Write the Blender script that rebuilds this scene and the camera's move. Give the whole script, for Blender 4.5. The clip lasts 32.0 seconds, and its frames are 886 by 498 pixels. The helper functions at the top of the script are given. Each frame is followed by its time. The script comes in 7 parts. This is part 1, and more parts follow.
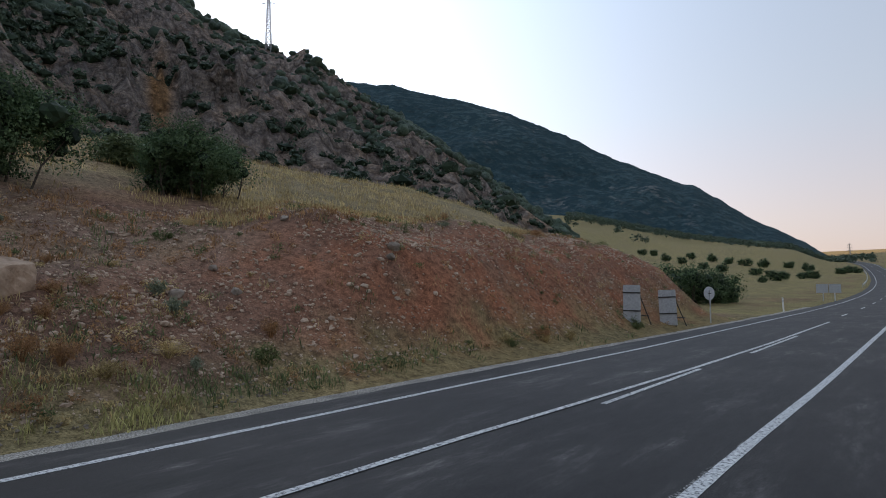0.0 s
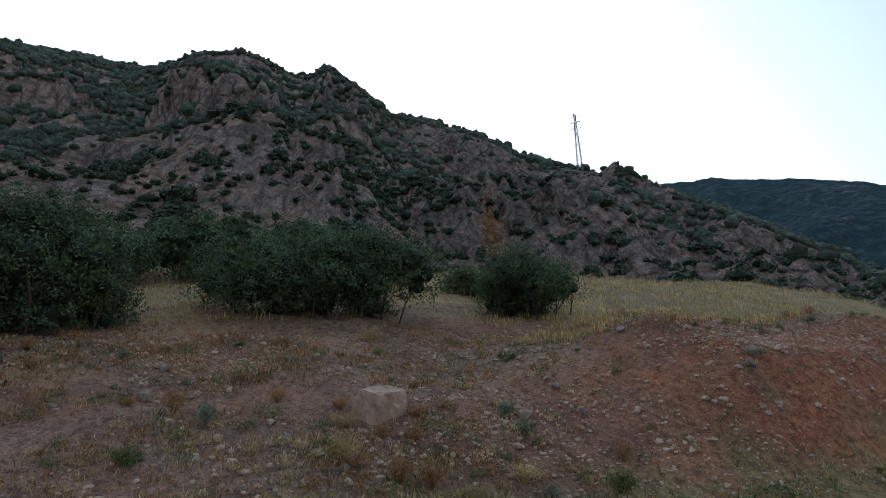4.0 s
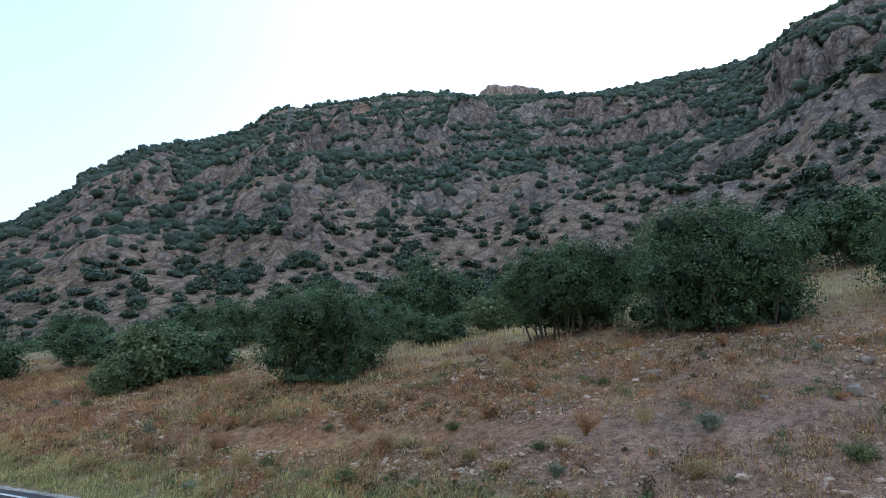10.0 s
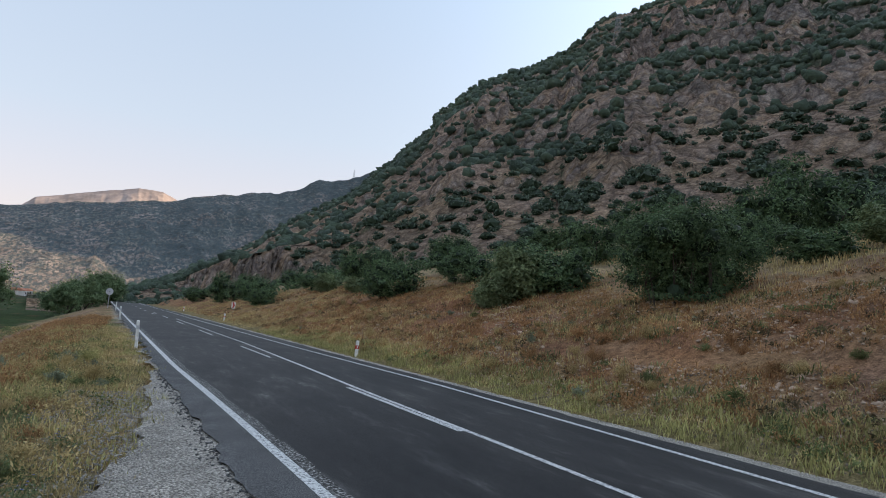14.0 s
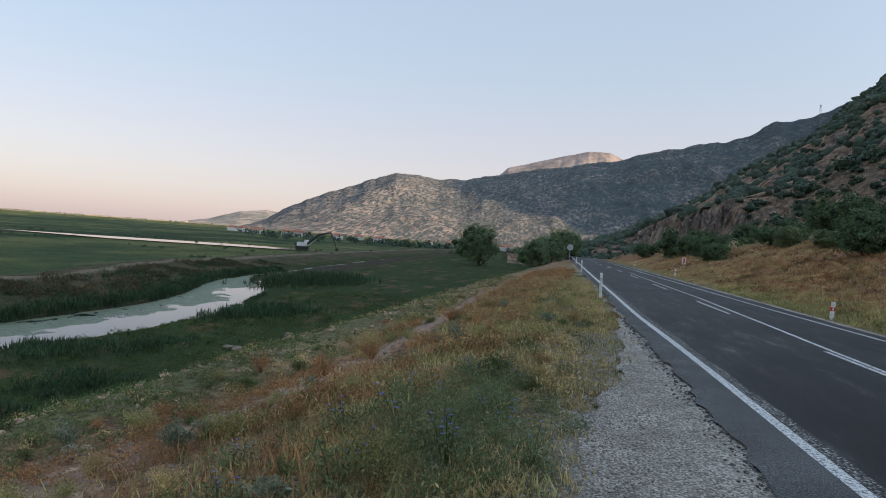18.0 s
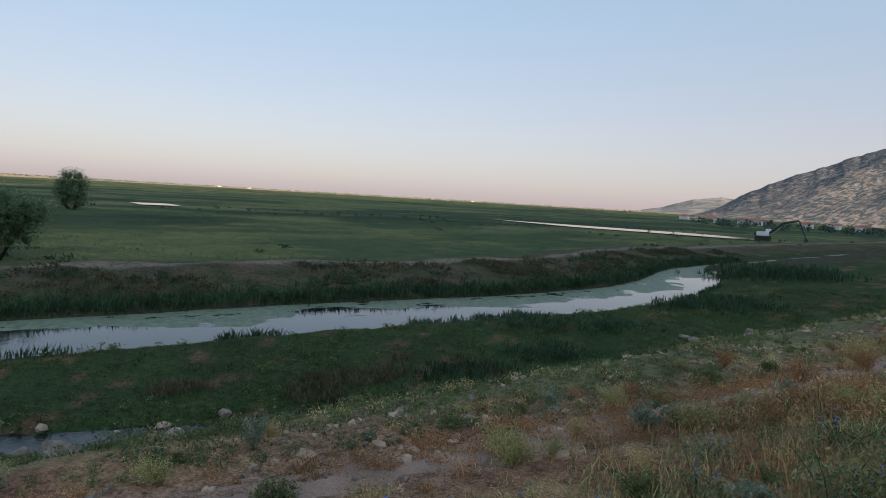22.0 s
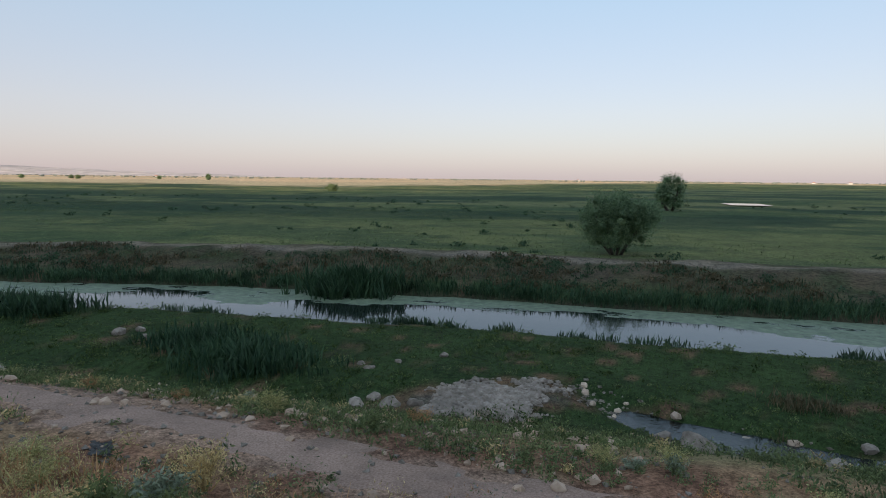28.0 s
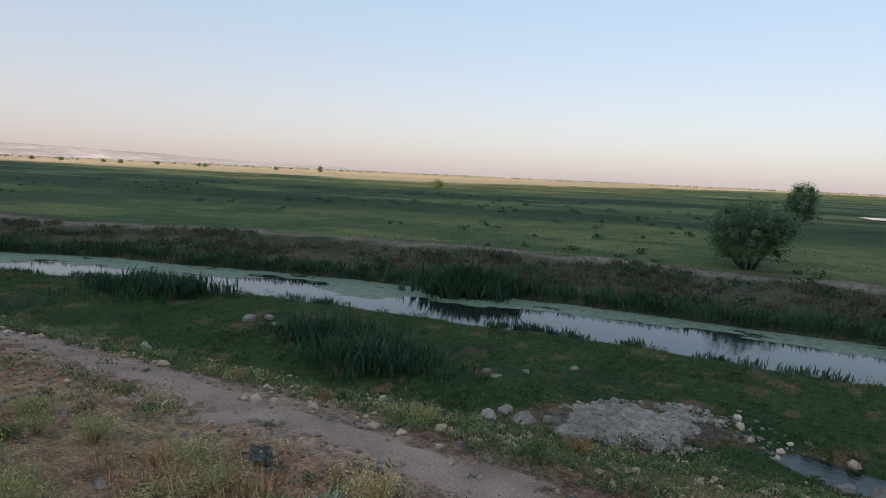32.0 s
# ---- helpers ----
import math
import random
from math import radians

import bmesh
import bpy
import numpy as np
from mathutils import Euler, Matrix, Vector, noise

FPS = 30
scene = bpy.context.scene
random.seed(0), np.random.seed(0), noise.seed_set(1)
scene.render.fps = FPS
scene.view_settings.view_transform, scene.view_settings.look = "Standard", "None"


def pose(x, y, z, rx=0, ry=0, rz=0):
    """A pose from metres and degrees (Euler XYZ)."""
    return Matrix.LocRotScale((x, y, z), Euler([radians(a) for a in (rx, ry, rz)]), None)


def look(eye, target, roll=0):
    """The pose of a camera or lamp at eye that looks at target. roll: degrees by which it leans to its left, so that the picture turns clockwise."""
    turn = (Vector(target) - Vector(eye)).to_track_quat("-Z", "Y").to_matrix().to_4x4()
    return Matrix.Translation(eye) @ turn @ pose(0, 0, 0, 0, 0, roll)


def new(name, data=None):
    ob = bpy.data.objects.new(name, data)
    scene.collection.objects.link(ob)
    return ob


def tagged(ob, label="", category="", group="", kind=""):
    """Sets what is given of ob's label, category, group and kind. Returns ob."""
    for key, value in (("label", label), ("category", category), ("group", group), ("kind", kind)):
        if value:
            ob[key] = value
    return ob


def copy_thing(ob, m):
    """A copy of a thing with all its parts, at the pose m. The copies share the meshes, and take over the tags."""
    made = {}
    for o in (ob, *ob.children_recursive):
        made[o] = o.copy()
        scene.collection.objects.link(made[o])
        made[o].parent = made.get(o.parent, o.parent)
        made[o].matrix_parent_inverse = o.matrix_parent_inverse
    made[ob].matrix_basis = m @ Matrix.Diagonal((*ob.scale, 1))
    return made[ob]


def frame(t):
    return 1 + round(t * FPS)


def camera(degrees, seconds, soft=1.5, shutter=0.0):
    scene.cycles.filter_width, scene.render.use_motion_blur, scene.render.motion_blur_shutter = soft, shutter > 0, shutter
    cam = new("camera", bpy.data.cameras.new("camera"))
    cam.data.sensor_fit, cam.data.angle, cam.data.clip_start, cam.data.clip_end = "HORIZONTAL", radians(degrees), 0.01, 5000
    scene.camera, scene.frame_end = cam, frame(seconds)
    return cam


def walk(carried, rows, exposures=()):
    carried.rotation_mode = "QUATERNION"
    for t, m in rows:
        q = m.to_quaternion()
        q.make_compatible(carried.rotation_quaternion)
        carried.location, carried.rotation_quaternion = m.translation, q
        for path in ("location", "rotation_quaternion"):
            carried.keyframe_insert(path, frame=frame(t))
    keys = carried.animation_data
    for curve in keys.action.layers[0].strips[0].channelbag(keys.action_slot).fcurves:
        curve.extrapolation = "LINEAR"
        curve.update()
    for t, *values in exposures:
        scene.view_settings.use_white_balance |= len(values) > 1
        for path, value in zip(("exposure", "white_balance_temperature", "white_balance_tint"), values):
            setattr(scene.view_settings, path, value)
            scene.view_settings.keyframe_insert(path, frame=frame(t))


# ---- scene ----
cam = camera(71.09, 32.0, 0.95)
# seconds, eye (x, y, z), yaw, pitch, roll
ROWS = [
    (0.0, -0.000, -1.300, 1.757, 38.36, 4.03, 0.96),
    (0.5, 0.007, -1.300, 1.768, 40.37, 5.45, 1.24),
    (1.0, 0.037, -1.310, 1.780, 42.55, 7.01, 1.45),
    (1.5, 0.038, -1.330, 1.807, 47.00, 8.15, 1.46),
    (2.0, 0.041, -1.350, 1.831, 51.85, 10.08, 1.81),
    (2.5, -0.020, -1.340, 1.838, 57.84, 11.77, 2.00),
    (4.5, -0.712, -1.086, 1.841, 71.35, 15.94, 2.17),
    (5.0, -0.798, -1.141, 1.828, 75.09, 16.55, 1.48),
    (5.5, -0.803, -1.222, 1.803, 79.56, 17.18, 1.10),
    (6.0, -0.755, -1.308, 1.785, 85.53, 16.50, 0.78),
    (6.5, -0.702, -1.440, 1.767, 92.09, 16.20, 1.07),
    (7.0, -0.640, -1.544, 1.789, 100.25, 17.08, 0.04),
    (7.5, -0.650, -1.579, 1.813, 104.40, 16.55, -0.89),
    (8.0, -0.687, -1.578, 1.832, 107.54, 16.50, -1.49),
    (8.5, -0.625, -1.682, 1.816, 110.74, 16.33, -1.99),
    (9.0, -0.524, -1.817, 1.807, 115.46, 16.04, -1.81),
    (9.5, -0.374, -1.806, 1.800, 120.36, 16.08, -1.54),
    (10.0, -0.297, -1.803, 1.805, 123.72, 15.29, -1.45),
    (10.5, -0.267, -1.893, 1.814, 126.06, 15.06, -2.37),
    (11.0, -0.067, -1.966, 1.804, 130.35, 14.64, -3.15),
    (11.5, -0.002, -2.022, 1.808, 133.43, 14.10, -3.20),
    (12.0, 0.294, -2.144, 1.802, 136.88, 13.09, -2.90),
    (12.5, 0.558, -2.190, 1.802, 142.21, 12.18, -3.16),
    (13.0, 0.653, -2.211, 1.817, 147.23, 9.70, -4.48),
    (13.5, 0.518, -2.164, 1.847, 150.94, 7.54, -4.18),
    (15.5, 0.657, -1.597, 1.869, 167.80, 2.97, -3.93),
    (16.0, 0.658, -1.567, 1.857, 174.22, 1.55, -3.56),
    (16.5, 0.736, -1.537, 1.846, 177.10, 1.03, -3.76),
    (17.0, 0.831, -1.455, 1.840, 182.59, -0.65, -3.64),
    (17.5, 0.875, -1.450, 1.826, 188.46, -1.89, -3.76),
    (18.0, 0.907, -1.467, 1.820, 193.80, -0.84, -4.21),
    (18.5, 0.942, -1.445, 1.817, 197.47, -1.05, -4.08),
    (19.0, 0.983, -1.451, 1.795, 200.47, -0.74, -4.15),
    (19.5, 0.998, -1.463, 1.808, 208.69, -1.87, -0.46),
    (20.0, 1.006, -1.449, 1.790, 211.63, -2.23, -2.75),
    (20.5, 0.997, -1.409, 1.790, 218.44, -2.63, -2.18),
    (21.0, 1.009, -1.398, 1.801, 224.93, -3.12, -3.75),
    (21.5, 1.040, -1.393, 1.794, 231.80, -4.64, -4.25),
    (22.0, 1.125, -1.365, 1.787, 233.88, -4.64, -3.41),
    (22.5, 1.183, -1.322, 1.778, 236.67, -5.56, -1.72),
    (23.0, 1.249, -1.304, 1.788, 242.08, -5.55, -2.50),
    (23.5, 1.282, -1.358, 1.773, 251.98, -4.38, -4.58),
    (24.0, 1.361, -1.319, 1.755, 260.13, -4.89, -3.96),
    (24.5, 1.402, -1.162, 1.735, 264.99, -2.93, -0.10),
    (25.0, 1.525, -1.118, 1.763, 270.84, -4.94, -2.58),
    (25.5, 1.593, -1.048, 1.744, 275.94, -4.34, -4.88),
    (26.0, 1.642, -0.985, 1.732, 279.56, -5.76, -3.88),
    (26.5, 1.682, -0.839, 1.705, 281.74, -6.88, -0.91),
    (28.5, 1.738, -0.419, 1.785, 286.16, -6.44, -2.14),
    (29.0, 1.792, -0.280, 1.780, 289.20, -7.64, -4.66),
    (29.5, 1.829, -0.161, 1.779, 289.68, -7.91, -1.49),
    (30.0, 1.866, -0.038, 1.793, 291.95, -8.89, -0.98),
    (30.5, 1.949, 0.083, 1.787, 292.22, -7.53, -2.43),
    (31.0, 2.009, 0.188, 1.787, 292.59, -7.80, -4.05),
    (31.5, 2.029, 0.329, 1.793, 291.60, -7.59, -0.05),
    (32.0, 2.116, 0.511, 1.794, 293.75, -6.90, -2.62),
]
EXPOSURES = [(0.0, 0.65, 6900, 14), (1.0, 0.7, 6900, 14), (2.2, 0.22, 6900, 15), (4.5, 0.88, 6300, 10), (6.0, 1.75, 5500, 8), (7.0, 2.25, 5300, 7), (8.5, 2.12, 5350, 7), (10.0, 1.6, 5950, 8), (11.0, 1.15, 6800, 12), (12.0, 1.15, 6900, 13), (14.5, 1.02, 6800, 11), (18.0, 0.82, 6550, 9), (20.0, 0.6, 6250, 7), (22.0, 0.58, 6150, 6), (24.0, 0.52, 6150, 5), (28.0, 0.7, 6200, 5), (29.0, 0.77, 6200, 5), (30.0, 1.05, 6250, 5), (31.0, 0.8, 6200, 5), (32.0, 0.76, 6200, 5)]
walk(cam, [(t, pose(x, y, z, 90 + pitch, roll, yaw)) for t, x, y, z, yaw, pitch, roll in ROWS], EXPOSURES)

# ---- world, sun, exposure ----
SUN_AZ, SUN_EL = 80.0, 18.5
sun_from = Vector((-math.sin(radians(SUN_AZ)) * math.cos(radians(SUN_EL)), math.cos(radians(SUN_AZ)) * math.cos(radians(SUN_EL)), math.sin(radians(SUN_EL))))
world = bpy.data.worlds.new("evening_sky")
scene.world = world
world.use_nodes = True
wn, wl = world.node_tree.nodes, world.node_tree.links
sky = wn.new("ShaderNodeTexSky")
sky.sky_type = "NISHITA"
sky.sun_disc = False
sky.sun_elevation, sky.sun_rotation = radians(SUN_EL), radians(-SUN_AZ)
sky.air_density, sky.dust_density, sky.ozone_density = 1.0, 1.5, 2.0
# thin evening haze: the same veil over the whole sky, rosy low down
where = wn.new("ShaderNodeTexCoord")
axis = wn.new("ShaderNodeSeparateXYZ")
wl.new(where.outputs["Generated"], axis.inputs[0])
veil = wn.new("ShaderNodeValToRGB")
for q, (pos_, col_) in enumerate(((0.0, (3.9, 2.95, 3.0)), (0.1, (3.8, 3.2, 3.3)), (0.26, (3.05, 3.4, 3.9)), (0.5, (2.6, 3.3, 4.2)), (1.0, (2.6, 3.3, 4.2)))):
    el_ = veil.color_ramp.elements[q] if q < 2 else veil.color_ramp.elements.new(pos_)
    el_.position, el_.color = pos_, (*col_, 1)
wl.new(axis.outputs["Z"], veil.inputs[0])
both = wn.new("ShaderNodeMix")
both.data_type = "RGBA"
both.inputs[0].default_value = 0.68
wl.new(sky.outputs[0], both.inputs[6])
wl.new(veil.outputs[0], both.inputs[7])
wn["Background"].inputs["Strength"].default_value = 0.12
# dusty air scatters forward: the whole sky brightens smoothly towards the sun behind the mountain
facing = wn.new("ShaderNodeVectorMath")
facing.operation = "DOT_PRODUCT"
wl.new(where.outputs["Generated"], facing.inputs[0])
facing.inputs[1].default_value = sun_from
halo = wn.new("ShaderNodeMath")
halo.operation, halo.use_clamp = "MAXIMUM", True
halo.inputs[1].default_value = 0.0
wl.new(facing.outputs["Value"], halo.inputs[0])
lobe = wn.new("ShaderNodeMath")
lobe.operation = "POWER"
lobe.inputs[1].default_value = 3.0
wl.new(halo.outputs[0], lobe.inputs[0])
gain = wn.new("ShaderNodeMath")
gain.operation = "MULTIPLY_ADD"
gain.inputs[1].default_value, gain.inputs[2].default_value = 2.0, 1.0
wl.new(lobe.outputs[0], gain.inputs[0])
glow = wn.new("ShaderNodeVectorMath")
glow.operation = "SCALE"
wl.new(both.outputs[2], glow.inputs[0])
wl.new(gain.outputs[0], glow.inputs["Scale"])
wl.new(glow.outputs[0], wn["Background"].inputs["Color"])

sun = new("sun", bpy.data.lights.new("sun", "SUN"))
sun.data.energy, sun.data.angle, sun.data.color = 4.6, radians(0.5), (1.0, 0.7, 0.43)
sun.matrix_world = look(sun_from * 900, (0, 0, 0))

# ---- small helpers ----
rng = np.random.default_rng(7)


def hash01(i, j, seed):
    h = (i.astype(np.int64) * 374761393 + j.astype(np.int64) * 668265263 + seed * 1274126177) & 0xFFFFFFFF
    h = ((h ^ (h >> 13)) * 1274126177) & 0xFFFFFFFF
    return ((h ^ (h >> 16)) & 0xFFFFFF) / 16777215.0


def vnoise(x, y, seed=0):
    """Value noise in -1..1."""
    x, y = np.asarray(x, float), np.asarray(y, float)
    i, j = np.floor(x), np.floor(y)
    u, v = x - i, y - j
    u, v = u * u * u * (u * (u * 6 - 15) + 10), v * v * v * (v * (v * 6 - 15) + 10)
    a, b = hash01(i, j, seed), hash01(i + 1, j, seed)
    c, d = hash01(i, j + 1, seed), hash01(i + 1, j + 1, seed)
    return 2 * (a + (b - a) * u + (c - a) * v + (a - b - c + d) * u * v) - 1


def fbm(x, y, octaves=4, seed=0, gain=0.5):
    s, amp, tot = 0.0, 1.0, 0.0
    x, y = np.asarray(x, float), np.asarray(y, float)
    for k in range(octaves):
        ca, sa = math.cos(0.6 * k), math.sin(0.6 * k)
        s = s + amp * vnoise((x * ca - y * sa) * 2**k + 17.3 * k, (x * sa + y * ca) * 2**k - 9.1 * k, seed + k)
        tot += amp
        amp *= gain
    return s / tot


def ridged(x, y, octaves=4, seed=0):
    s, amp, tot = 0.0, 1.0, 0.0
    for k in range(octaves):
        s = s + amp * (1 - np.abs(vnoise(np.asarray(x) * 2**k + 5.7 * k, np.asarray(y) * 2**k + 3.1 * k, seed + k)) * 2)
        tot += amp
        amp *= 0.5
    return s / tot


def smooth(a, b, v):
    u = np.clip((np.asarray(v, float) - a) / (b - a), 0, 1)
    return u * u * (3 - 2 * u)


def lerp(v, pairs):
    return np.interp(v, [p[0] for p in pairs], [p[1] for p in pairs])


def soft_lerp(v, pairs, w):
    """Interpolation through plan stations with rounded corners."""
    v = np.asarray(v, float)
    return (lerp(v - w, pairs) + lerp(v - w / 2, pairs) + 2 * lerp(v, pairs) + lerp(v + w / 2, pairs) + lerp(v + w, pairs)) / 6


def mesh_np(name, verts, faces, mat, smooth_shade=False):
    """A mesh from arrays: verts (n, 3), faces (m, 3 or 4)."""
    me = bpy.data.meshes.new(name)
    verts, faces = np.ascontiguousarray(verts, np.float32), np.ascontiguousarray(faces, np.int32)
    k = faces.shape[1]
    me.vertices.add(len(verts))
    me.vertices.foreach_set("co", verts.ravel())
    me.loops.add(faces.size)
    me.loops.foreach_set("vertex_index", faces.ravel())
    me.polygons.add(len(faces))
    me.polygons.foreach_set("loop_start", np.arange(0, faces.size, k, dtype=np.int32))
    me.polygons.foreach_set("use_smooth", np.full(len(faces), smooth_shade))
    me.update(calc_edges=True)
    me.validate()
    if mat:
        me.materials.append(mat)
    return me


def colour_attr(me, name, cols):
    at = me.color_attributes.new(name, "FLOAT_COLOR", "POINT")
    at.data.foreach_set("color", np.column_stack([cols, np.ones(len(cols))]).astype(np.float32).ravel())


def part(name, bm, mat, parent=None, label="", smooth_shade=False):
    """Links a bmesh as one mesh object under a thing or part."""
    me = bpy.data.meshes.new(name)
    bm.to_mesh(me)
    bm.free()
    if smooth_shade:
        me.polygons.foreach_set("use_smooth", [True] * len(me.polygons))
    me.materials.append(mat)
    ob = new(name, me)
    ob.parent = parent
    return tagged(ob, label)


def box(bm, x0, x1, y0, y1, z0, z1, bevel=0.0):
    r = bmesh.ops.create_cube(bm, size=1, matrix=Matrix.Translation(((x0 + x1) / 2, (y0 + y1) / 2, (z0 + z1) / 2)) @ Matrix.Diagonal((x1 - x0, y1 - y0, z1 - z0, 1)))
    if bevel:
        es = list({e for v in r["verts"] for e in v.link_edges})
        bmesh.ops.bevel(bm, geom=es, offset=bevel, segments=2, affect="EDGES")
    return bm


def rod(bm, a, b, r0, r1=None, n=8):
    """A tapered round rod from a to b."""
    a, b = Vector(a), Vector(b)
    d = b - a
    m = Matrix.Translation((a + b) / 2) @ d.to_track_quat("Z", "Y").to_matrix().to_4x4()
    bmesh.ops.create_cone(bm, cap_ends=True, segments=n, radius1=r0, radius2=r0 if r1 is None else r1, depth=d.length, matrix=m)
    return bm


# ---- materials ----
def material(name, rough=0.9, spec=0.3, metal=0.0):
    m = bpy.data.materials.new(name)
    m.use_nodes = True
    b = m.node_tree.nodes["Principled BSDF"]
    b.inputs["Roughness"].default_value = rough
    b.inputs["Specular IOR Level"].default_value = spec
    b.inputs["Metallic"].default_value = metal
    return m, m.node_tree.nodes, m.node_tree.links, b


def tex_noise(n, l, scale, detail=4.0, rough=0.6, vec=None):
    t = n.new("ShaderNodeTexNoise")
    t.inputs["Scale"].default_value, t.inputs["Detail"].default_value, t.inputs["Roughness"].default_value = scale, detail, rough
    if vec is None:
        g = n.new("ShaderNodeNewGeometry")
        vec = g.outputs["Position"]
    l.new(vec, t.inputs["Vector"])
    return t.outputs["Fac"]


def ramp(n, l, fac, stops):
    r = n.new("ShaderNodeValToRGB")
    while len(r.color_ramp.elements) < len(stops):
        r.color_ramp.elements.new(0.5)
    for e, (p, c) in zip(r.color_ramp.elements, stops):
        e.position = p
        e.color = (*c, 1) if len(c) == 3 else c
    l.new(fac, r.inputs["Fac"])
    return r.outputs["Color"]


def mix(n, l, kind, fac, a, b):
    m = n.new("ShaderNodeMix")
    m.data_type, m.blend_type = "RGBA", kind
    for sock, v in ((m.inputs[0], fac), (m.inputs[6], a), (m.inputs[7], b)):
        if hasattr(v, "is_linked"):
            l.new(v, sock)
        elif isinstance(v, tuple):
            sock.default_value = (*v, 1)
        else:
            sock.default_value = v
    return m.outputs[2]


def bump(n, l, b, height, strength=0.5, dist=0.05):
    k = n.new("ShaderNodeBump")
    k.inputs["Strength"].default_value, k.inputs["Distance"].default_value = strength, dist
    l.new(height, k.inputs["Height"])
    l.new(k.outputs[0], b.inputs["Normal"])


def covered(name, fine, coarse, b_strength, b_dist, lo=0.55, hi=1.4, mid=0.0):
    """Ground or rock: the cover colour of the plan, broken up by noise at two scales."""
    m, n, l, b = material(name, 0.95, 0.06)
    at = n.new("ShaderNodeVertexColor")
    at.layer_name = "cover"
    f1 = tex_noise(n, l, fine, 6, 0.7)
    f2 = tex_noise(n, l, coarse, 5, 0.6)
    c = mix(n, l, "MULTIPLY", 1.0, at.outputs["Color"], ramp(n, l, f1, [(0.36, (lo,) * 3), (0.64, (hi,) * 3)]))
    c = mix(n, l, "MULTIPLY", 1.0, c, ramp(n, l, f2, [(0.3, (0.72, 0.75, 0.78)), (0.7, (1.25, 1.2, 1.15))]))
    if mid:
        c = mix(n, l, "MULTIPLY", 1.0, c, ramp(n, l, tex_noise(n, l, mid, 6, 0.72), [(0.38, (0.55, 0.53, 0.52)), (0.5, (1, 1, 1)), (0.62, (1.3, 1.29, 1.28))]))
    l.new(c, b.inputs["Base Color"])
    bump(n, l, b, f1, b_strength, b_dist)
    return m


def cracked(name):
    """Bedded limestone: the cover colour with blocks, cracks and weather streaks."""
    m = covered(name, 0.55, 0.06, 1.0, 2.2, 0.62, 1.35)
    n, l = m.node_tree.nodes, m.node_tree.links
    b = n["Principled BSDF"]
    c = b.inputs["Base Color"].links[0].from_socket
    geo = n.new("ShaderNodeNewGeometry")
    warp = n.new("ShaderNodeVectorMath")
    warp.operation = "ADD"
    nz = n.new("ShaderNodeTexNoise")
    nz.inputs["Scale"].default_value, nz.inputs["Detail"].default_value = 0.12, 5
    l.new(geo.outputs["Position"], nz.inputs["Vector"])
    sc = n.new("ShaderNodeVectorMath")
    sc.operation = "SCALE"
    sc.inputs["Scale"].default_value = 9.0
    l.new(nz.outputs["Color"], sc.inputs[0])
    l.new(geo.outputs["Position"], warp.inputs[0])
    l.new(sc.outputs[0], warp.inputs[1])
    mp = n.new("ShaderNodeMapping")
    mp.inputs["Scale"].default_value = (1.0, 1.0, 0.6)
    l.new(warp.outputs[0], mp.inputs["Vector"])
    v = n.new("ShaderNodeTexVoronoi")
    v.feature = "DISTANCE_TO_EDGE"
    v.inputs["Scale"].default_value = 0.2
    l.new(mp.outputs[0], v.inputs["Vector"])
    wide = n.new("ShaderNodeMath")
    wide.operation, wide.use_clamp = "MULTIPLY", True
    wide.inputs[1].default_value = 4.0
    l.new(v.outputs["Distance"], wide.inputs[0])
    tall = n.new("ShaderNodeMath")
    tall.operation = "ADD"
    l.new(wide.outputs[0], tall.inputs[0])
    l.new(tex_noise(n, l, 0.5, 7, 0.72), tall.inputs[1])
    bump(n, l, b, tall.outputs[0], 1.0, 2.4)
    c = mix(n, l, "MULTIPLY", 0.6, c, ramp(n, l, v.outputs["Distance"], [(0.0, (0.35, 0.36, 0.4)), (0.14, (1.05, 1.05, 1.05))]))
    c = mix(n, l, "MULTIPLY", 1.0, c, ramp(n, l, tex_noise(n, l, 1.9, 5, 0.75), [(0.38, (0.66, 0.66, 0.69)), (0.62, (1.34, 1.32, 1.27))]))
    l.new(c, b.inputs["Base Color"])
    return m


M_GROUND = covered("ground_cover", 26.0, 0.5, 0.7, 0.035, 0.5, 1.5, 5.0)
M_MOUNTAIN = cracked("mountain_rock")
# nearly flat contrast, imitating distance haze within the cover colour
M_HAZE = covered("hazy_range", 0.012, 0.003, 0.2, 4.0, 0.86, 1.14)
M_RANGE = covered("distant_range", 0.035, 0.006, 1.0, 12.0, 0.5, 1.5)


def dotted(name, spot, scale, lo, hi):
    """A far slope's cover with scrub standing in dots on it."""
    m = covered(name, 0.06, 0.008, 1.0, 10.0, 0.6, 1.4)
    n, l = m.node_tree.nodes, m.node_tree.links
    b = n["Principled BSDF"]
    c = b.inputs["Base Color"].links[0].from_socket
    geo = n.new("ShaderNodeNewGeometry")
    mp = n.new("ShaderNodeMapping")
    mp.inputs["Scale"].default_value = (1.0, 0.18, 1.0)
    l.new(geo.outputs["Position"], mp.inputs["Vector"])
    f = ramp(n, l, tex_noise(n, l, scale, 5, 0.65, mp.outputs[0]), [(lo, (1, 1, 1)), (hi, (0, 0, 0))])
    l.new(mix(n, l, "MIX", f, c, spot), b.inputs["Base Color"])
    return m


# scrub dots with the blue of distance haze put into them
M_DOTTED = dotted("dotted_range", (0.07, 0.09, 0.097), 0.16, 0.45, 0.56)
# forest dots shifted to blue: distance haze mixed into their colour
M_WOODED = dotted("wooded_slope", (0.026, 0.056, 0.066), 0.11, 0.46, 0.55)


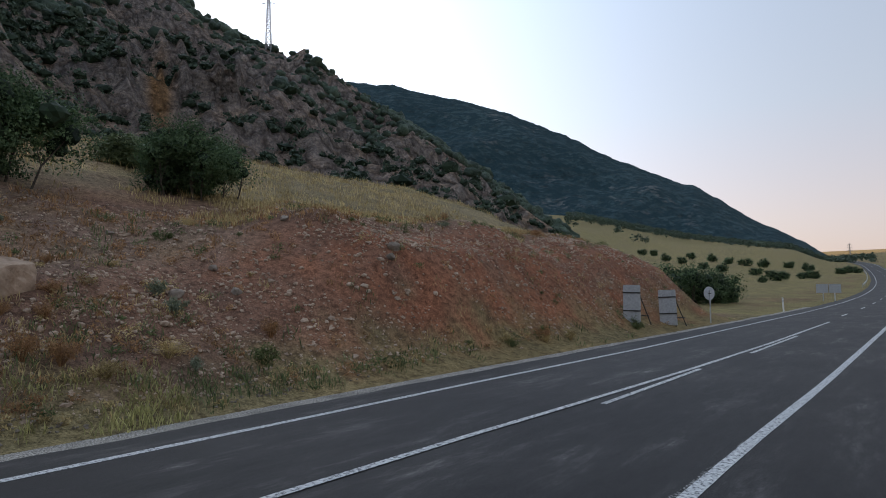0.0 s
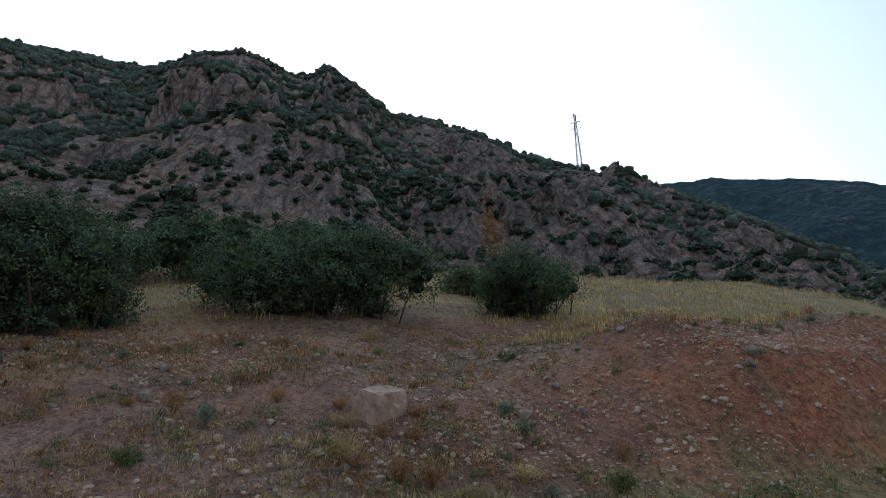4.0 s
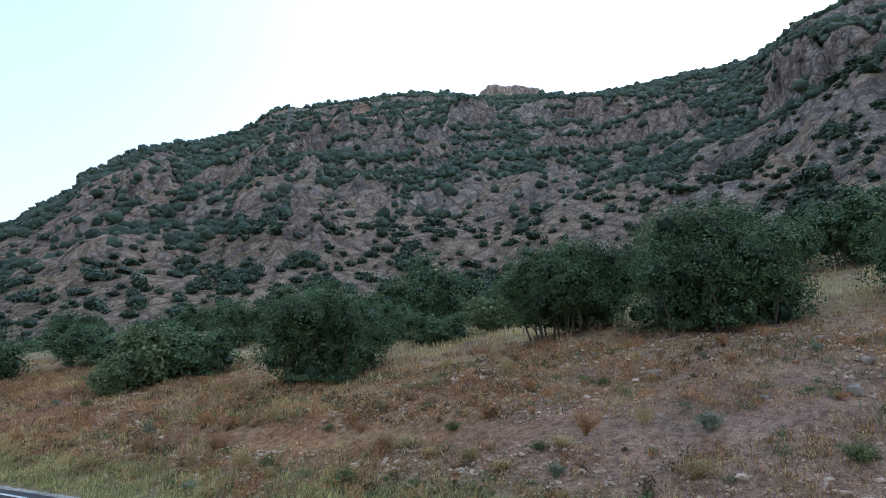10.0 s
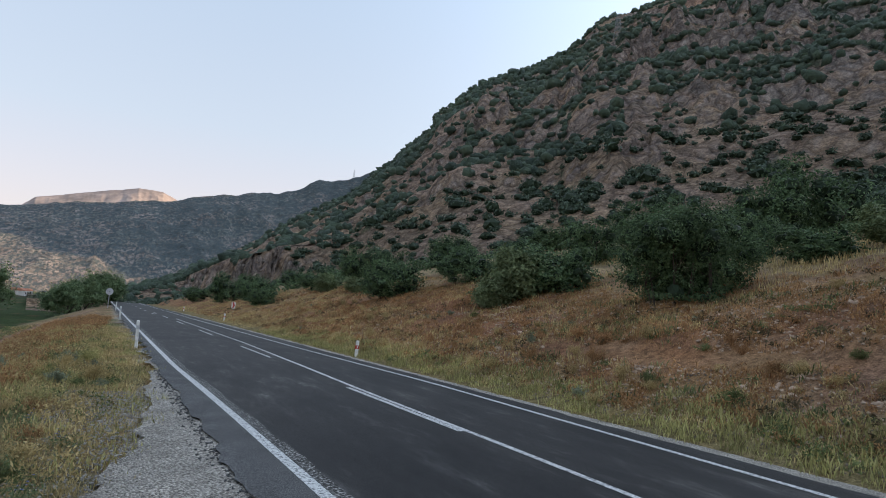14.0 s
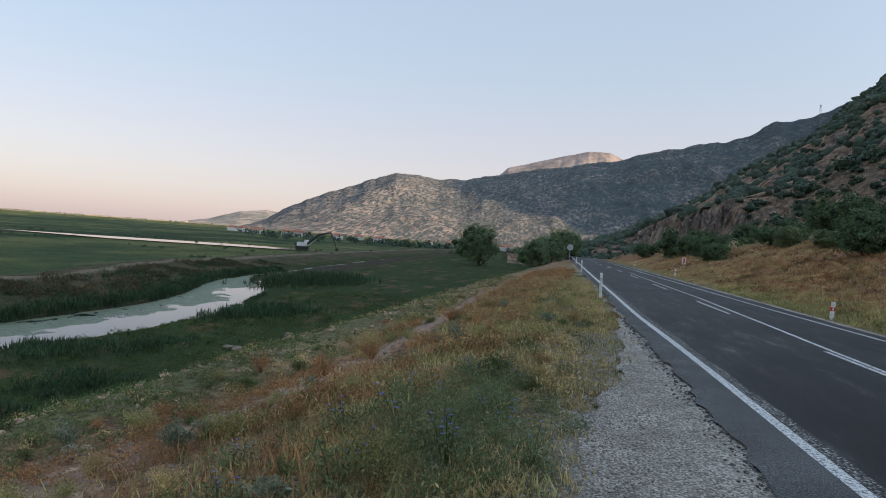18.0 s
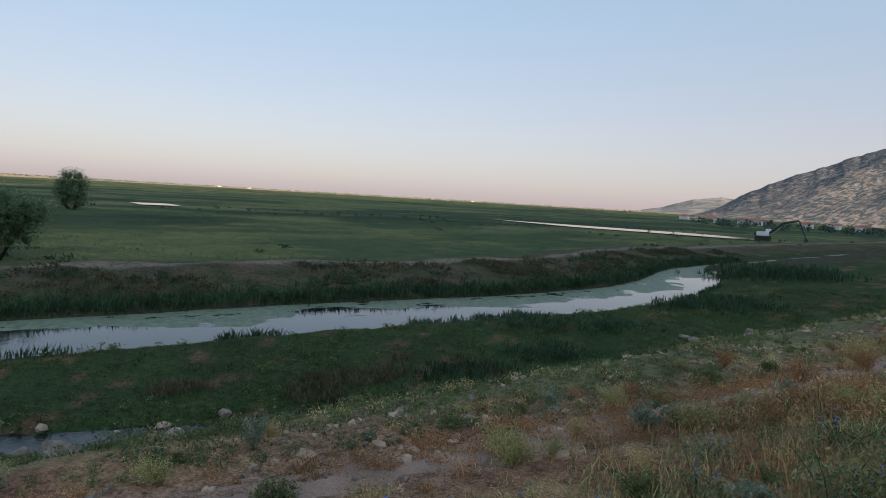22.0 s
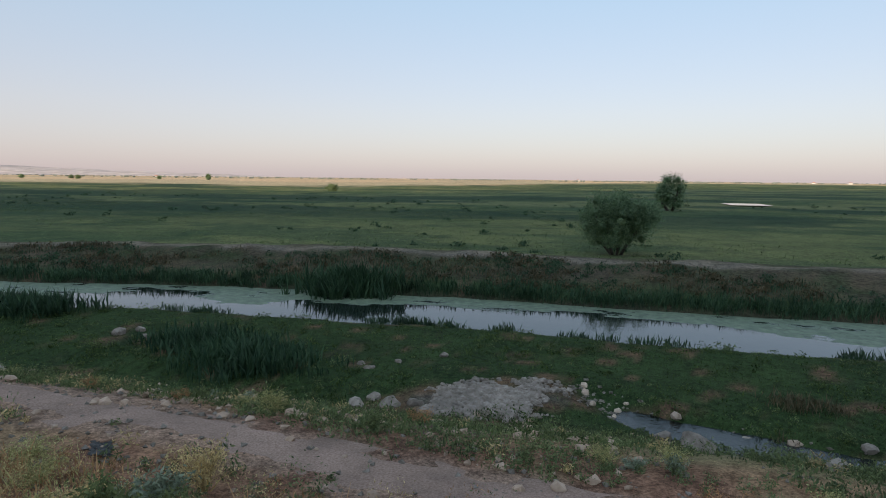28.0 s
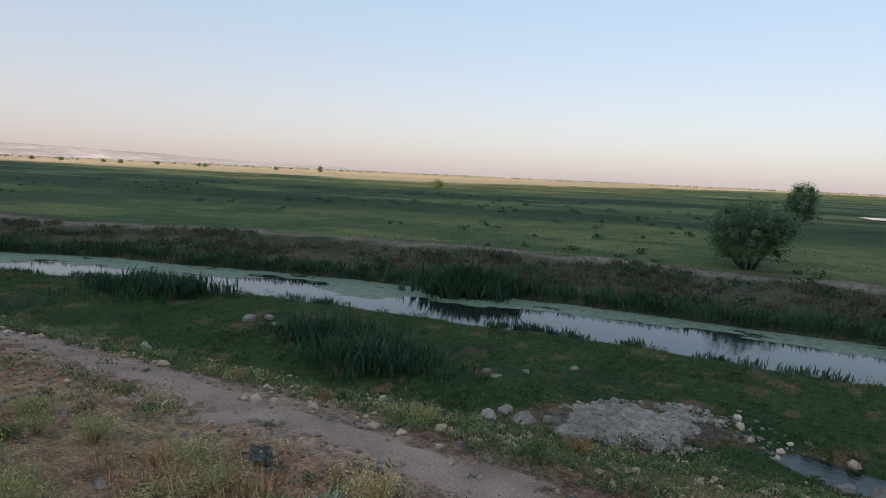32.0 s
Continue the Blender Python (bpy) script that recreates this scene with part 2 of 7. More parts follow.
def speckled(name, stops, scale, rough=0.9, b=0.4, d=0.02, spec=0.3, detail=6.0, second=None):
    m, n, l, bs = material(name, rough, spec)
    f = tex_noise(n, l, scale, detail, 0.65)
    c = ramp(n, l, f, stops)
    if second:
        c = mix(n, l, "MULTIPLY", 1.0, c, ramp(n, l, tex_noise(n, l, second, 4, 0.6), [(0.3, (0.7, 0.7, 0.7)), (0.7, (1.25, 1.25, 1.25))]))
    l.new(c, bs.inputs["Base Color"])
    bump(n, l, bs, f, b, d)
    return m


def asphalt():
    m, n, l, b = material("asphalt", 0.64, 0.19)
    geo = n.new("ShaderNodeNewGeometry")
    mp = n.new("ShaderNodeMapping")
    mp.inputs["Scale"].default_value = (1.0, 0.22, 1.0)
    l.new(geo.outputs["Position"], mp.inputs["Vector"])
    streak = tex_noise(n, l, 1.7, 12, 0.8, mp.outputs[0])
    patch = tex_noise(n, l, 0.22, 3, 0.5)
    grain = tex_noise(n, l, 90, 4, 0.8)
    c = ramp(n, l, streak, [(0.38, (0.012, 0.011, 0.011)), (0.53, (0.022, 0.0205, 0.02)), (0.61, (0.052, 0.049, 0.046)), (0.7, (0.14, 0.133, 0.125))])
    c = mix(n, l, "MULTIPLY", 1.0, c, ramp(n, l, patch, [(0.35, (0.7, 0.7, 0.72)), (0.65, (1.35, 1.33, 1.3))]))
    c = mix(n, l, "MULTIPLY", 1.0, c, ramp(n, l, grain, [(0.38, (0.5, 0.5, 0.5)), (0.62, (1.6, 1.6, 1.6))]))
    l.new(c, b.inputs["Base Color"])
    bump(n, l, b, grain, 0.4, 0.006)
    return m


def worn_paint():
    """White road paint, worn through to the asphalt in flecks."""
    m, n, l, b = material("road_paint", 0.7, 0.3)
    f = tex_noise(n, l, 22, 6, 0.75)
    c = ramp(n, l, f, [(0.42, (0.1, 0.1, 0.105)), (0.47, (0.45, 0.45, 0.44)), (0.6, (0.66, 0.66, 0.64))])
    l.new(c, b.inputs["Base Color"])
    bump(n, l, b, f, 0.2, 0.003)
    return m


def leafy(name, dark, light, trans=0.25, var=0.5, spec=0.14):
    m, n, l, b = material(name, 0.62, spec)
    g = n.new("ShaderNodeNewGeometry")
    c = ramp(n, l, g.outputs["Random Per Island"], [(0.0, dark), (1.0, light)])
    f = tex_noise(n, l, 0.6, 3, 0.6)
    c = mix(n, l, "MULTIPLY", 1.0, c, ramp(n, l, f, [(0.3, (1 - var / 2,) * 3), (0.7, (1 + var / 2,) * 3)]))
    l.new(c, b.inputs["Base Color"])
    if trans:
        t = n.new("ShaderNodeBsdfTranslucent")
        l.new(c, t.inputs["Color"])
        s = n.new("ShaderNodeMixShader")
        s.inputs[0].default_value = trans
        l.new(b.outputs[0], s.inputs[1])
        l.new(t.outputs[0], s.inputs[2])
        l.new(s.outputs[0], n["Material Output"].inputs["Surface"])
    return m


def water(name, ripple=0.0):
    m, n, l, b = material(name, 0.06, 0.5)
    b.inputs["IOR"].default_value = 1.33
    geo = n.new("ShaderNodeNewGeometry")
    mp = n.new("ShaderNodeMapping")
    mp.inputs["Scale"].default_value = (1.0, 0.45, 1.0)
    l.new(geo.outputs["Position"], mp.inputs["Vector"])
    at = n.new("ShaderNodeVertexColor")
    at.layer_name = "cover"
    edge = tex_noise(n, l, 0.9, 7, 0.7, mp.outputs[0])
    add = n.new("ShaderNodeMath")
    add.operation = "ADD"
    l.new(edge, add.inputs[0])
    l.new(at.outputs["Color"], add.inputs[1])
    fac = ramp(n, l, add.outputs[0], [(0.64, (0, 0, 0)), (0.7, (1, 1, 1))])
    green = ramp(n, l, tex_noise(n, l, 3.0, 6, 0.7), [(0.3, (0.06, 0.08, 0.045)), (0.7, (0.2, 0.235, 0.15))])
    l.new(mix(n, l, "MIX", fac, (0.012, 0.016, 0.014), green), b.inputs["Base Color"])
    r = ramp(n, l, add.outputs[0], [(0.64, (0.05,) * 3), (0.7, (0.6,) * 3)])
    l.new(r, b.inputs["Roughness"])
    bump(n, l, b, tex_noise(n, l, 2.2 + 9 * ripple, 3, 0.5), 0.06 + 0.3 * ripple, 0.05)
    return m


M_ASPHALT, M_PAINT = asphalt(), worn_paint()
M_GRAVEL = speckled("gravel", [(0.38, (0.075, 0.066, 0.056)), (0.5, (0.27, 0.243, 0.21)), (0.6, (0.53, 0.485, 0.425))], 40, 0.95, 0.9, 0.02, 0.2, second=1.5)
M_STONE = speckled("limestone", [(0.3, (0.15, 0.118, 0.092)), (0.55, (0.27, 0.22, 0.178)), (0.8, (0.42, 0.355, 0.295))], 6, 0.95, 0.6, 0.03, 0.2, second=0.9)
M_PEBBLE = speckled("pale_pebbles", [(0.3, (0.11, 0.09, 0.07)), (0.55, (0.21, 0.175, 0.142)), (0.8, (0.36, 0.31, 0.26))], 9, 0.98, 0.5, 0.02, 0.05, second=2.0)
M_LEAF = leafy("oak_leaf", (0.042, 0.076, 0.038), (0.125, 0.185, 0.084), 0.25, 0.8, 0.16)
M_PALE = speckled("pale_rubble", [(0.3, (0.3, 0.215, 0.155)), (0.55, (0.47, 0.355, 0.265)), (0.8, (0.62, 0.5, 0.4))], 7, 0.98, 0.6, 0.03, 0.05, second=1.2)
M_TAN = speckled("tan_limestone", [(0.3, (0.27, 0.18, 0.12)), (0.55, (0.42, 0.3, 0.215)), (0.8, (0.55, 0.42, 0.32))], 5, 0.95, 0.7, 0.04, 0.15, second=1.2)
M_LEAF_PALE = leafy("grey_leaf", (0.09, 0.118, 0.055), (0.2, 0.245, 0.12))
M_SCRUB = leafy("scrub", (0.045, 0.068, 0.05), (0.095, 0.132, 0.088), 0.0, 0.6)
M_SCRUB_FAR = leafy("far_scrub", (0.045, 0.068, 0.05), (0.092, 0.128, 0.086), 0.0, 0.5)
nd_, lk_ = M_SCRUB_FAR.node_tree.nodes, M_SCRUB_FAR.node_tree.links
bump(nd_, lk_, nd_["Principled BSDF"], tex_noise(nd_, lk_, 1.3, 5, 0.75), 1.0, 0.9)
M_WILLOW = leafy("willow_leaf", (0.08, 0.125, 0.062), (0.2, 0.27, 0.135), 0.4)
M_STRAW = leafy("dry_grass", (0.26, 0.185, 0.085), (0.63, 0.49, 0.24), 0.4, 0.7)
M_RUST = leafy("rusty_weed", (0.19, 0.092, 0.044), (0.52, 0.305, 0.145), 0.4, 0.7)
M_GREEN = leafy("green_grass", (0.022, 0.04, 0.012), (0.12, 0.155, 0.046), 0.35, 0.7)
M_WEED = leafy("weed_leaf", (0.058, 0.082, 0.034), (0.2, 0.235, 0.1), 0.4, 0.7)
M_OLIVE = leafy("olive_weed", (0.06, 0.08, 0.032), (0.2, 0.225, 0.092), 0.35, 0.7)
M_THISTLE = leafy("thistle_leaf", (0.13, 0.15, 0.1), (0.29, 0.32, 0.22), 0.3, 0.5)
M_VERGE = leafy("verge_grass_blade", (0.18, 0.17, 0.065), (0.5, 0.455, 0.2), 0.4, 0.7)
M_REED = leafy("reed", (0.024, 0.05, 0.026), (0.066, 0.108, 0.052), 0.35, 0.7)
# near-black green: shade inside bushes is put into this colour
M_TWIG_SHADE = leafy("twig_shade_heart", (0.014, 0.025, 0.014), (0.026, 0.042, 0.022), 0.0, 0.5)
M_EARTH = speckled("packed_earth", [(0.34, (0.19, 0.12, 0.088)), (0.5, (0.27, 0.18, 0.136)), (0.68, (0.34, 0.236, 0.182))], 40, 0.95, 0.35, 0.008, 0.15, second=1.3)
M_SEAM = speckled("worn_seam", [(0.42, (0.028, 0.027, 0.026)), (0.52, (0.09, 0.087, 0.083)), (0.62, (0.42, 0.41, 0.39))], 26, 0.9, 0.6, 0.008, 0.15, second=2.5)
M_CHIP = speckled("stone_chippings", [(0.3, (0.17, 0.155, 0.135)), (0.55, (0.34, 0.315, 0.28)), (0.8, (0.56, 0.52, 0.47))], 14, 0.95, 0.3, 0.01, 0.1, second=1.4)
M_OLD = speckled("old_asphalt", [(0.38, (0.03, 0.03, 0.031)), (0.5, (0.08, 0.079, 0.079)), (0.62, (0.17, 0.165, 0.16))], 70, 0.9, 0.6, 0.008, 0.25, second=1.1)
# pale greyed leaves: distance haze is put into the colour
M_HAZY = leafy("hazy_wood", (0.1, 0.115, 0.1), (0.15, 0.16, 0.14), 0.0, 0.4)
M_SEDGE = leafy("sedge_leaf", (0.05, 0.05, 0.025), (0.15, 0.11, 0.06), 0.3, 0.6)
M_BLUE = leafy("chicory_petal", (0.13, 0.17, 0.5), (0.22, 0.26, 0.65), 0.3, 0.2)
M_BARK = speckled("bark", [(0.3, (0.035, 0.028, 0.022)), (0.7, (0.11, 0.09, 0.07))], 14, 0.95, 0.8, 0.02)
M_RIVER = water("river_water")
M_TRICKLE = water("trickle_water", 1.0)
M_GALV = speckled("galvanised_steel", [(0.3, (0.3, 0.31, 0.32)), (0.7, (0.5, 0.51, 0.52))], 12, 0.5, 0.1, 0.004, 0.5)
M_STEEL = speckled("lattice_steel", [(0.3, (0.2, 0.21, 0.22)), (0.7, (0.34, 0.35, 0.36))], 3, 0.6, 0.1, 0.004, 0.4)
M_DARK = speckled("dark_iron", [(0.3, (0.02, 0.02, 0.02)), (0.7, (0.06, 0.055, 0.05))], 20, 0.7, 0.2, 0.004)
M_WHITE = speckled("white_plastic", [(0.25, (0.5, 0.49, 0.46)), (0.6, (0.72, 0.71, 0.68))], 9, 0.5, 0.1, 0.003)
M_RED = speckled("red_reflector", [(0.3, (0.4, 0.03, 0.02)), (0.7, (0.6, 0.06, 0.03))], 12, 0.4, 0.1, 0.002)
M_PLASTER = speckled("house_plaster", [(0.3, (0.5, 0.48, 0.45)), (0.7, (0.75, 0.73, 0.7))], 0.4, 0.9, 0.1, 0.02)
M_ROOF = speckled("roof_tile", [(0.3, (0.25, 0.1, 0.06)), (0.7, (0.4, 0.18, 0.11))], 0.6, 0.9, 0.2, 0.02)
M_GLASS = speckled("dark_glass", [(0.3, (0.01, 0.012, 0.014)), (0.7, (0.03, 0.03, 0.035))], 2, 0.1, 0.0, 0.002, 0.5)

# ---- the plan: heights in metres; the road runs along y, the mountain lies towards -x, the marsh towards +x ----
WATER_Z = -3.4


def bend(y):
    """Sideways shift of the road along its length."""
    y = np.asarray(y, float)
    back = 0.05 * (np.sqrt((-y - 3) ** 2 + 9) + (-y - 3)) / 2
    back = back - 0.00012 * np.clip(-y - 150, 0, None) ** 2
    return np.where(y < 40, back, back - 0.0002 * np.clip(y - 40, 0, 400) ** 2 - 0.16 * np.clip(y - 440, 0, None))


def road_z(y):
    y = np.asarray(y, float)
    return 0.00012 * np.clip(y - 40, 0, 300) ** 2 + 0.05 * np.clip(y - 340, 0, None)


def river_shift(y):
    y = np.asarray(y, float)
    return 0.5 * fbm(y * 0.2, y * 0 + 3.3, 3, 19) + soft_lerp(y, [(-260, 34), (-120, 17), (-75, 10.5), (-52, 7), (-40, 1.2), (-32, -0.8), (-22, -0.8), (-12, 0), (10, 0), (22, -1.2), (32, -3.6), (45, -8), (90, -12), (400, -10)], 6)


def marsh_x(x, y):
    """The sideways place in the marsh's cross-section: the strip before the river widens and narrows with its bends."""
    s = np.clip(river_shift(y), -6.5, None)
    return np.where(x < 13.5, x, np.where(x < 22 + s, 13.5 + (x - 13.5) * 8.5 / (8.5 + s), x - s))


def ditch_x(y):
    return lerp(y, [(-30, 11.6), (-17, 12.4), (-9, 12.9), (-5, 13.2), (-2, 14.2), (1, 16.0), (6, 16.5)])


MARSH = [(-1, 0), (1.5, -0.06), (3, -0.35), (5.0, -0.85), (6.4, -1.12), (8.6, -1.3), (10, -1.75), (12.2, -2.75), (13.6, -3.02), (15.5, -2.98), (20.6, -3.1), (22.0, -3.3), (22.7, -3.75), (27.0, -3.75),
         (27.7, -3.3), (29.0, -3.0), (32.0, -2.75), (34.5, -2.45), (36.8, -2.42), (39.5, -2.75), (44, -3.1), (60, -3.2), (400, -3.25), (5000, -3.3)]
HILL = [(8.2, -0.12), (8.9, -0.08), (9.8, 0.22), (14, 2.1), (22, 5.25), (30, 8.1), (42, 11.9), (55, 13.2), (80, 13.0), (120, 14.0), (400, 30)]


def ground_z(x, y):
    """Height of the bare ground."""
    x, y = np.asarray(x, float), np.asarray(y, float)
    d = -x + bend(y)
    rz = road_z(y)
    n1, n2 = fbm(x * 0.5, y * 0.5, 3, 3), fbm(x * 2.1, y * 2.1, 3, 9)
    # hill side
    scale = soft_lerp(y, [(-400, 0.5), (-90, 0.7), (-55, 0.85), (-34, 0.82), (-20, 0.72), (-10, 0.93), (3, 1.0), (40, 1.05)], 5)
    end = 39.8 + 0.62 * (d - 10) + 1.5 * vnoise(d * 0.15, y * 0.1, 5)
    spur = smooth(0, 1, (end - y) / (5 + 0.25 * np.clip(d - 9, 0, 60)))
    meadow = 0.045 * np.clip(d - 9, 0, 300) - 0.1 + 0.00018 * np.clip(d - 30, 0, 300) ** 2
    h = soft_lerp(d, HILL, 0.8) * scale
    cut = smooth(5, 14, y) * (1 - smooth(33, 38, y))
    h = h + cut * 1.7 * smooth(9.6, 12.6, d) * (1 - smooth(14, 24, d)) * (1 + 0.25 * vnoise(y * 0.35, d * 0.2, 8))
    h = h + smooth(9, 13, d) * (0.22 * n1 + 0.07 * n2) + smooth(25, 50, d) * 0.5 * fbm(x * 0.1, y * 0.1, 3, 4)
    hill = np.maximum(h * spur + meadow * (1 - spur), meadow * (1 - spur) - 0.1 * spur)
    hill = hill + rz
    # the dry meadow beyond the cut climbs to the foot of the wooded mountain
    azm, rr = np.degrees(np.arctan2(-x, y)), np.hypot(x, y)
    climb = 1 + rr * np.tan(np.radians(lerp(azm, [(0, 0.0), (3, 0.25), (6, 0.65), (9, 0.95), (13, 1.35), (17.5, 1.9), (22, 2.7), (26, 3.4), (40, 3.4)])))
    hill = hill + climb * smooth(60, 420, rr) * smooth(45, 70, y) * smooth(12, 40, d) * (1 - smooth(700, 1100, rr))
    # marsh side
    xs = x - bend(np.clip(y, -60, 40)) * smooth(14, 3, x)
    xp = marsh_x(xs, y)
    m = soft_lerp(xp, MARSH, 0.5)
    dd = np.abs(x - ditch_x(y))
    m = m - 0.3 * (1 - smooth(0.2, 1.0, dd)) * smooth(-22, -18, y) * (1 - smooth(-2, 1, y)) * (1 - 0.8 * smooth(-15, -13, y) * (1 - smooth(-10, -8, y)))
    fan = np.exp(-(((x - 14.8) / 2.2) ** 2 + ((y - 1.9) / 2.6) ** 2))
    m = m + 0.28 * fan
    rough = smooth(0.6, 2.5, x)
    m = m + rough * (0.06 * n1 + 0.035 * n2) * (1 - 0.6 * smooth(44, 60, xp)) + smooth(45, 80, xp) * 0.1 * fbm(x * 0.05, y * 0.05, 3, 6)
    bank = smooth(28.5, 32, xp) * (1 - smooth(36, 42, xp))
    m = m + bank * 0.22 * fbm(x * 0.35, y * 0.35, 3, 15)
    m = np.where((xp > 21) & (xp < 26.4), np.maximum(m, m + (-3.12 - m) * smooth(-50, -60, y)), m)
    m = m + rz * (1 - smooth(10, 60, x))
    return np.where(x < -4, hill, m) - 0.12 * smooth(-0.75 - 1.4 * smooth(-3, 5, y), -0.35 - 1.4 * smooth(-3, 5, y), d) * (1 - smooth(8.2, 8.5, d))


def gz(x, y):
    return float(ground_z(np.array([x]), np.array([y]))[0])


def track_line(y):
    """Middle and half width of the dirt track."""
    return lerp(y, [(-60, 7.2), (-30, 6.2), (-24, 5.8), (-14.5, 5.4), (-4, 6.4), (1.3, 7.35), (4, 7.95), (7, 8.4), (11, 8.9), (40, 10)]), lerp(y, [(-60, 0.5), (-24, 0.55), (-14, 0.55), (-4, 0.7), (2, 0.8), (30, 0.95)])


def shoulder_x(y):
    """Where the loose gravel gives way to the grass of the verge."""
    return bend(y) + soft_lerp(y, [(-60, -0.95), (-21, -0.95), (-13, -0.3), (-9.7, 0.2), (-7.4, 0.6), (-6.3, 0.83), (-3, 1.1), (3, 1.9), (30, 1.9), (45, 0.5)], 1.0)


def cover_colour(x, y, z):
    """What grows or lies where: base colours by the plan."""
    d = -x + bend(y)
    n1, n2, n3 = fbm(x * 0.25, y * 0.25, 4, 21), fbm(x * 1.3, y * 1.3, 3, 22), fbm(x * 0.05, y * 0.05, 4, 23)
    red, brown, soil = np.array([0.25, 0.105, 0.06]), np.array([0.185, 0.105, 0.072]), np.array([0.215, 0.14, 0.104])
    straw, gold, green = np.array([0.26, 0.185, 0.09]), np.array([0.27, 0.21, 0.118]), np.array([0.031, 0.051, 0.017])
    gravel, mud, olive = np.array([0.27, 0.255, 0.235]), np.array([0.05, 0.045, 0.03]), np.array([0.1, 0.1, 0.042])

    def blend(a, b, w):
        return a + (b - a) * np.clip(w, 0, 1)[:, None]

    c = np.tile(brown, (len(x), 1))
    # hill side
    c = blend(c, soil, 0.5 + 1.2 * n1)
    c = blend(c, red, smooth(3, 11, y + 3 * n1) * (1 - smooth(36, 42, y)) * (1 - smooth(13.5, 16, d)) * (0.75 + 0.6 * n2))
    c = blend(c, np.array([0.21, 0.1, 0.056]), (1 - smooth(-18, -2, y)) * (0.85 + n2) * (1 - smooth(17, 23, d)))
    c = blend(c, straw, smooth(14, 20, d + 5 * n1) * smooth(-70, -10, -np.abs(y + 40)) * (0.4 + n2))
    c = blend(c, np.array([0.27, 0.165, 0.078]), (1 - smooth(-14, -6, y)) * (0.35 + 0.9 * n1) * (1 - smooth(18, 24, d)))
    c = blend(c, gold, smooth(21, 27, d + 4 * n1) * (0.8 + 0.5 * n2))
    c = blend(c, gold * 0.85, smooth(15.0, 19, d + 1.5 * n1) * smooth(10, 16, y))
    c = blend(c, np.array([0.19, 0.16, 0.075]), (1 - smooth(9.2, 11.5, d + 1.2 * n2)) * (d > 8) * 0.8)
    c = blend(c, np.array([0.23, 0.19, 0.085]), smooth(40, 48, y) * (0.8 + n1))
    c = blend(c, np.array([0.045, 0.06, 0.028]), smooth(0.1, 0.3, n3) * smooth(30, 60, d) * 0.8 * (1 - smooth(45, 70, y)))
    # marsh side
    m = x > 0.2
    s = np.tile(np.array([0.26, 0.185, 0.1]), (len(x), 1))
    s = blend(s, olive, 0.3 + 1.6 * n1)
    s = blend(s, np.array([0.235, 0.13, 0.082]), smooth(3.0, 4.2, x) * (0.75 + 0.8 * n2) * (0.4 + 0.6 * smooth(-14, -7, y)))
    s = blend(s, gravel, 1 - smooth(-0.1, 0.5, x - shoulder_x(y) + 0.45 * n2 + 0.25 * n1))
    tc, tw = track_line(y)
    s = blend(s, np.array([0.26, 0.17, 0.12]), 1 - smooth(tw * 0.75, tw * 1.1, np.abs(x - tc) + 0.3 * n2 + 0.25 * n1))
    xp = marsh_x(x, y)
    s = blend(s, np.array([0.13, 0.128, 0.064]), smooth(0.7, 1.9, x - tc - tw + 0.8 * n2) * (0.85 + 0.5 * n1))
    s = blend(s, gravel * 0.8, smooth(9, 10, x) * (1 - smooth(11.5, 12.8, x)) * smooth(0.15, 0.35, n2 + 0.3 * n1) * 0.7)
    s = blend(s, green, smooth(10.4, 13.4, x + 1.6 * n2 + 2.4 * n1))
    fan = np.exp(-(((0.84 * (y - 1.75) - 0.54 * (x - 13.95)) / 1.9) ** 2 + ((0.84 * (x - 13.95) + 0.54 * (y - 1.75)) / 0.95) ** 2)) + 0.4 * n2
    s = blend(s, np.array([0.12, 0.1, 0.08]), smooth(0.35, 0.7, fan + 0.15 * n2))
    s = blend(s, np.array([0.17, 0.09, 0.06]), smooth(0.12, 0.3, fan + 0.1 * n2) * (1 - smooth(0.35, 0.55, fan)) * 0.7)
    s = blend(s, mud, smooth(21.4, 22.4, xp) * (1 - smooth(27.4, 28.6, xp)))
    s = blend(s, np.array([0.085, 0.066, 0.042]), smooth(28.8, 30.5, xp) * (0.75 + 0.7 * n2 + 0.4 * n1))
    s = blend(s, np.array([0.18, 0.145, 0.11]), (1 - smooth(0.5, 1.1, np.abs(xp - 35.7 + 0.7 * n1))) * 0.9)
    marsh = blend(np.tile(np.array([0.058, 0.082, 0.032]), (len(x), 1)), np.array([0.122, 0.13, 0.05]), 0.5 + 1.8 * n3)
    marsh = blend(marsh, np.array([0.03, 0.058, 0.026]), smooth(-0.03, 0.15, fbm(x * 0.14, y * 0.07, 5, 33, 0.65)) * 0.55)
    marsh = blend(marsh, np.array([0.16, 0.155, 0.07]), smooth(0.12, 0.3, fbm(x * 0.09, y * 0.02, 4, 35)) * 0.5 * smooth(60, 100, x))
    marsh = blend(marsh, np.array([0.015, 0.036, 0.019]), smooth(0.0, 0.12, fbm(x * 0.035, y * 0.015, 5, 31, 0.6)) * smooth(50, 90, x) * 0.75)
    s = s + (marsh - s) * smooth(37.5, 40.5, xp + n1)[:, None]
    r = np.hypot(x, y)
    fields = np.where(vnoise(x * 0.0023 + 0.1 * n3, y * 0.006, 41)[:, None] > -0.1, np.array([0.42, 0.31, 0.19]), np.array([0.33, 0.27, 0.17]))
    az = np.degrees(np.arctan2(-x, y)) % 360
    start = lerp(az, [(200, 2400), (262, 1300), (272, 800), (281, 480), (296, 330), (312, 430), (335, 620), (350, 900)])
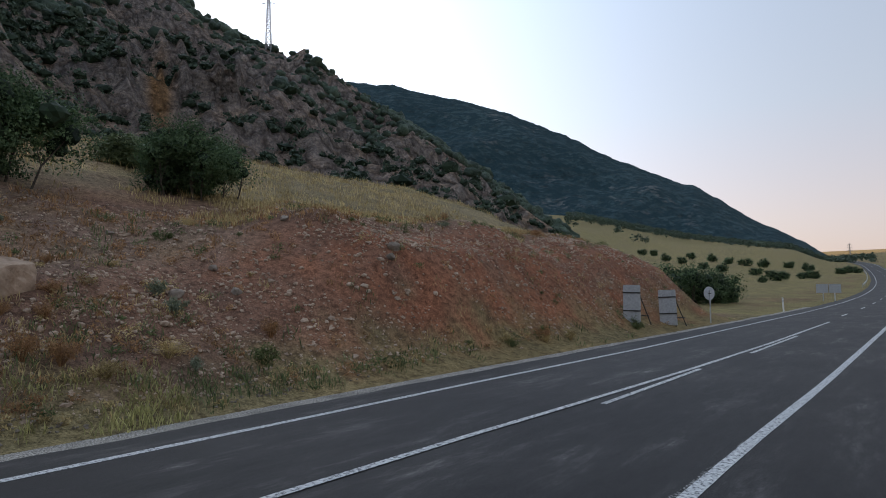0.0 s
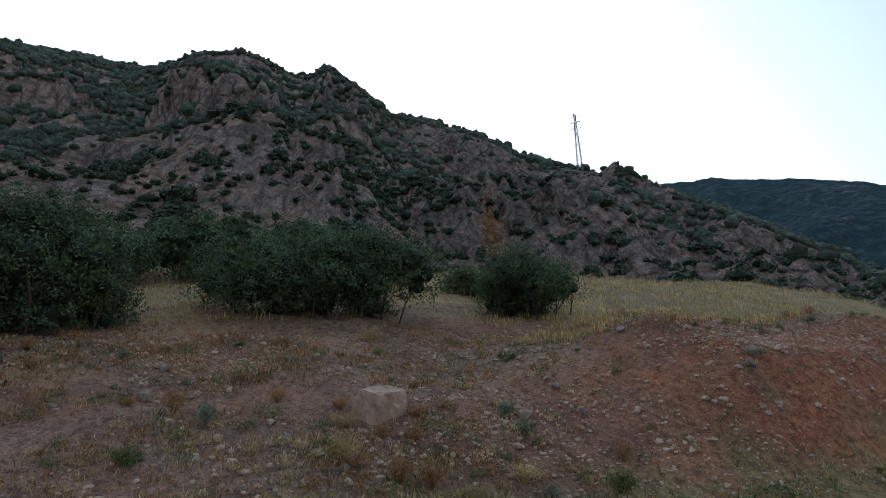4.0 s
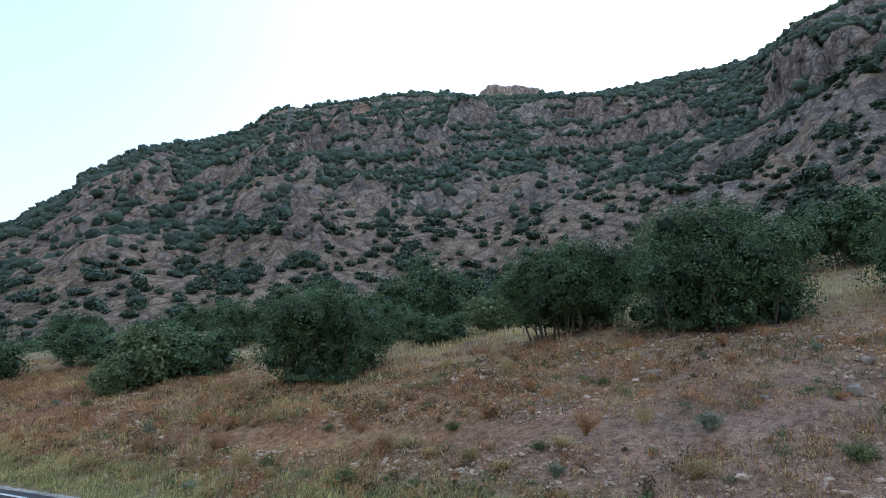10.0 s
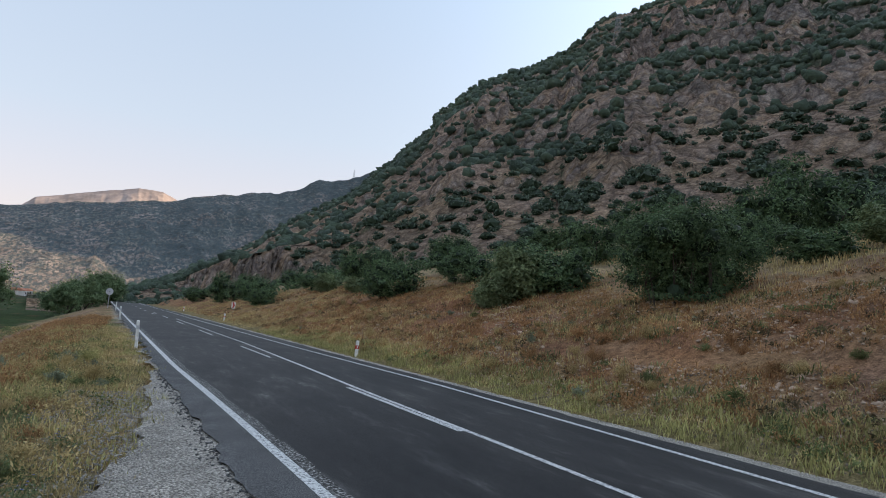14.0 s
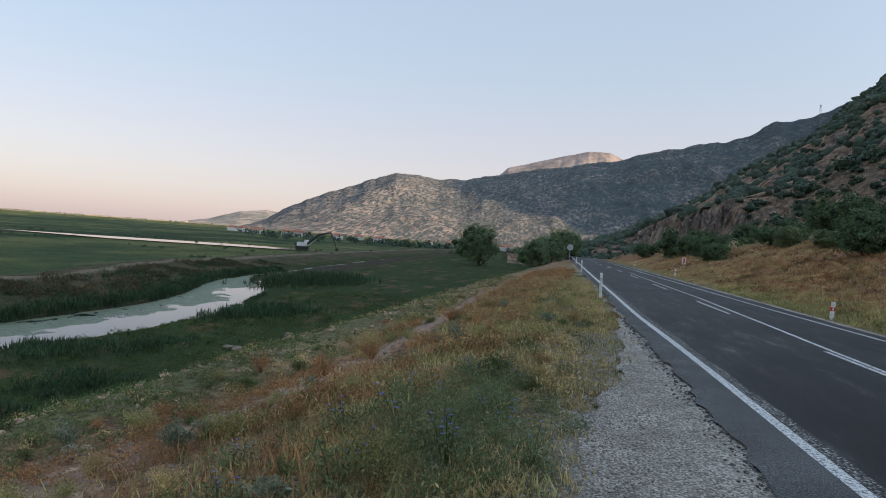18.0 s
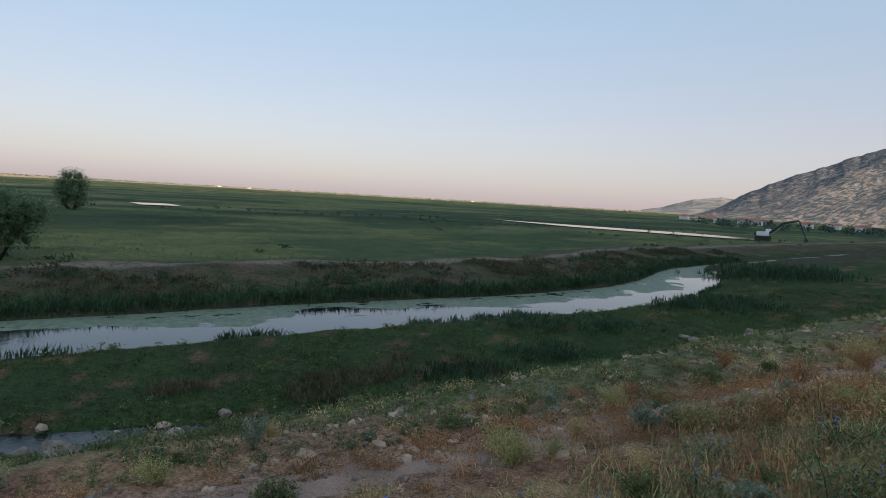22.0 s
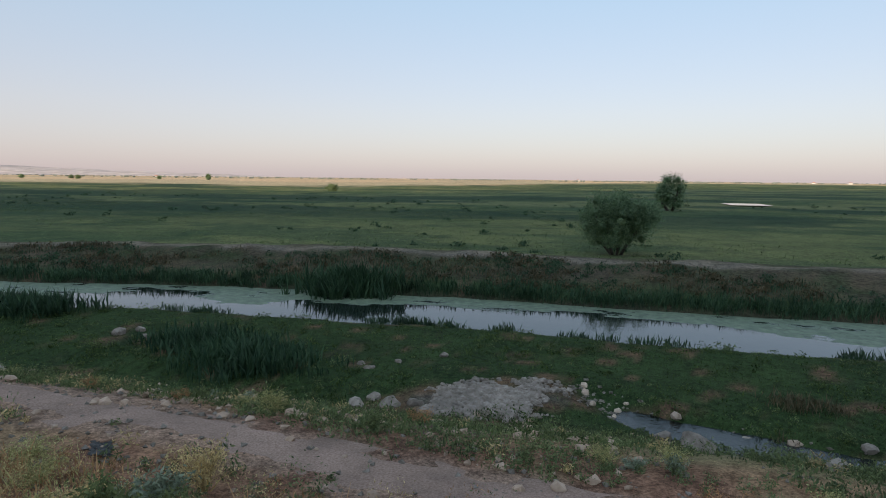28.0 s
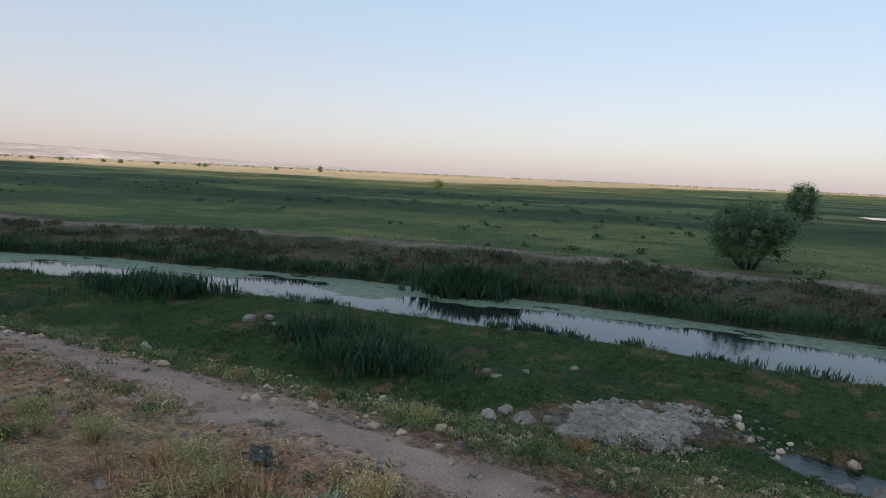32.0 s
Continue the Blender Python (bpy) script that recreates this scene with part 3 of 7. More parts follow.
    s = s + (fields - s) * (smooth(0.9, 1.15, r / start + 0.25 * n3))[:, None]
    c[m] = s[m]
    return np.clip(c, 0.01, 0.7)

# ---- large structure: ground sheet ----
def polar_grid(azimuths, radii):
    """Vertices' plan places and quads of a fan-shaped sheet round the viewpoint; azimuth in degrees, to the left of +y."""
    a, r = np.meshgrid(np.radians(azimuths), radii, indexing="ij")
    x, y = (-np.sin(a) * r).ravel(), (np.cos(a) * r).ravel()
    na, nr = a.shape
    i, j = np.meshgrid(np.arange(na - 1), np.arange(nr - 1), indexing="ij")
    k = (i * nr + j).ravel()
    return x, y, a.ravel(), r.ravel(), np.column_stack([k, k + 1, k + nr + 1, k + nr])


gx, gy, _, gr, gf = polar_grid(np.linspace(0, 360, 721), np.concatenate([[0.05], np.geomspace(0.6, 4900, 340)]))
ground_h = ground_z(gx, gy)
ground_h = ground_h - smooth(60, 130, -gx) * 3
me = mesh_np("ground", np.column_stack([gx, gy, ground_h]), gf[:, ::-1], M_GROUND, True)
colour_attr(me, "cover", cover_colour(gx, gy, ground_h))
tagged(new("ground", me), "dry slopes, dirt track and green marsh plain in evening shade", "ground", kind="structure")

# ---- the rocky mountain beyond the bank ----
RIDGE = [(24, 3.0), (29.6, 6.9), (34.7, 10.9), (40.4, 14.8), (47.2, 18.9), (49.8, 20.7), (51.3, 21.7), (52.5, 20.8), (55.2, 21.8), (60.2, 23.5), (63.6, 25.5), (68.2, 26.8), (72.8, 27.7), (75.6, 29.8), (78.8, 31.8), (80.6, 30.8),
         (82.3, 30.7), (85, 31.8), (87.5, 32.2), (91.7, 31.4), (93.5, 30.2), (95.8, 29.4), (101.4, 29.4), (105.6, 29.0), (109.5, 28.8), (114.1, 29.1), (121, 29.0), (124, 29.4), (128.2, 29.2), (134.6, 27.9),
         (141.2, 26.4), (143.6, 24.4), (145.2, 23.5), (149.8, 22.0), (152.4, 20.9), (154.0, 19.8), (155.9, 18.2), (156.5, 17.0), (158.9, 14.85), (161, 12.8), (163.5, 10.4), (168.5, 7.6), (173.3, 4.3), (178.5, 1.3), (184, -0.4)]
REACH = [(24, 190), (30, 230), (50, 300), (60, 350), (75, 450), (88, 520), (100, 680), (121, 700), (134, 640), (142, 560), (155, 500), (165, 430), (178, 400), (190, 400)]


# cliffs that stand out of the slope: azimuth, half width in degrees, place up the slope, height in metres
CRAGS = [(134.5, 8.0, 0.36, 13), (109.5, 5.7, 0.47, 16), (122, 3.0, 0.42, 14), (148, 7.0, 0.33, 10), (140, 5.0, 0.1, 4), (125, 4.0, 0.245, 9), (89, 6.5, 0.23, 9), (82, 5.0, 0.09, 3.5), (77.5, 4.0, 0.36, 14),
         (101, 2.5, 0.3, 5), (114, 3.0, 0.2, 4), (131, 2.5, 0.16, 4), (68, 4.0, 0.15, 6), (60, 4.5, 0.22, 8)]


def mountain_surface(az, u):
    """Places on the mountain: azimuth in degrees, u 0 at the foot, 1 on the ridge, above 1 down the back."""
    r0 = lerp(az, [(24, 90), (40, 78), (60, 80), (92, 85), (120, 95), (150, 100), (165, 110), (178, 150), (190, 170)])
    r1 = lerp(az, REACH)
    r = r0 + (r1 - r0) * u
    a = np.radians(az)
    x, y = -np.sin(a) * r, np.cos(a) * r
    foot = lerp(az, [(24, 0), (40, 9), (60, 11), (92, 10), (130, 8), (150, 5), (165, 2), (184, -3)])
    top = 1.8 + r1 * np.tan(np.radians(lerp(az, RIDGE))) - lerp(az, [(30, 0), (48, 2.0), (60, 3.6), (92, 4.6), (110, 2.4), (130, 1.4), (170, 1.0)])
    # gullies and buttresses run downhill; ledges run along the slope
    w = lerp(az, [(24, 1.25), (45, 1.35), (60, 1.05), (75, 0.9), (92, 0.92), (120, 1.0), (160, 1.0)])
    prof = np.where(u <= 1, np.clip(u, 0, 1) ** w, 1 - 0.9 * (u - 1))
    z = foot + (top - foot) * prof
    env = np.clip(u * 5, 0, 1) * np.clip((1 - u) * 4, 0, 1)
    h = np.clip(top - foot, 10, None)
    z = z + env * h * 0.055 * fbm(x * 0.011, y * 0.011, 4, 51)
    crag = ridged(x * 0.021, y * 0.021, 5, 57)
    near = lerp(az, [(24, 1.0), (70, 1.0), (95, 0.55), (130, 0.6), (178, 0.3)])
    z = z + env * near * 13.0 * np.clip(crag, -0.3, 1)
    z = z + np.clip(u * 6, 0, 1) * np.clip((1 - u) * 8, 0.12, 1) * (3.0 * np.abs(vnoise(x * 0.055, y * 0.055, 63)) + 2.4 * ridged(x * 0.1, y * 0.1, 3, 65) + 1.1 * ridged(x * 0.31, y * 0.31, 2, 66) - 1.9) * near
    step = lerp(az, [(24, 16), (60, 22), (95, 30), (140, 26), (178, 16)])
    wob = z + 9 * fbm(x * 0.016, y * 0.016, 3, 61)
    f = np.mod(wob / step, 1.0)
    bands = 0.45 * smooth(0.62, 0.72, u) * smooth(12, 8, np.abs(az - 84)) + 0.5 * smooth(0.68, 0.76, u) * (1 - smooth(0.9, 0.98, u)) * smooth(14, 9, np.abs(az - 132)) + 0.3 * smooth(0.8, 0.86, u) * smooth(6, 4, np.abs(az - 107)) + 0.25 * smooth(16, 10, np.abs(az - 58))
    cliff = smooth(0.0, 0.3, 0.7 * fbm(x * 0.011, y * 0.011, 3, 67) - 0.2 + bands)
    z = z + env * (0.12 + 0.88 * cliff) * step * 0.85 * (smooth(0.4, 0.58, f) - f)
    z = z + np.clip(u * 5, 0, 1) * (1.1 * fbm(x * 0.09, y * 0.09, 3, 71) + 1.9 * (np.clip(ridged(x * 0.06, y * 0.06, 3, 73), 0, 1) - 0.35) * (u > 0.3) * (0.3 + 0.7 * cliff) * np.clip((1 - u) * 6, 0.5, 1))
    face = 0 * z
    for k, (a0, hw, u0, h0) in enumerate(CRAGS):
        front = u0 + 0.014 * vnoise(az * 0.45, 0 * az, 300 + k) + 0.004 * vnoise(az * 1.6, u * 30, 320 + k)
        side = smooth(1.0, 0.55, np.abs(az - a0) / hw + 0.22 * vnoise(az * 1.7, u * 12, 340 + k))
        lift = side * (0.7 + 0.45 * vnoise(az * 1.1, 0 * az, 360 + k))
        z = z + h0 * lift * smooth(front - 0.016, front + 0.016, u) * (1 - smooth(u0 + 0.05, u0 + 0.2, u))
        face = np.maximum(face, side * smooth(front - 0.02, front - 0.004, u) * (1 - smooth(front + 0.016, front + 0.035, u)))
    # nothing on the slope stands above the ridge's own line
    cap = 1.8 + r * np.tan(np.radians(lerp(az, RIDGE) - 0.35))
    z = np.where(u < 0.9, np.minimum(z, cap), z)
    w_top = np.where(u <= 1, smooth(0.86, 1.0, u), np.clip(1 - 6 * (u - 1), 0, 1))
    z = z + (1.8 + r * np.tan(np.radians(lerp(az, RIDGE))) + 0.9 * vnoise(az * 2.2, 0 * az, 391) + 0.6 * vnoise(az * 6, 0 * az, 393) + 0.2 - z) * w_top
    # blocks and ledges push the rock faces in and out
    arc = np.radians(az) * r
    out = (2.4 * vnoise(arc * 0.11, z * 0.16, 381) + 1.5 * vnoise(arc * 0.27, z * 0.33, 383) + 0.8 * vnoise(arc * 0.6, z * 0.7, 385)) * np.maximum(face, 0.7 * cliff) * env
    return x * (1 + out / r), y * (1 + out / r), z, np.maximum(cliff, face)


def thicket(a, u, x, y):
    """Where scrub grows together: clumps, drawn out in bands along the slope."""
    return 0.55 * fbm(x * 0.018, y * 0.018, 4, 81) + 0.4 * fbm(x * 0.09, y * 0.09, 3, 83) + 0.75 * fbm(a * 0.4, u * 24, 4, 85, 0.6)


az = np.linspace(24, 188, 1050)
uu = np.concatenate([np.linspace(0, 0.3, 120) ** 1.0, np.linspace(0.302, 1.0, 200), np.linspace(1.01, 1.5, 22)])
A, U = np.meshgrid(az, uu, indexing="ij")
mx, my, mz, mcliff = mountain_surface(A.ravel(), U.ravel())
na, nu = A.shape
ii, jj = np.meshgrid(np.arange(na - 1), np.arange(nu - 1), indexing="ij")
kk = (ii * nu + jj).ravel()
mf = np.column_stack([kk, kk + nu, kk + nu + 1, kk + 1])
gu, gv = np.gradient(mz.reshape(na, nu))[0], np.gradient(mz.reshape(na, nu), axis=1)
dr = np.gradient(np.hypot(mx, my).reshape(na, nu), axis=1)
slope = np.clip(np.abs(gv / np.maximum(dr, 0.05)).ravel(), 0, 6)


def green_bias(a, u):
    """How far scrub outweighs bare scree: more in the gullies high up, less on the crags and the dry flank."""
    return lerp(u, [(0, -0.02), (0.06, -0.1), (0.14, -0.02), (0.25, 0.1), (0.45, 0.24), (0.8, 0.26), (1.0, 0.2), (1.5, 0.1)]) + 0.1 - 0.2 * (1 - smooth(0.08, 0.2, u)) - 0.72 * (1 - smooth(62, 76, a)) * (1 - 0.5 * smooth(0.6, 0.9, u)) - 0.34 * smooth(122, 136, a) * (1 - 0.5 * smooth(0.5, 0.7, u)) + 0.35 * smooth(0.3, 0.55, u) * smooth(8, 4, np.abs(a - 96)) - 0.28 * smooth(143, 158, a) * (1 - 0.5 * smooth(0.5, 0.8, u))


t1, t2 = fbm(mx * 0.018, my * 0.018, 4, 81), fbm(mx * 0.09, my * 0.09, 3, 83)
rockc, warm, scree, turf = np.array([0.335, 0.282, 0.25]), np.array([0.45, 0.29, 0.215]), np.array([0.35, 0.26, 0.205]), np.array([0.075, 0.105, 0.065])


def mixc(a, b, w):
    return a + (b - a) * np.clip(w, 0, 1)[:, None]


av, uv = A.ravel(), U.ravel()
bias = green_bias(av, uv) + 0.1 - 0.42 * mcliff
green_mask = smooth(-0.04, 0.1, thicket(av, uv, mx, my) + bias)
mc = mixc(np.tile(scree, (len(mx), 1)), rockc, 0.15 + 1.0 * t2)
mc = mixc(mc, np.array([0.34, 0.25, 0.18]), smooth(0.1, 0.3, fbm(mx * 0.03, my * 0.03, 3, 88)) * 0.7)
mc = mixc(mc, np.array([0.36, 0.255, 0.165]), (0.5 + 1.2 * t2) * smooth(116, 135, av) * 0.8)
mc = mixc(mc, turf, green_mask * 0.85)
crag_mask = smooth(0.85, 1.25, slope + 0.2 * t2)
mc = mixc(mc, rockc * (1 + 0.35 * t2)[:, None], crag_mask)
mc = mixc(mc, warm, smooth(0.05, 0.3, t1 + 0.25 * t2 + 0.1) * crag_mask * (0.15 + 0.65 * smooth(16, 8, np.abs(av - 130)) * smooth(0.5, 0.65, uv)))
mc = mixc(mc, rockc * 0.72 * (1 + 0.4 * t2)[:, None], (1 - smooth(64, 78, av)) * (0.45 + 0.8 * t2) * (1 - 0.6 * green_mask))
mc = mixc(mc, np.array([0.42, 0.24, 0.12]), np.exp(-(((av - 63.6) / 0.9) ** 2 + ((uv - 0.2) / 0.05) ** 2)) * 1.5)
mc = np.clip(mc, 0.02, 0.6)
me = mesh_np("mountain", np.column_stack([mx, my, mz]), mf, M_MOUNTAIN, True)
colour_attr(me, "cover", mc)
tagged(new("mountain", me), "steep rocky limestone mountain with cliffs and scrub", "mountain", kind="structure")

# a grey outcrop and mesa top that peep over the ridge
def crest_block(name, label, az0, az1, r, profile, thick, mat_c):
    a = np.linspace(az0, az1, 120)
    t = np.linspace(0, 1, 24)
    Aa, Tt = np.meshgrid(a, t, indexing="ij")
    top = 1.8 + r * np.tan(np.radians(lerp(Aa, profile)))
    base = top - thick
    rr = r - 8 + 26 * smooth(0.55, 1.0, Tt) + 6 * fbm(Aa * 2.3, Tt * 3, 3, 91)
    z = base + thick * smooth(0, 0.72, Tt) + 1.5 * fbm(Aa * 3, Tt * 5, 3, 93)
    x, y = -np.sin(np.radians(Aa)) * rr, np.cos(np.radians(Aa)) * rr
    n0, n1 = Aa.shape
    i, j = np.meshgrid(np.arange(n0 - 1), np.arange(n1 - 1), indexing="ij")
    k = (i * n1 + j).ravel()
    me = mesh_np(name, np.column_stack([x.ravel(), y.ravel(), z.ravel()]), np.column_stack([k, k + n1, k + n1 + 1, k + 1]), M_MOUNTAIN, True)
    cc = np.tile(np.array(mat_c), (x.size, 1)) * (1 + 0.25 * fbm(Aa * 1.5, Tt * 6, 3, 95)).reshape(-1, 1)
    colour_attr(me, "cover", cc)
    return tagged(new(name, me), label, "cliff", kind="structure")


crest_block("cliff_1", "pale bare cliff rising behind the ridge", 113.8, 121.4, 760, [(113.8, 29.0), (115, 29.6), (117, 29.9), (120, 30.0), (120.8, 29.5), (121.4, 28.4)], 60, (0.48, 0.4, 0.345))


# ---- far ranges ----
def far_range(name, label, az0, az1, r0, r1, crest, seed, cols, mat=None, foot=-3.0, steps=300, wood_shade=()):
    a, t = np.linspace(az0, az1, steps), np.concatenate([np.linspace(0, 1, 90), np.linspace(1.03, 1.6, 10)])
    Aa, Tt = np.meshgrid(a, t, indexing="ij")
    rr = r0 + (r1 - r0) * Tt
    x, y = -np.sin(np.radians(Aa)) * rr, np.cos(np.radians(Aa)) * rr
    top = 1.8 + r1 * (np.tan(np.radians(lerp(Aa, crest))) + np.where(r1 < 3000, 0.0035, 0.0008) * fbm(Aa * 0.9, Aa * 0 + seed, 4, seed + 7, 0.6))
    env = np.clip(Tt * 4, 0, 1) * np.clip((1.0 - Tt) * 3, 0.05, 1)
    z = foot + (top - foot) * np.where(Tt <= 1, Tt**1.05, 1 - 0.8 * (Tt - 1))
    z = z + env * np.clip(top - foot, 5, None) * (0.06 * fbm(x * 0.004, y * 0.004, 4, seed) + 0.09 * ridged(x * 0.0045, y * 0.0035, 4, seed + 5)) + env * 3 * fbm(x * 0.03, y * 0.03, 3, seed + 9)
    n0, n1 = Aa.shape
    i, j = np.meshgrid(np.arange(n0 - 1), np.arange(n1 - 1), indexing="ij")
    k = (i * n1 + j).ravel()
    me = mesh_np(name, np.column_stack([x.ravel(), y.ravel(), z.ravel()]), np.column_stack([k, k + n1, k + n1 + 1, k + 1]), mat or M_RANGE, True)
    w = fbm(x * 0.03, y * 0.03, 4, seed + 2, 0.7) + 0.5 * fbm(x * 0.006, y * 0.006, 3, seed + 3)
    cc = mixc(np.tile(np.array(cols[0]), (x.size, 1)), np.array(cols[1]), (smooth(cols[2] - 0.12, cols[2] + 0.12, w)).ravel())
    # forest tone by azimuth, with blue haze and shade painted in
    if wood_shade:
        cc = mixc(cc, np.array([0.07, 0.095, 0.1]), (lerp(Aa, wood_shade) * smooth(-0.3, 0.15, w + 0.5 * Tt - 0.25)).ravel())
    colour_attr(me, "cover", cc)
    return tagged(new(name, me), label, "mountain", kind="structure")


# crest past 60 degrees is unseen, added so its shadow covers the meadow
far_range("wooded_mountain", "distant mountain of dark green forest, haze-blue tinted, unseen end for shade", -8, 84, 640, 1250,
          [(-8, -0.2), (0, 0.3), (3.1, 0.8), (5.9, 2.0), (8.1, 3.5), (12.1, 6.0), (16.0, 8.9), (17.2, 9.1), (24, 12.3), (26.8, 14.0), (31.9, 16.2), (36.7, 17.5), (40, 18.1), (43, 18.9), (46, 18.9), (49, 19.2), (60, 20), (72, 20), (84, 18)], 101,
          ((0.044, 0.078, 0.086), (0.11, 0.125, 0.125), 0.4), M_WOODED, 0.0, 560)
# crest before 158.9 degrees is unseen, raised to cast shade along the range
far_range("scrubby_range", "distant grey limestone range dotted with scrub, unseen end added for shade", 126, 212, 1150, 1900,
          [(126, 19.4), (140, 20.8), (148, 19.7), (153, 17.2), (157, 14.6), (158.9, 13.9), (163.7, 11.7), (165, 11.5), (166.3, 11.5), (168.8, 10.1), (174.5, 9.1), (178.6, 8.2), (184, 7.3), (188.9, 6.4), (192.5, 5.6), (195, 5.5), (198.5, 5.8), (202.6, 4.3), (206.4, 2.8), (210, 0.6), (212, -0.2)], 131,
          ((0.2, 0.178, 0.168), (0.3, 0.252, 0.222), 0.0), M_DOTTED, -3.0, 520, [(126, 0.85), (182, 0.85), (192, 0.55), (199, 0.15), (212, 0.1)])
# the next three carry distance haze in their flat cover colours
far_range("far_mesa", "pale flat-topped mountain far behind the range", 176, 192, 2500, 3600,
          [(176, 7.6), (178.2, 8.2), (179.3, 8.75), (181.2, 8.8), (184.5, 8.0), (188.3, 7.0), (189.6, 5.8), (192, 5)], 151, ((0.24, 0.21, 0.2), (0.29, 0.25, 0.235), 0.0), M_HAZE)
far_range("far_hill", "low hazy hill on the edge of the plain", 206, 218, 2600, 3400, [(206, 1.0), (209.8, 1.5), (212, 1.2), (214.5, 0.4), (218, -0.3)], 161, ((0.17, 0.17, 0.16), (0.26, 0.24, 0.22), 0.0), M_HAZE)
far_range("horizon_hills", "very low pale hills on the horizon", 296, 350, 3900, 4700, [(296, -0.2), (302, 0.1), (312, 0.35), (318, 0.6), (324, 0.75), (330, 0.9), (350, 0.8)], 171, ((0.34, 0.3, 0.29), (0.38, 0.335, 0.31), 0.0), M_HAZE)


# ---- road, shoulder, markings ----
def strip(name, x0, x1, ys, lift, mat, wobble=(0.0, 0.0), cross=3, widen=0.0):
    """A ribbon along the road from sideways place x0 to x1."""
    ys = np.asarray(ys, float)
    t = np.linspace(0, 1, cross)
    w0 = x0 + wobble[0] * fbm(ys * 0.9, ys * 0 + x0, 4, 201, 0.7)
    w1 = x1 + widen * smooth(-3, 5, ys) * (1 - smooth(30, 45, ys)) + wobble[1] * fbm(ys * 0.9, ys * 0 + x1, 4, 203, 0.7)
    xx = (w0[:, None] * (1 - t) + w1[:, None] * t) + bend(ys)[:, None]
    yy = np.repeat(ys[:, None], cross, 1)
    off = xx - bend(ys)[:, None]
    zz = road_z(ys)[:, None] + lift - 0.012 * np.abs(off + 4.3)
    n0, n1 = xx.shape
    i, j = np.meshgrid(np.arange(n0 - 1), np.arange(n1 - 1), indexing="ij")
    k = (i * n1 + j).ravel()
    return mesh_np(name, np.column_stack([xx.ravel(), yy.ravel(), zz.ravel()]), np.column_stack([k, k + 1, k + n1 + 1, k + n1]), mat, True)


def edge_line(y):
    return soft_lerp(y, [(-60, -1.3), (-21, -1.36), (-16, -1.48), (-13, -1.54), (-7, -1.62), (-2, -1.74), (5, -1.76), (12, -1.67), (20, -1.66)], 1.5)


LONG = np.concatenate([np.linspace(-420, -60, 90), np.linspace(-59, 45, 416), np.linspace(46, 600, 130)])
NEAR = np.linspace(-110, 60, 850)
road = tagged(new("road", strip("road", -8.15, -0.98, LONG, 0.03, M_ASPHALT, (0.12, 0.16), 9, 1.66)), "two-lane asphalt road with worn patches", "road", kind="structure")
tagged(new("gravel_shoulder", strip("gravel_shoulder", -1.25, shoulder_x(NEAR) - bend(NEAR) + 0.08, NEAR, 0.005, M_GRAVEL, (0.05, 0.35), 9)), "pale grey loose gravel shoulder beside the road", "road shoulder", kind="structure")
tagged(new("far_shoulder", strip("far_shoulder", -8.75, -7.8, NEAR, 0.0, M_GRAVEL, (0.25, 0.05), 6)), "narrow gravel shoulder below the bank", "road shoulder", kind="structure")
tagged(new("road_edge", strip("road_edge", edge_line(NEAR[NEAR < -0.5]), -0.94 - 0.75 * smooth(-5, -0.5, NEAR[NEAR < -0.5]), NEAR[NEAR < -0.5], 0.033, M_OLD, (0.02, 0.2), 5)), "crumbling older asphalt strip along the road edge", "road edge", kind="structure")
SEAM = NEAR[NEAR < 7]
tagged(new("road_seam", strip("road_seam", edge_line(SEAM) - 0.06 - 0.2 * smooth(7, 1, SEAM), edge_line(SEAM) - 0.05, SEAM, 0.0335, M_SEAM, (0.07, 0.0), 3)), "rough pale worn seam beside the edge line", "road edge", kind="structure")

# dirt track below the road: packed earth with two shallow ruts
ty = np.linspace(-60, 40, 420)
tt = np.linspace(-1, 1, 15)
tc_, tw_ = track_line(ty)
half_l = tw_ * (1.05 + 0.28 * fbm(ty * 0.8, ty * 0 + 3, 4, 211, 0.6))
half_r = tw_ * (1.05 + 0.28 * fbm(ty * 0.8, ty * 0 + 9, 4, 213, 0.6))
tx_ = tc_[:, None] + np.where(tt < 0, half_l[:, None], half_r[:, None]) * tt
tyy = np.repeat(ty[:, None], 15, 1)
prof_ = 0.012 - 0.11 * np.abs(tt) ** 6 - 0.022 * np.exp(-(((np.abs(tt) - 0.5) / 0.16) ** 2))
smooth_z = sum(ground_z((tx_ + q).ravel(), (tyy + w).ravel()) for q, w in ((0, 0), (0.4, 0), (-0.4, 0), (0, 0.5), (0, -0.5))).reshape(tx_.shape) / 5
tz_ = np.maximum(smooth_z, ground_z(tx_.ravel(), tyy.ravel()).reshape(tx_.shape)) + prof_ + 0.008 * fbm(tx_ * 3, tyy * 3, 3, 215)
kt = (np.arange(len(ty) - 1)[:, None] * 15 + np.arange(14)).ravel()
tagged(new("dirt_track", mesh_np("dirt_track", np.column_stack([tx_.ravel(), tyy.ravel(), tz_.ravel()]), np.column_stack([kt, kt + 1, kt + 16, kt + 15]), M_EARTH, True)), "packed tan earth track with shallow ruts", "track", kind="structure")


def marking(x, w, y0, y1, label="", lift=0.036):
    ob = new("road_marking", strip("road_marking", x - w / 2, x + w / 2, np.linspace(y0, y1, max(3, int((y1 - y0) / 1.5))), lift, M_PAINT, (0.012, 0.012), 2))
    ob.parent = road
    return tagged(ob, label)


def along(y0, y1, stations):
    return lerp(np.linspace(y0, y1, max(3, int((y1 - y0) / 1.5))), stations)


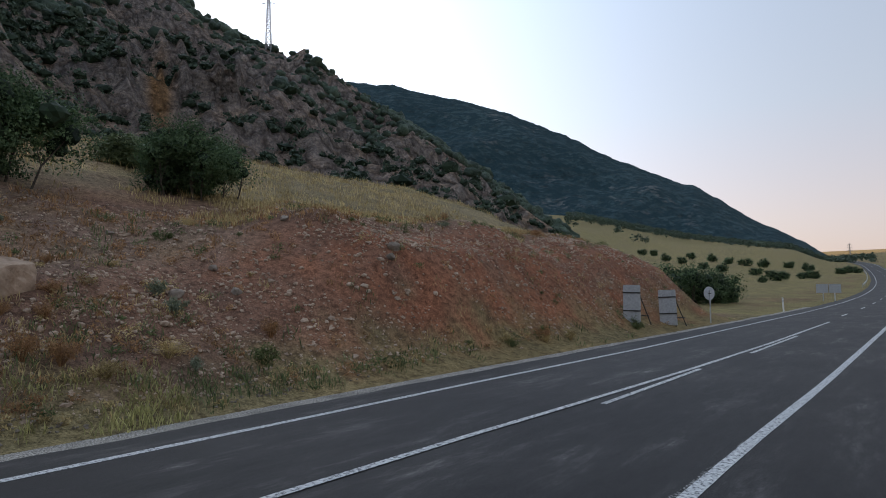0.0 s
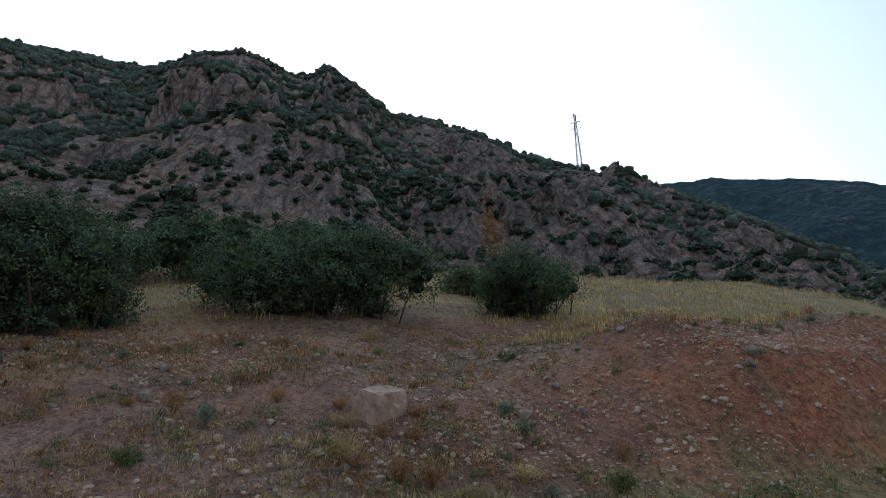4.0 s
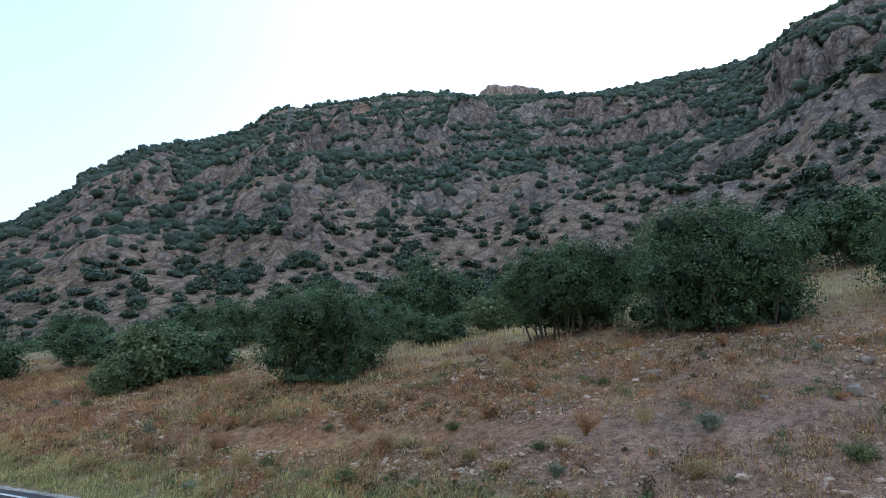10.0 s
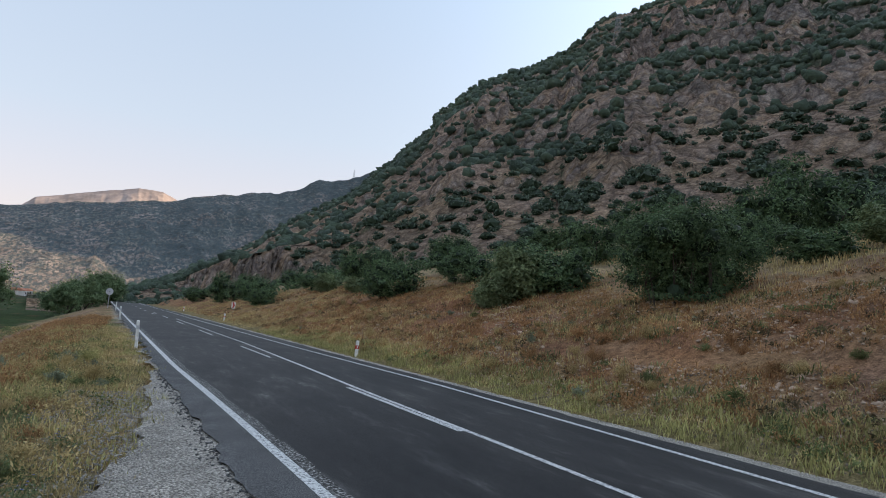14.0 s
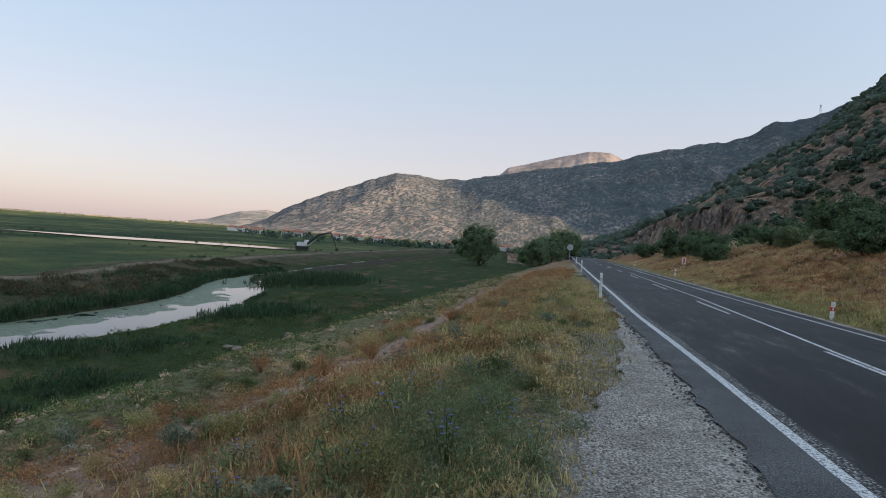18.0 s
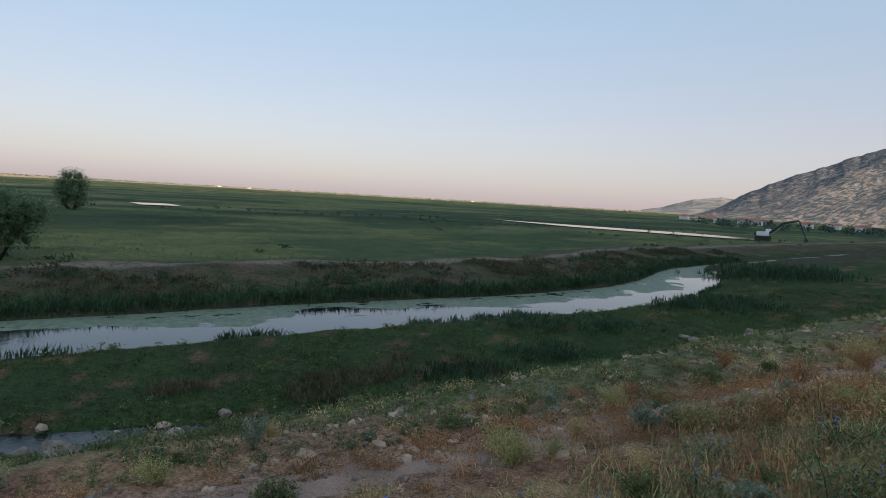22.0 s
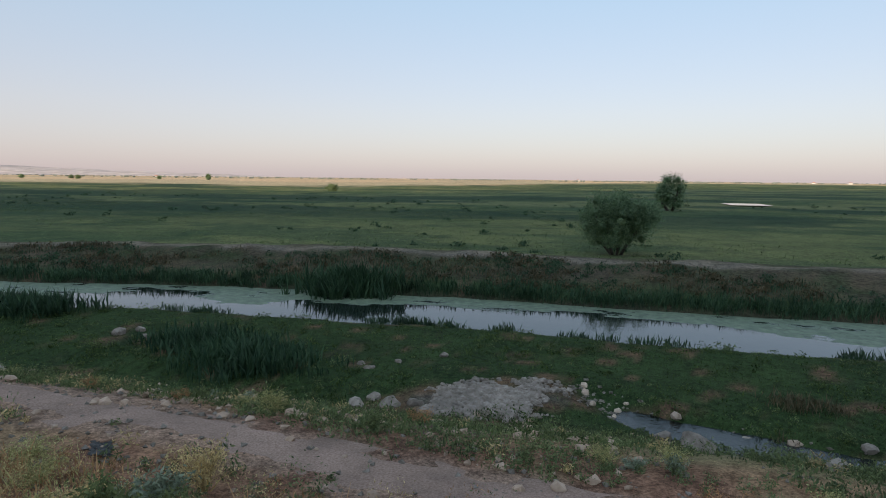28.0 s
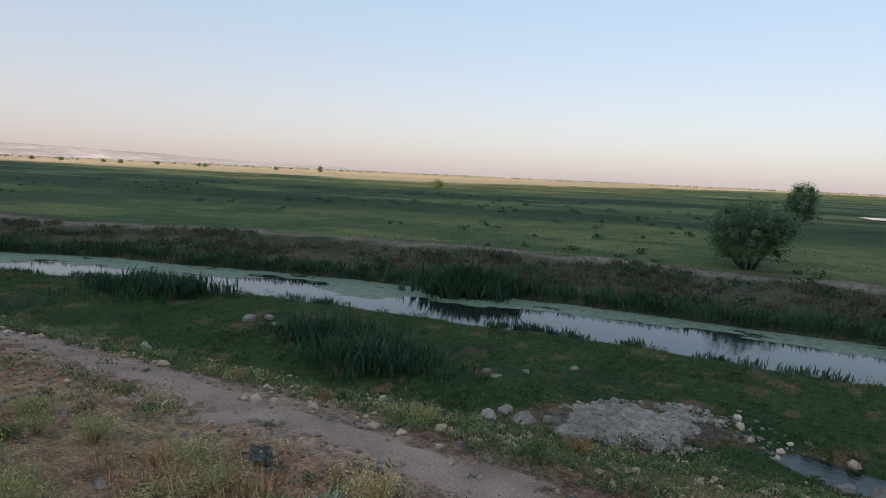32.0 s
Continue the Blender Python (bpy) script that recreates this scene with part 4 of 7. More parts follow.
marking(edge_line(np.linspace(-420, 500, int(920 / 1.5))), 0.14, -420, 500, "worn white edge line")
marking(along(-420, 500, [(-60, -7.1), (-30, -7.35), (-18, -7.68), (-13, -7.55), (3, -7.22), (9, -7.15), (17, -6.95), (30, -7.02)]), 0.13, -420, 500, "worn white edge line")
marking(along(-62, 34, [(-32, -5.34), (-21.7, -5.1), (-16, -4.92), (-10, -4.85), (0, -4.65), (5, -4.52), (9, -4.34), (13, -4.2), (20, -4.08)]), 0.11, -62, 34, "solid white centre line")
marking(-4.06, 0.1, 7.7, 12.7, "short second centre line")
marking(-3.9, 0.1, 16.7, 23.7, "short second centre line")
for k in range(6):
    marking(-4.74, 0.12, -81.4 + 13 * k, -81.4 + 13 * k + 5.3)
for k in range(26):
    marking(-4.3, 0.12, 41 + 13 * k, 44.5 + 13 * k)
    if k < 20:
        marking(-4.3, 0.12, -78 - 13 * k, -73 - 13 * k)


# ---- water ----
def water_sheet(name, label, ys, left, right, z, algae):
    t = np.linspace(0, 1, 15)
    xx = left[:, None] * (1 - t) + right[:, None] * t
    yy = np.repeat(ys[:, None], 15, 1)
    k = (np.arange(len(ys) - 1)[:, None] * 15 + np.arange(14)).ravel()
    me = mesh_np(name, np.column_stack([xx.ravel(), yy.ravel(), np.full(xx.size, z)]), np.column_stack([k, k + 1, k + 16, k + 15]), M_TRICKLE if name == "ditch_water" else M_RIVER, True)
    colour_attr(me, "cover", np.repeat(algae(xx, yy, np.repeat(t[None], len(ys), 0)).reshape(-1, 1), 3, 1))
    return tagged(new(name, me), label, "water", kind="structure")


wy = np.linspace(-130, 110, 260)
water_sheet("river", "still water channel with pale algae along the far side", wy, 21.6 + river_shift(wy) + 4.4 * smooth(-50, -60, wy), 28.0 + river_shift(wy), WATER_Z,
            lambda x, y, t: -0.16 + 0.42 * smooth(0.28, 0.66, t + 0.45 * fbm(y * 0.22, t * 2.5, 4, 5)) + 0.32 * smooth(-44, -60, y))
dy_ = np.linspace(-19, 0.6, 60)
water_sheet("ditch_water", "narrow shallow trickle among stones", dy_, ditch_x(dy_) - 0.75 - 0.2 * fbm(dy_ * 1.3, dy_ * 0, 3, 41), ditch_x(dy_) + 0.75 + 0.2 * fbm(dy_ * 1.3, dy_ * 0, 3, 43), -3.12, lambda x, y, t: -0.1 + 0 * x)
fy = np.linspace(-140, -112, 20)
water_sheet("far_pool", "long open pool in the marsh", fy, 52 + (fy + 140) * 1.75, 85 + (fy + 140) * 1.6, -2.98, lambda x, y, t: -0.2 + 0 * x)
py = np.linspace(-34, -26, 8)
water_sheet("marsh_pond", "small pond in the marsh", py, 138 + 0 * py, 150 + 0 * py, -2.98, lambda x, y, t: -0.05 + 0 * x)

# ---- plants ----
def quads_to_mesh(name, centre, u, v, mat):
    """Many rhombus leaves: centre, half length u, half width v, each (n, 3)."""
    n = len(centre)
    p = np.stack([centre - u, centre + v * 0.9 - u * 0.1, centre + u, centre - v * 0.9 - u * 0.1], 1).reshape(-1, 3)
    return mesh_np(name, p, np.arange(4 * n).reshape(-1, 4), mat)


def ico(sub=1):
    bm = bmesh.new()
    bmesh.ops.create_icosphere(bm, subdivisions=sub, radius=1)
    v = np.array([tuple(p.co) for p in bm.verts])
    f = np.array([[q.index for q in p.verts] for p in bm.faces])
    bm.free()
    return v, f


ICO1, ICO2 = ico(1), ico(2)


def unit(v):
    return v / np.maximum(np.linalg.norm(v, axis=1, keepdims=True), 1e-9)


def crown_mesh(name, seed, half, lift, leaves, leaf, mat, clumps=30, low=0.85):
    """A crown of small leaves round uneven clumps; half: half sizes in metres; lift: height of its underside."""
    g = np.random.default_rng(seed)
    d = unit(g.normal(size=(clumps, 3)))
    d[:, 2] = np.clip(d[:, 2], -low, 1)
    cc = d * np.array(half) * g.uniform(0.35, 0.78, (clumps, 1))
    cr = g.uniform(0.2, 0.4, clumps) * (44 / clumps) ** 0.3 * (min(half) * max(half)) ** 0.5
    # sprigs of about a dozen leaves on the clumps' shells
    sprigs = leaves // 12
    which = g.integers(0, clumps, sprigs)
    dirs = unit(g.normal(size=(sprigs, 3)) + np.array([0, 0, 0.25]))
    shell = g.uniform(0.5, 1.05, (sprigs, 1)) ** 0.6
    lump = 1 + 0.2 * np.sin(dirs[:, :1] * 7 + which[:, None]) * np.cos(dirs[:, 1:2] * 6 - which[:, None] * 2)
    c = cc[which] + dirs * cr[which][:, None] * shell * lump
    leaves = sprigs * 12
    c = np.repeat(c, 12, 0) + g.normal(0, leaf * 1.5, (leaves, 3))
    dirs = np.repeat(dirs, 12, 0)
    ext = np.percentile(np.abs(c), 97, axis=0) / np.array(half)
    c, cc = c / ext, cc / ext
    c[:, 2] = np.maximum(c[:, 2], -half[2] * 0.97 + 0.2 * g.random(leaves))
    nrm = unit(dirs + np.array([0, 0, 0.35]) + 0.5 * g.normal(size=(leaves, 3)))
    u = unit(np.cross(nrm, g.normal(size=(leaves, 3))))
    v = np.cross(nrm, u)
    s = leaf * g.uniform(0.6, 1.3, (leaves, 1))
    c[:, 2] += half[2] + lift
    cc = cc + np.array([0, 0, half[2] + lift])
    p = np.stack([c - u * s, c + v * s * 0.55, c + u * s, c - v * s * 0.55], 1).reshape(-1, 3)
    # twiggy leaf-filled heart of every clump; oak hearts have inner shade as dark colour
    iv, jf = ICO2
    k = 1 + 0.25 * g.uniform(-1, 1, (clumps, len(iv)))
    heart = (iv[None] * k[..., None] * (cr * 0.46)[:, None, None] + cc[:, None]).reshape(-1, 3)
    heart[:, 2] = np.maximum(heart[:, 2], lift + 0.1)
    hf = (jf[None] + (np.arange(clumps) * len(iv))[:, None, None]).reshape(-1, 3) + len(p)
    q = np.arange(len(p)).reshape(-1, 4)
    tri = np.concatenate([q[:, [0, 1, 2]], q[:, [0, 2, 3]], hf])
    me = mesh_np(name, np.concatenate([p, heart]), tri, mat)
    me.materials.append(M_TWIG_SHADE if mat == M_LEAF else mat)
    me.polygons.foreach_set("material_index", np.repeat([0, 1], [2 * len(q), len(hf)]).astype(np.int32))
    return me, cc


def stem(g, c, r, spread):
    """One tapered, kinked stem from the base into the crown, with two twigs."""
    bm = bmesh.new()
    c = Vector(c)
    a = Vector((c.x * spread + g.uniform(-0.15, 0.15), c.y * spread + g.uniform(-0.15, 0.15), -0.2))
    b = a.lerp(c, 0.45) + Vector((g.uniform(-0.2, 0.2), g.uniform(-0.2, 0.2), 0.1))
    rod(bm, a, b, r, r * 0.7, 6)
    rod(bm, b, c, r * 0.72, r * 0.3, 6)
    for q in range(2):
        e = b.lerp(c, g.uniform(0.2, 0.8)) + Vector((g.uniform(-0.6, 0.6), g.uniform(-0.6, 0.6), g.uniform(0.1, 0.5)))
        rod(bm, b.lerp(c, 0.15 * q), e, r * 0.4, r * 0.15, 5)
    return bm


def shrub(seed, half, lift=0.3, leaves=6500, leaf=0.085, mat=None, stem_r=0.05, n_stems=9, kind="shrub", trunk_name="stem", low=0.85, spread=0.4, clumps=44):
    root = new(kind)
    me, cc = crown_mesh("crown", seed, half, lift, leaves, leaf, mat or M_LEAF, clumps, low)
    crown = new("crown", me)
    crown.parent = root
    pick = random.Random(seed)
    for k in range(n_stems):
        part(trunk_name, stem(pick, cc[pick.randrange(len(cc))], stem_r, spread), M_BARK, root, "grey-brown bare bark")
    return root


def put(ob, x, y, rz=0.0, s=1.0, sink=0.05, sz=None):
    ob.matrix_basis = Matrix.LocRotScale((x, y, gz(x, y) - sink), Euler((0, 0, rz)), (s, s, sz or s))
    return ob


OAK = "dense dark green evergreen oak shrub on the dry bank"
# the row on top of the bank: place, heading, half sizes, label
row = [
    (-21.6, -5.55, 102, (2.5, 2.2, 2.0), 5, 0.15, "broad rounded dark green oak shrub on the bank"),
    (-22.2, -10.8, 114, (2.3, 1.9, 1.5), 8, 0.75, "open green oak shrub showing its stems below"),
    (-22.95, 3.25, 80, (3.95, 1.8, 1.5), 6, 0.55, "long hedge-like dark green oak shrub on the bank"),
    (-23.3, 12.1, 63, (1.85, 1.6, 1.3), 7, 0.6, "small dark green oak shrub with bare lower stems"),
    (-18.3, -19.6, 135, (2.35, 2.0, 1.8), 9, 0.3, "leaning green oak shrub on the lower slope"),
]
for x, y, a, half, seed, lift, lab in row:
    s = shrub(seed, half, lift, int(34000 + 9000 * half[0]), 0.052, M_LEAF, 0.045, 18, spread=0.7, clumps=80)
    put(s, x, y, radians(a), 1.0, 0.55 if y > -15 else 0.5)
    tagged(s, lab, "shrub", "oak shrubs on the bank")

variants = []
for k, half in enumerate([(2.2, 2.0, 1.7), (1.7, 1.9, 1.35), (2.7, 2.1, 1.6), (1.2, 1.2, 1.0)]):
    s = shrub(40 + k, half, 0.0, 8200, 0.085, M_LEAF if k != 3 else M_LEAF_PALE, 0.05, 5)
    tagged(s, OAK if k != 3 else "small pale grey-green shrub on the slope", "shrub", "oak shrubs on the slope")
    variants.append(s)
# further shrubs behind and along the slope: azimuth, distance, kind, size
more = [(146.8, 34.4, 1, 1.0), (150.0, 34, 3, 1.15), (154.1, 45.6, 2, 0.95), (160.5, 47.5, 1, 1.1), (165.7, 68, 3, 0.9), (163.3, 57, 3, 0.95), (171, 70, 1, 0.75), (126.3, 46.7, 0, 1.35), (121.5, 36, 3, 1.2), (100.5, 33, 2, 1.1), (83, 38, 2, 1.0), (127, 33, 1, 0.9), (118, 46, 2, 1.0), (129, 44, 0, 1.1), (133, 50, 2, 1.1), (139, 48, 0, 1.0),
        (143, 44, 1, 1.0), (149, 50, 2, 0.9), (155, 56, 0, 1.0), (161, 62, 1, 1.1), (166, 72, 0, 1.0), (171.5, 84, 1, 1.1), (174, 96, 0, 1.1), (176, 120, 2, 1.1), (93, 34, 2, 1.05), (88, 36, 0, 0.95), (97, 38, 2, 1.0), (106, 36, 0, 0.9),
        (110, 42, 2, 1.0), (67.5, 31, 3, 1.05), (152, 33, 3, 0.8), (113, 56, 1, 1.1), (122, 58, 2, 1.1), (103, 50, 0, 1.2), (136, 62, 0, 1.1), (146, 66, 1, 1.2), (155, 76, 2, 1.2), (163, 88, 0, 1.2),
        (168, 104, 2, 1.2), (172, 125, 1, 1.3), (131, 37, 1, 0.8)]
used = set()
for k, (a, r, v, s) in enumerate(more):
    x, y = -math.sin(radians(a)) * r, math.cos(radians(a)) * r
    m = Matrix.LocRotScale((x, y, gz(x, y) - 0.1), Euler((0, 0, 1.7 * k)), None)
    if v not in used:
        used.add(v)
        ob = variants[v]
        ob.matrix_basis = m
    else:
        ob = copy_thing(variants[v], m)
    ob.scale = (s, s, s * (0.9 + 0.2 * math.sin(k * 2.1)))

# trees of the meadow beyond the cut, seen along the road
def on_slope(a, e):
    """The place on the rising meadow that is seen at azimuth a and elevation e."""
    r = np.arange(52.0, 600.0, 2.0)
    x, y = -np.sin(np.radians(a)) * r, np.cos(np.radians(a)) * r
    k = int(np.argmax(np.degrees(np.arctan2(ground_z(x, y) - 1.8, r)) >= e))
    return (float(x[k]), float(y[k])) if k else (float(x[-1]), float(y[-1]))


meadow_tree = [(19.5, 62, 1.0), (18.2, 66, 1.1), (17.0, 60, 1.1), (15.6, 64, 0.9), (14.6, 66, 1.0), (20.5, 70, 1.0)]
places = [(-math.sin(radians(a)) * r, math.cos(radians(a)) * r, s) for a, r, s in meadow_tree]
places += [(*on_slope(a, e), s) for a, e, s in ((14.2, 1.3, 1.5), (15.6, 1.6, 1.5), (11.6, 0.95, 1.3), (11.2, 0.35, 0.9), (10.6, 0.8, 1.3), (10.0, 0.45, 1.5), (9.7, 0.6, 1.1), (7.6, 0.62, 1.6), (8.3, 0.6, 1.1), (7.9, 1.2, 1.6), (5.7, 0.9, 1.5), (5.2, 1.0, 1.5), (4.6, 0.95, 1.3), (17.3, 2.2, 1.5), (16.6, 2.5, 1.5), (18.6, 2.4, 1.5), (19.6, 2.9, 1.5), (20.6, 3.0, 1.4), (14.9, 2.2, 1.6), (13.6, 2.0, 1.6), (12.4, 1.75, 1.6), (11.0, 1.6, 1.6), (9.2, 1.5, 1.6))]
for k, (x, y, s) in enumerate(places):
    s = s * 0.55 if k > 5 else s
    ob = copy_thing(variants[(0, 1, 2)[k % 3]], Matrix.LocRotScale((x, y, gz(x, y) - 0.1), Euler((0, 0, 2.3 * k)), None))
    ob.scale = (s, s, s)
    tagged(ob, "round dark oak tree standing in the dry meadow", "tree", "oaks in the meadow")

# trees of the marsh
willow = shrub(71, (2.2, 2.2, 1.65), 0.6, 26000, 0.062, M_WILLOW, 0.12, 4, "willow_tree", "trunk", 0.6, 0.06, 90)
put(willow, 43.4, -1.6, 0.4)
tagged(willow, "round willow tree with a short forked trunk on the marsh", "tree")
alder = shrub(73, (2.4, 2.3, 2.8), 0.1, 7000, 0.12, M_WILLOW, 0.2, 4, "marsh_tree", "trunk", 0.85, 0.1)
put(alder, 110.5, -11.6, 0.2)
tagged(alder, "narrow dark tree leaning on the open marsh", "tree")
poplar = shrub(74, (4.6, 4.4, 4.2), 0.0, 6500, 0.2, M_WILLOW, 0.25, 5, "roadside_tree", "trunk", 0.85, 0.1)
put(poplar, 24.6, -129, 0.2)
tagged(poplar, "large dense dark green tree below the road", "tree", "trees below the road")
for x, y, s in ((13.2, -134, 0.72), (11.5, -150, 0.8), (9.6, -170, 0.95), (8.2, -185, 0.9), (20, -210, 0.8)):
    ob = copy_thing(poplar, Matrix.LocRotScale((x, y, gz(x, y) - 0.1), Euler((0, 0, x)), None))
    ob.scale = (s, s, s)
far_tree = shrub(75, (2.9, 2.8, 3.3), 0.0, 900, 0.42, M_WILLOW, 0.2, 2, "field_tree", "trunk", 0.85, 0.1)
put(far_tree, 690, 480, 0.3, 1.2)
tagged(far_tree, "round field tree far out on the sunlit plain", "tree", "field trees")
lone = copy_thing(far_tree, Matrix.LocRotScale((208, 93, gz(208, 93) - 0.2), Euler((0, 0, 1)), None))
lone.scale = (0.75, 0.75, 0.42)
tagged(lone, "low round bush alone far out on the marsh", "bush")
for k, (x, y) in enumerate(((640, 640), (625, 700), (560, 690), (590, 760), (610, 600), (520, 800), (580, 830), (700, 560))):
    ob = copy_thing(far_tree, Matrix.LocRotScale((x, y, gz(x, y) - 0.3), Euler((0, 0, k)), None))
    ob.scale = (1.1, 1.1, 0.75)
    tagged(ob, "round field tree far out on the sunlit plain", "tree", "field trees")


# ---- scrub scattered on the mountain ----
def lumps(name, centres, radii, squash, mat, seed, shape=None, rough=0.3, smooth_shade=False):
    """Many uneven lumps in one mesh."""
    v, f = shape or ICO2
    g = np.random.default_rng(seed)
    n = len(centres)
    rot = g.uniform(0, 6.283, n)
    k = 1 + rough * g.uniform(-1, 1, (n, len(v)))
    p = v[None] * k[..., None]
    if len(v) < 20:
        q = unit(g.normal(size=(n, 4)))
        w_, i_, j_, k_ = q.T
        turn = np.stack([1 - 2 * (j_ * j_ + k_ * k_), 2 * (i_ * j_ - w_ * k_), 2 * (i_ * k_ + w_ * j_), 2 * (i_ * j_ + w_ * k_), 1 - 2 * (i_ * i_ + k_ * k_), 2 * (j_ * k_ - w_ * i_), 2 * (i_ * k_ - w_ * j_), 2 * (j_ * k_ + w_ * i_), 1 - 2 * (i_ * i_ + j_ * j_)], -1).reshape(n, 3, 3)
        p = np.einsum("nvc,ndc->nvd", p, turn)
    ca, sa = np.cos(rot)[:, None], np.sin(rot)[:, None]
    stretch = g.uniform(0.75, 1.35, (n, 1))
    x, y = p[..., 0] * stretch, p[..., 1] / stretch
    q = np.stack([x * ca - y * sa, x * sa + y * ca, p[..., 2] * np.broadcast_to(np.asarray(squash), (n,))[:, None]], -1) * radii[:, None, None] + centres[:, None]
    faces = f[None] + (np.arange(n) * len(v))[:, None, None]
    return mesh_np(name, q.reshape(-1, 3), faces.reshape(-1, 3), mat, smooth_shade)


g = np.random.default_rng(11)
n = 120000
sa_, su_ = g.uniform(26, 182, n), 0.006 + 0.975 * g.uniform(0, 1, n) ** 1.75
sx, sy, sz, sc = mountain_surface(sa_, su_)
x2, y2, z2, _ = mountain_surface(sa_, su_ + 0.004)
sl = np.abs(z2 - sz) / np.maximum(np.hypot(x2 - sx, y2 - sy), 0.05)
fold = thicket(sa_, su_, sx, sy) + green_bias(sa_, su_) + 0.1 - 0.45 * sc
dens = (0.1 + 0.85 * smooth(-0.1, 0.12, fold)) * (1 - 0.8 * smooth(0.95, 1.4, sl)) * (1 - 0.75 * smooth(0.55, 0.8, su_) * smooth(14, 9, np.abs(sa_ - 83))) * lerp(su_, [(0, 0.5), (0.1, 0.55), (0.3, 0.7), (1, 0.85)])
keep = g.random(n) < dens
sx, sy, sz, su_ = sx[keep], sy[keep], sz[keep], su_[keep]
rad = g.uniform(0.6, 1.75, len(sx)) * (0.72 + 1.0 * np.hypot(sx, sy) / 500) * (1 + 0.6 * (g.random(len(sx)) > 0.9))
near_ = np.hypot(sx, sy) < 170
sq = g.uniform(0.55, 0.85, len(sx))
pc = np.column_stack([sx, sy, sz + rad * 0.3])
tagged(new("mountain_scrub", lumps("mountain_scrub", pc[~near_], rad[~near_] * 0.88, sq[~near_] * 1.3, M_SCRUB_FAR, 12, ICO1, 0.3, True)), "dark green evergreen scrub dotted over the mountainside", "scrub", kind="stuff")
near_c, near_r = pc[near_], rad[near_]


def leafy_scrub(name, label, c, rad, per, leaf, mat, seed):
    """Many small shrubs of loose leaves in one mesh."""
    g = np.random.default_rng(seed)
    lc, lr = np.repeat(c, per, 0), np.repeat(rad, per)
    dv = unit(g.normal(size=lc.shape) + np.array([0, 0, 0.2]))
    lc = lc + dv * np.column_stack([lr, lr, lr * 0.72]) * g.uniform(0.55, 1.08, (len(lc), 1)) * (1 + 0.25 * np.sin(dv[:, :1] * 5 + lr[:, None] * 40))
    nn = unit(dv + 0.6 * g.normal(size=lc.shape))
    u = unit(np.cross(nn, g.normal(size=lc.shape)))
    s = leaf * (0.5 + 0.5 * lr[:, None]) * g.uniform(0.7, 1.3, (len(lc), 1))
    return tagged(new(name, quads_to_mesh(name, lc, u * s, np.cross(nn, u) * s * 0.75, mat)), label, "scrub", kind="stuff")


# scrub at the mountain's foot
n = 900
fa, fr = g.uniform(84, 178, n), g.uniform(48, 150, n)
fx, fy_ = -np.sin(np.radians(fa)) * fr, np.cos(np.radians(fa)) * fr
ok = (fbm(fx * 0.05, fy_ * 0.05, 3, 305) > lerp(fa, [(84, -0.1), (124, 0.08), (140, 0.22), (178, 0.22)])) & (-fx + bend(fy_) > 16) & (fr > lerp(fa, [(84, 50), (130, 56), (178, 90)]))
fx, fy_ = fx[ok], fy_[ok]
leafy_scrub("near_scrub", "dark green evergreen scrub on the lower mountainside", near_c, near_r, 46, 0.26, M_SCRUB, 14)
# dark lumps that paint the shade within the near scrub
tagged(new("scrub_shade_cores", lumps("scrub_shade_cores", near_c, near_r * 0.8, 0.65, M_TWIG_SHADE, 15, ICO1, 0.3)), "twiggy insides of the mountain scrub, coloured dark as their shade", "scrub", kind="stuff")
fz = ground_z(fx, fy_)
rad = g.uniform(0.7, 2.0, len(fx))
lc = np.repeat(np.column_stack([fx, fy_, fz + rad * 0.4]), 110, 0)
lr = np.repeat(rad, 110)
dv = unit(g.normal(size=(len(lc), 3)))
lc = lc + dv * np.column_stack([lr, lr, lr * 0.75]) * g.uniform(0.6, 1.05, (len(lc), 1))
nn = unit(dv + 0.8 * g.normal(size=lc.shape))
uu_ = unit(np.cross(nn, g.normal(size=lc.shape)))
sz_ = g.uniform(0.14, 0.26, (len(lc), 1))
tagged(new("foot_scrub", quads_to_mesh("foot_scrub", lc, uu_ * sz_, np.cross(nn, uu_) * sz_ * 0.7, M_LEAF)), "thick green scrub along the mountain's foot", "scrub", kind="stuff")

# far woods on the plain's edge and the meadow
n = 2600
wa = np.concatenate([g.uniform(214, 345, n), g.uniform(183, 212, 110), g.uniform(3.5, 27, 900)])
wr = np.concatenate([g.uniform(1500, 4200, n), g.uniform(300, 520, 110), g.uniform(330, 720, 900)])
wx, wy_ = -np.sin(np.radians(wa)) * wr, np.cos(np.radians(wa)) * wr
keepw = np.concatenate([fbm(wa[:n] * 0.6, wr[:n] * 0.002, 3, 307) > 0.0, np.ones(110, bool), fbm(wx[-900:] * 0.015, wy_[-900:] * 0.015, 3, 309) > lerp(wr[-900:], [(330, 0.1), (430, -0.1), (500, -1)])])
wx, wy_, wr = wx[keepw], wy_[keepw], wr[keepw]
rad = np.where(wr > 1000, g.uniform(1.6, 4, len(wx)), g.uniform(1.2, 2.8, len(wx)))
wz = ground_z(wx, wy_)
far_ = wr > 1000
leafy_scrub("edge_woods", "dark oaks and bushes at the foot of the hills", np.column_stack([wx, wy_, wz + rad * 0.5])[~far_], rad[~far_] * 1.2, 60, 0.3, M_SCRUB, 16)
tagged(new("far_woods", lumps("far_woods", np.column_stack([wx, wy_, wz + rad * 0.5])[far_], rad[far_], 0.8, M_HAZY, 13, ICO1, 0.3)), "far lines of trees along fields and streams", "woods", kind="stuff")


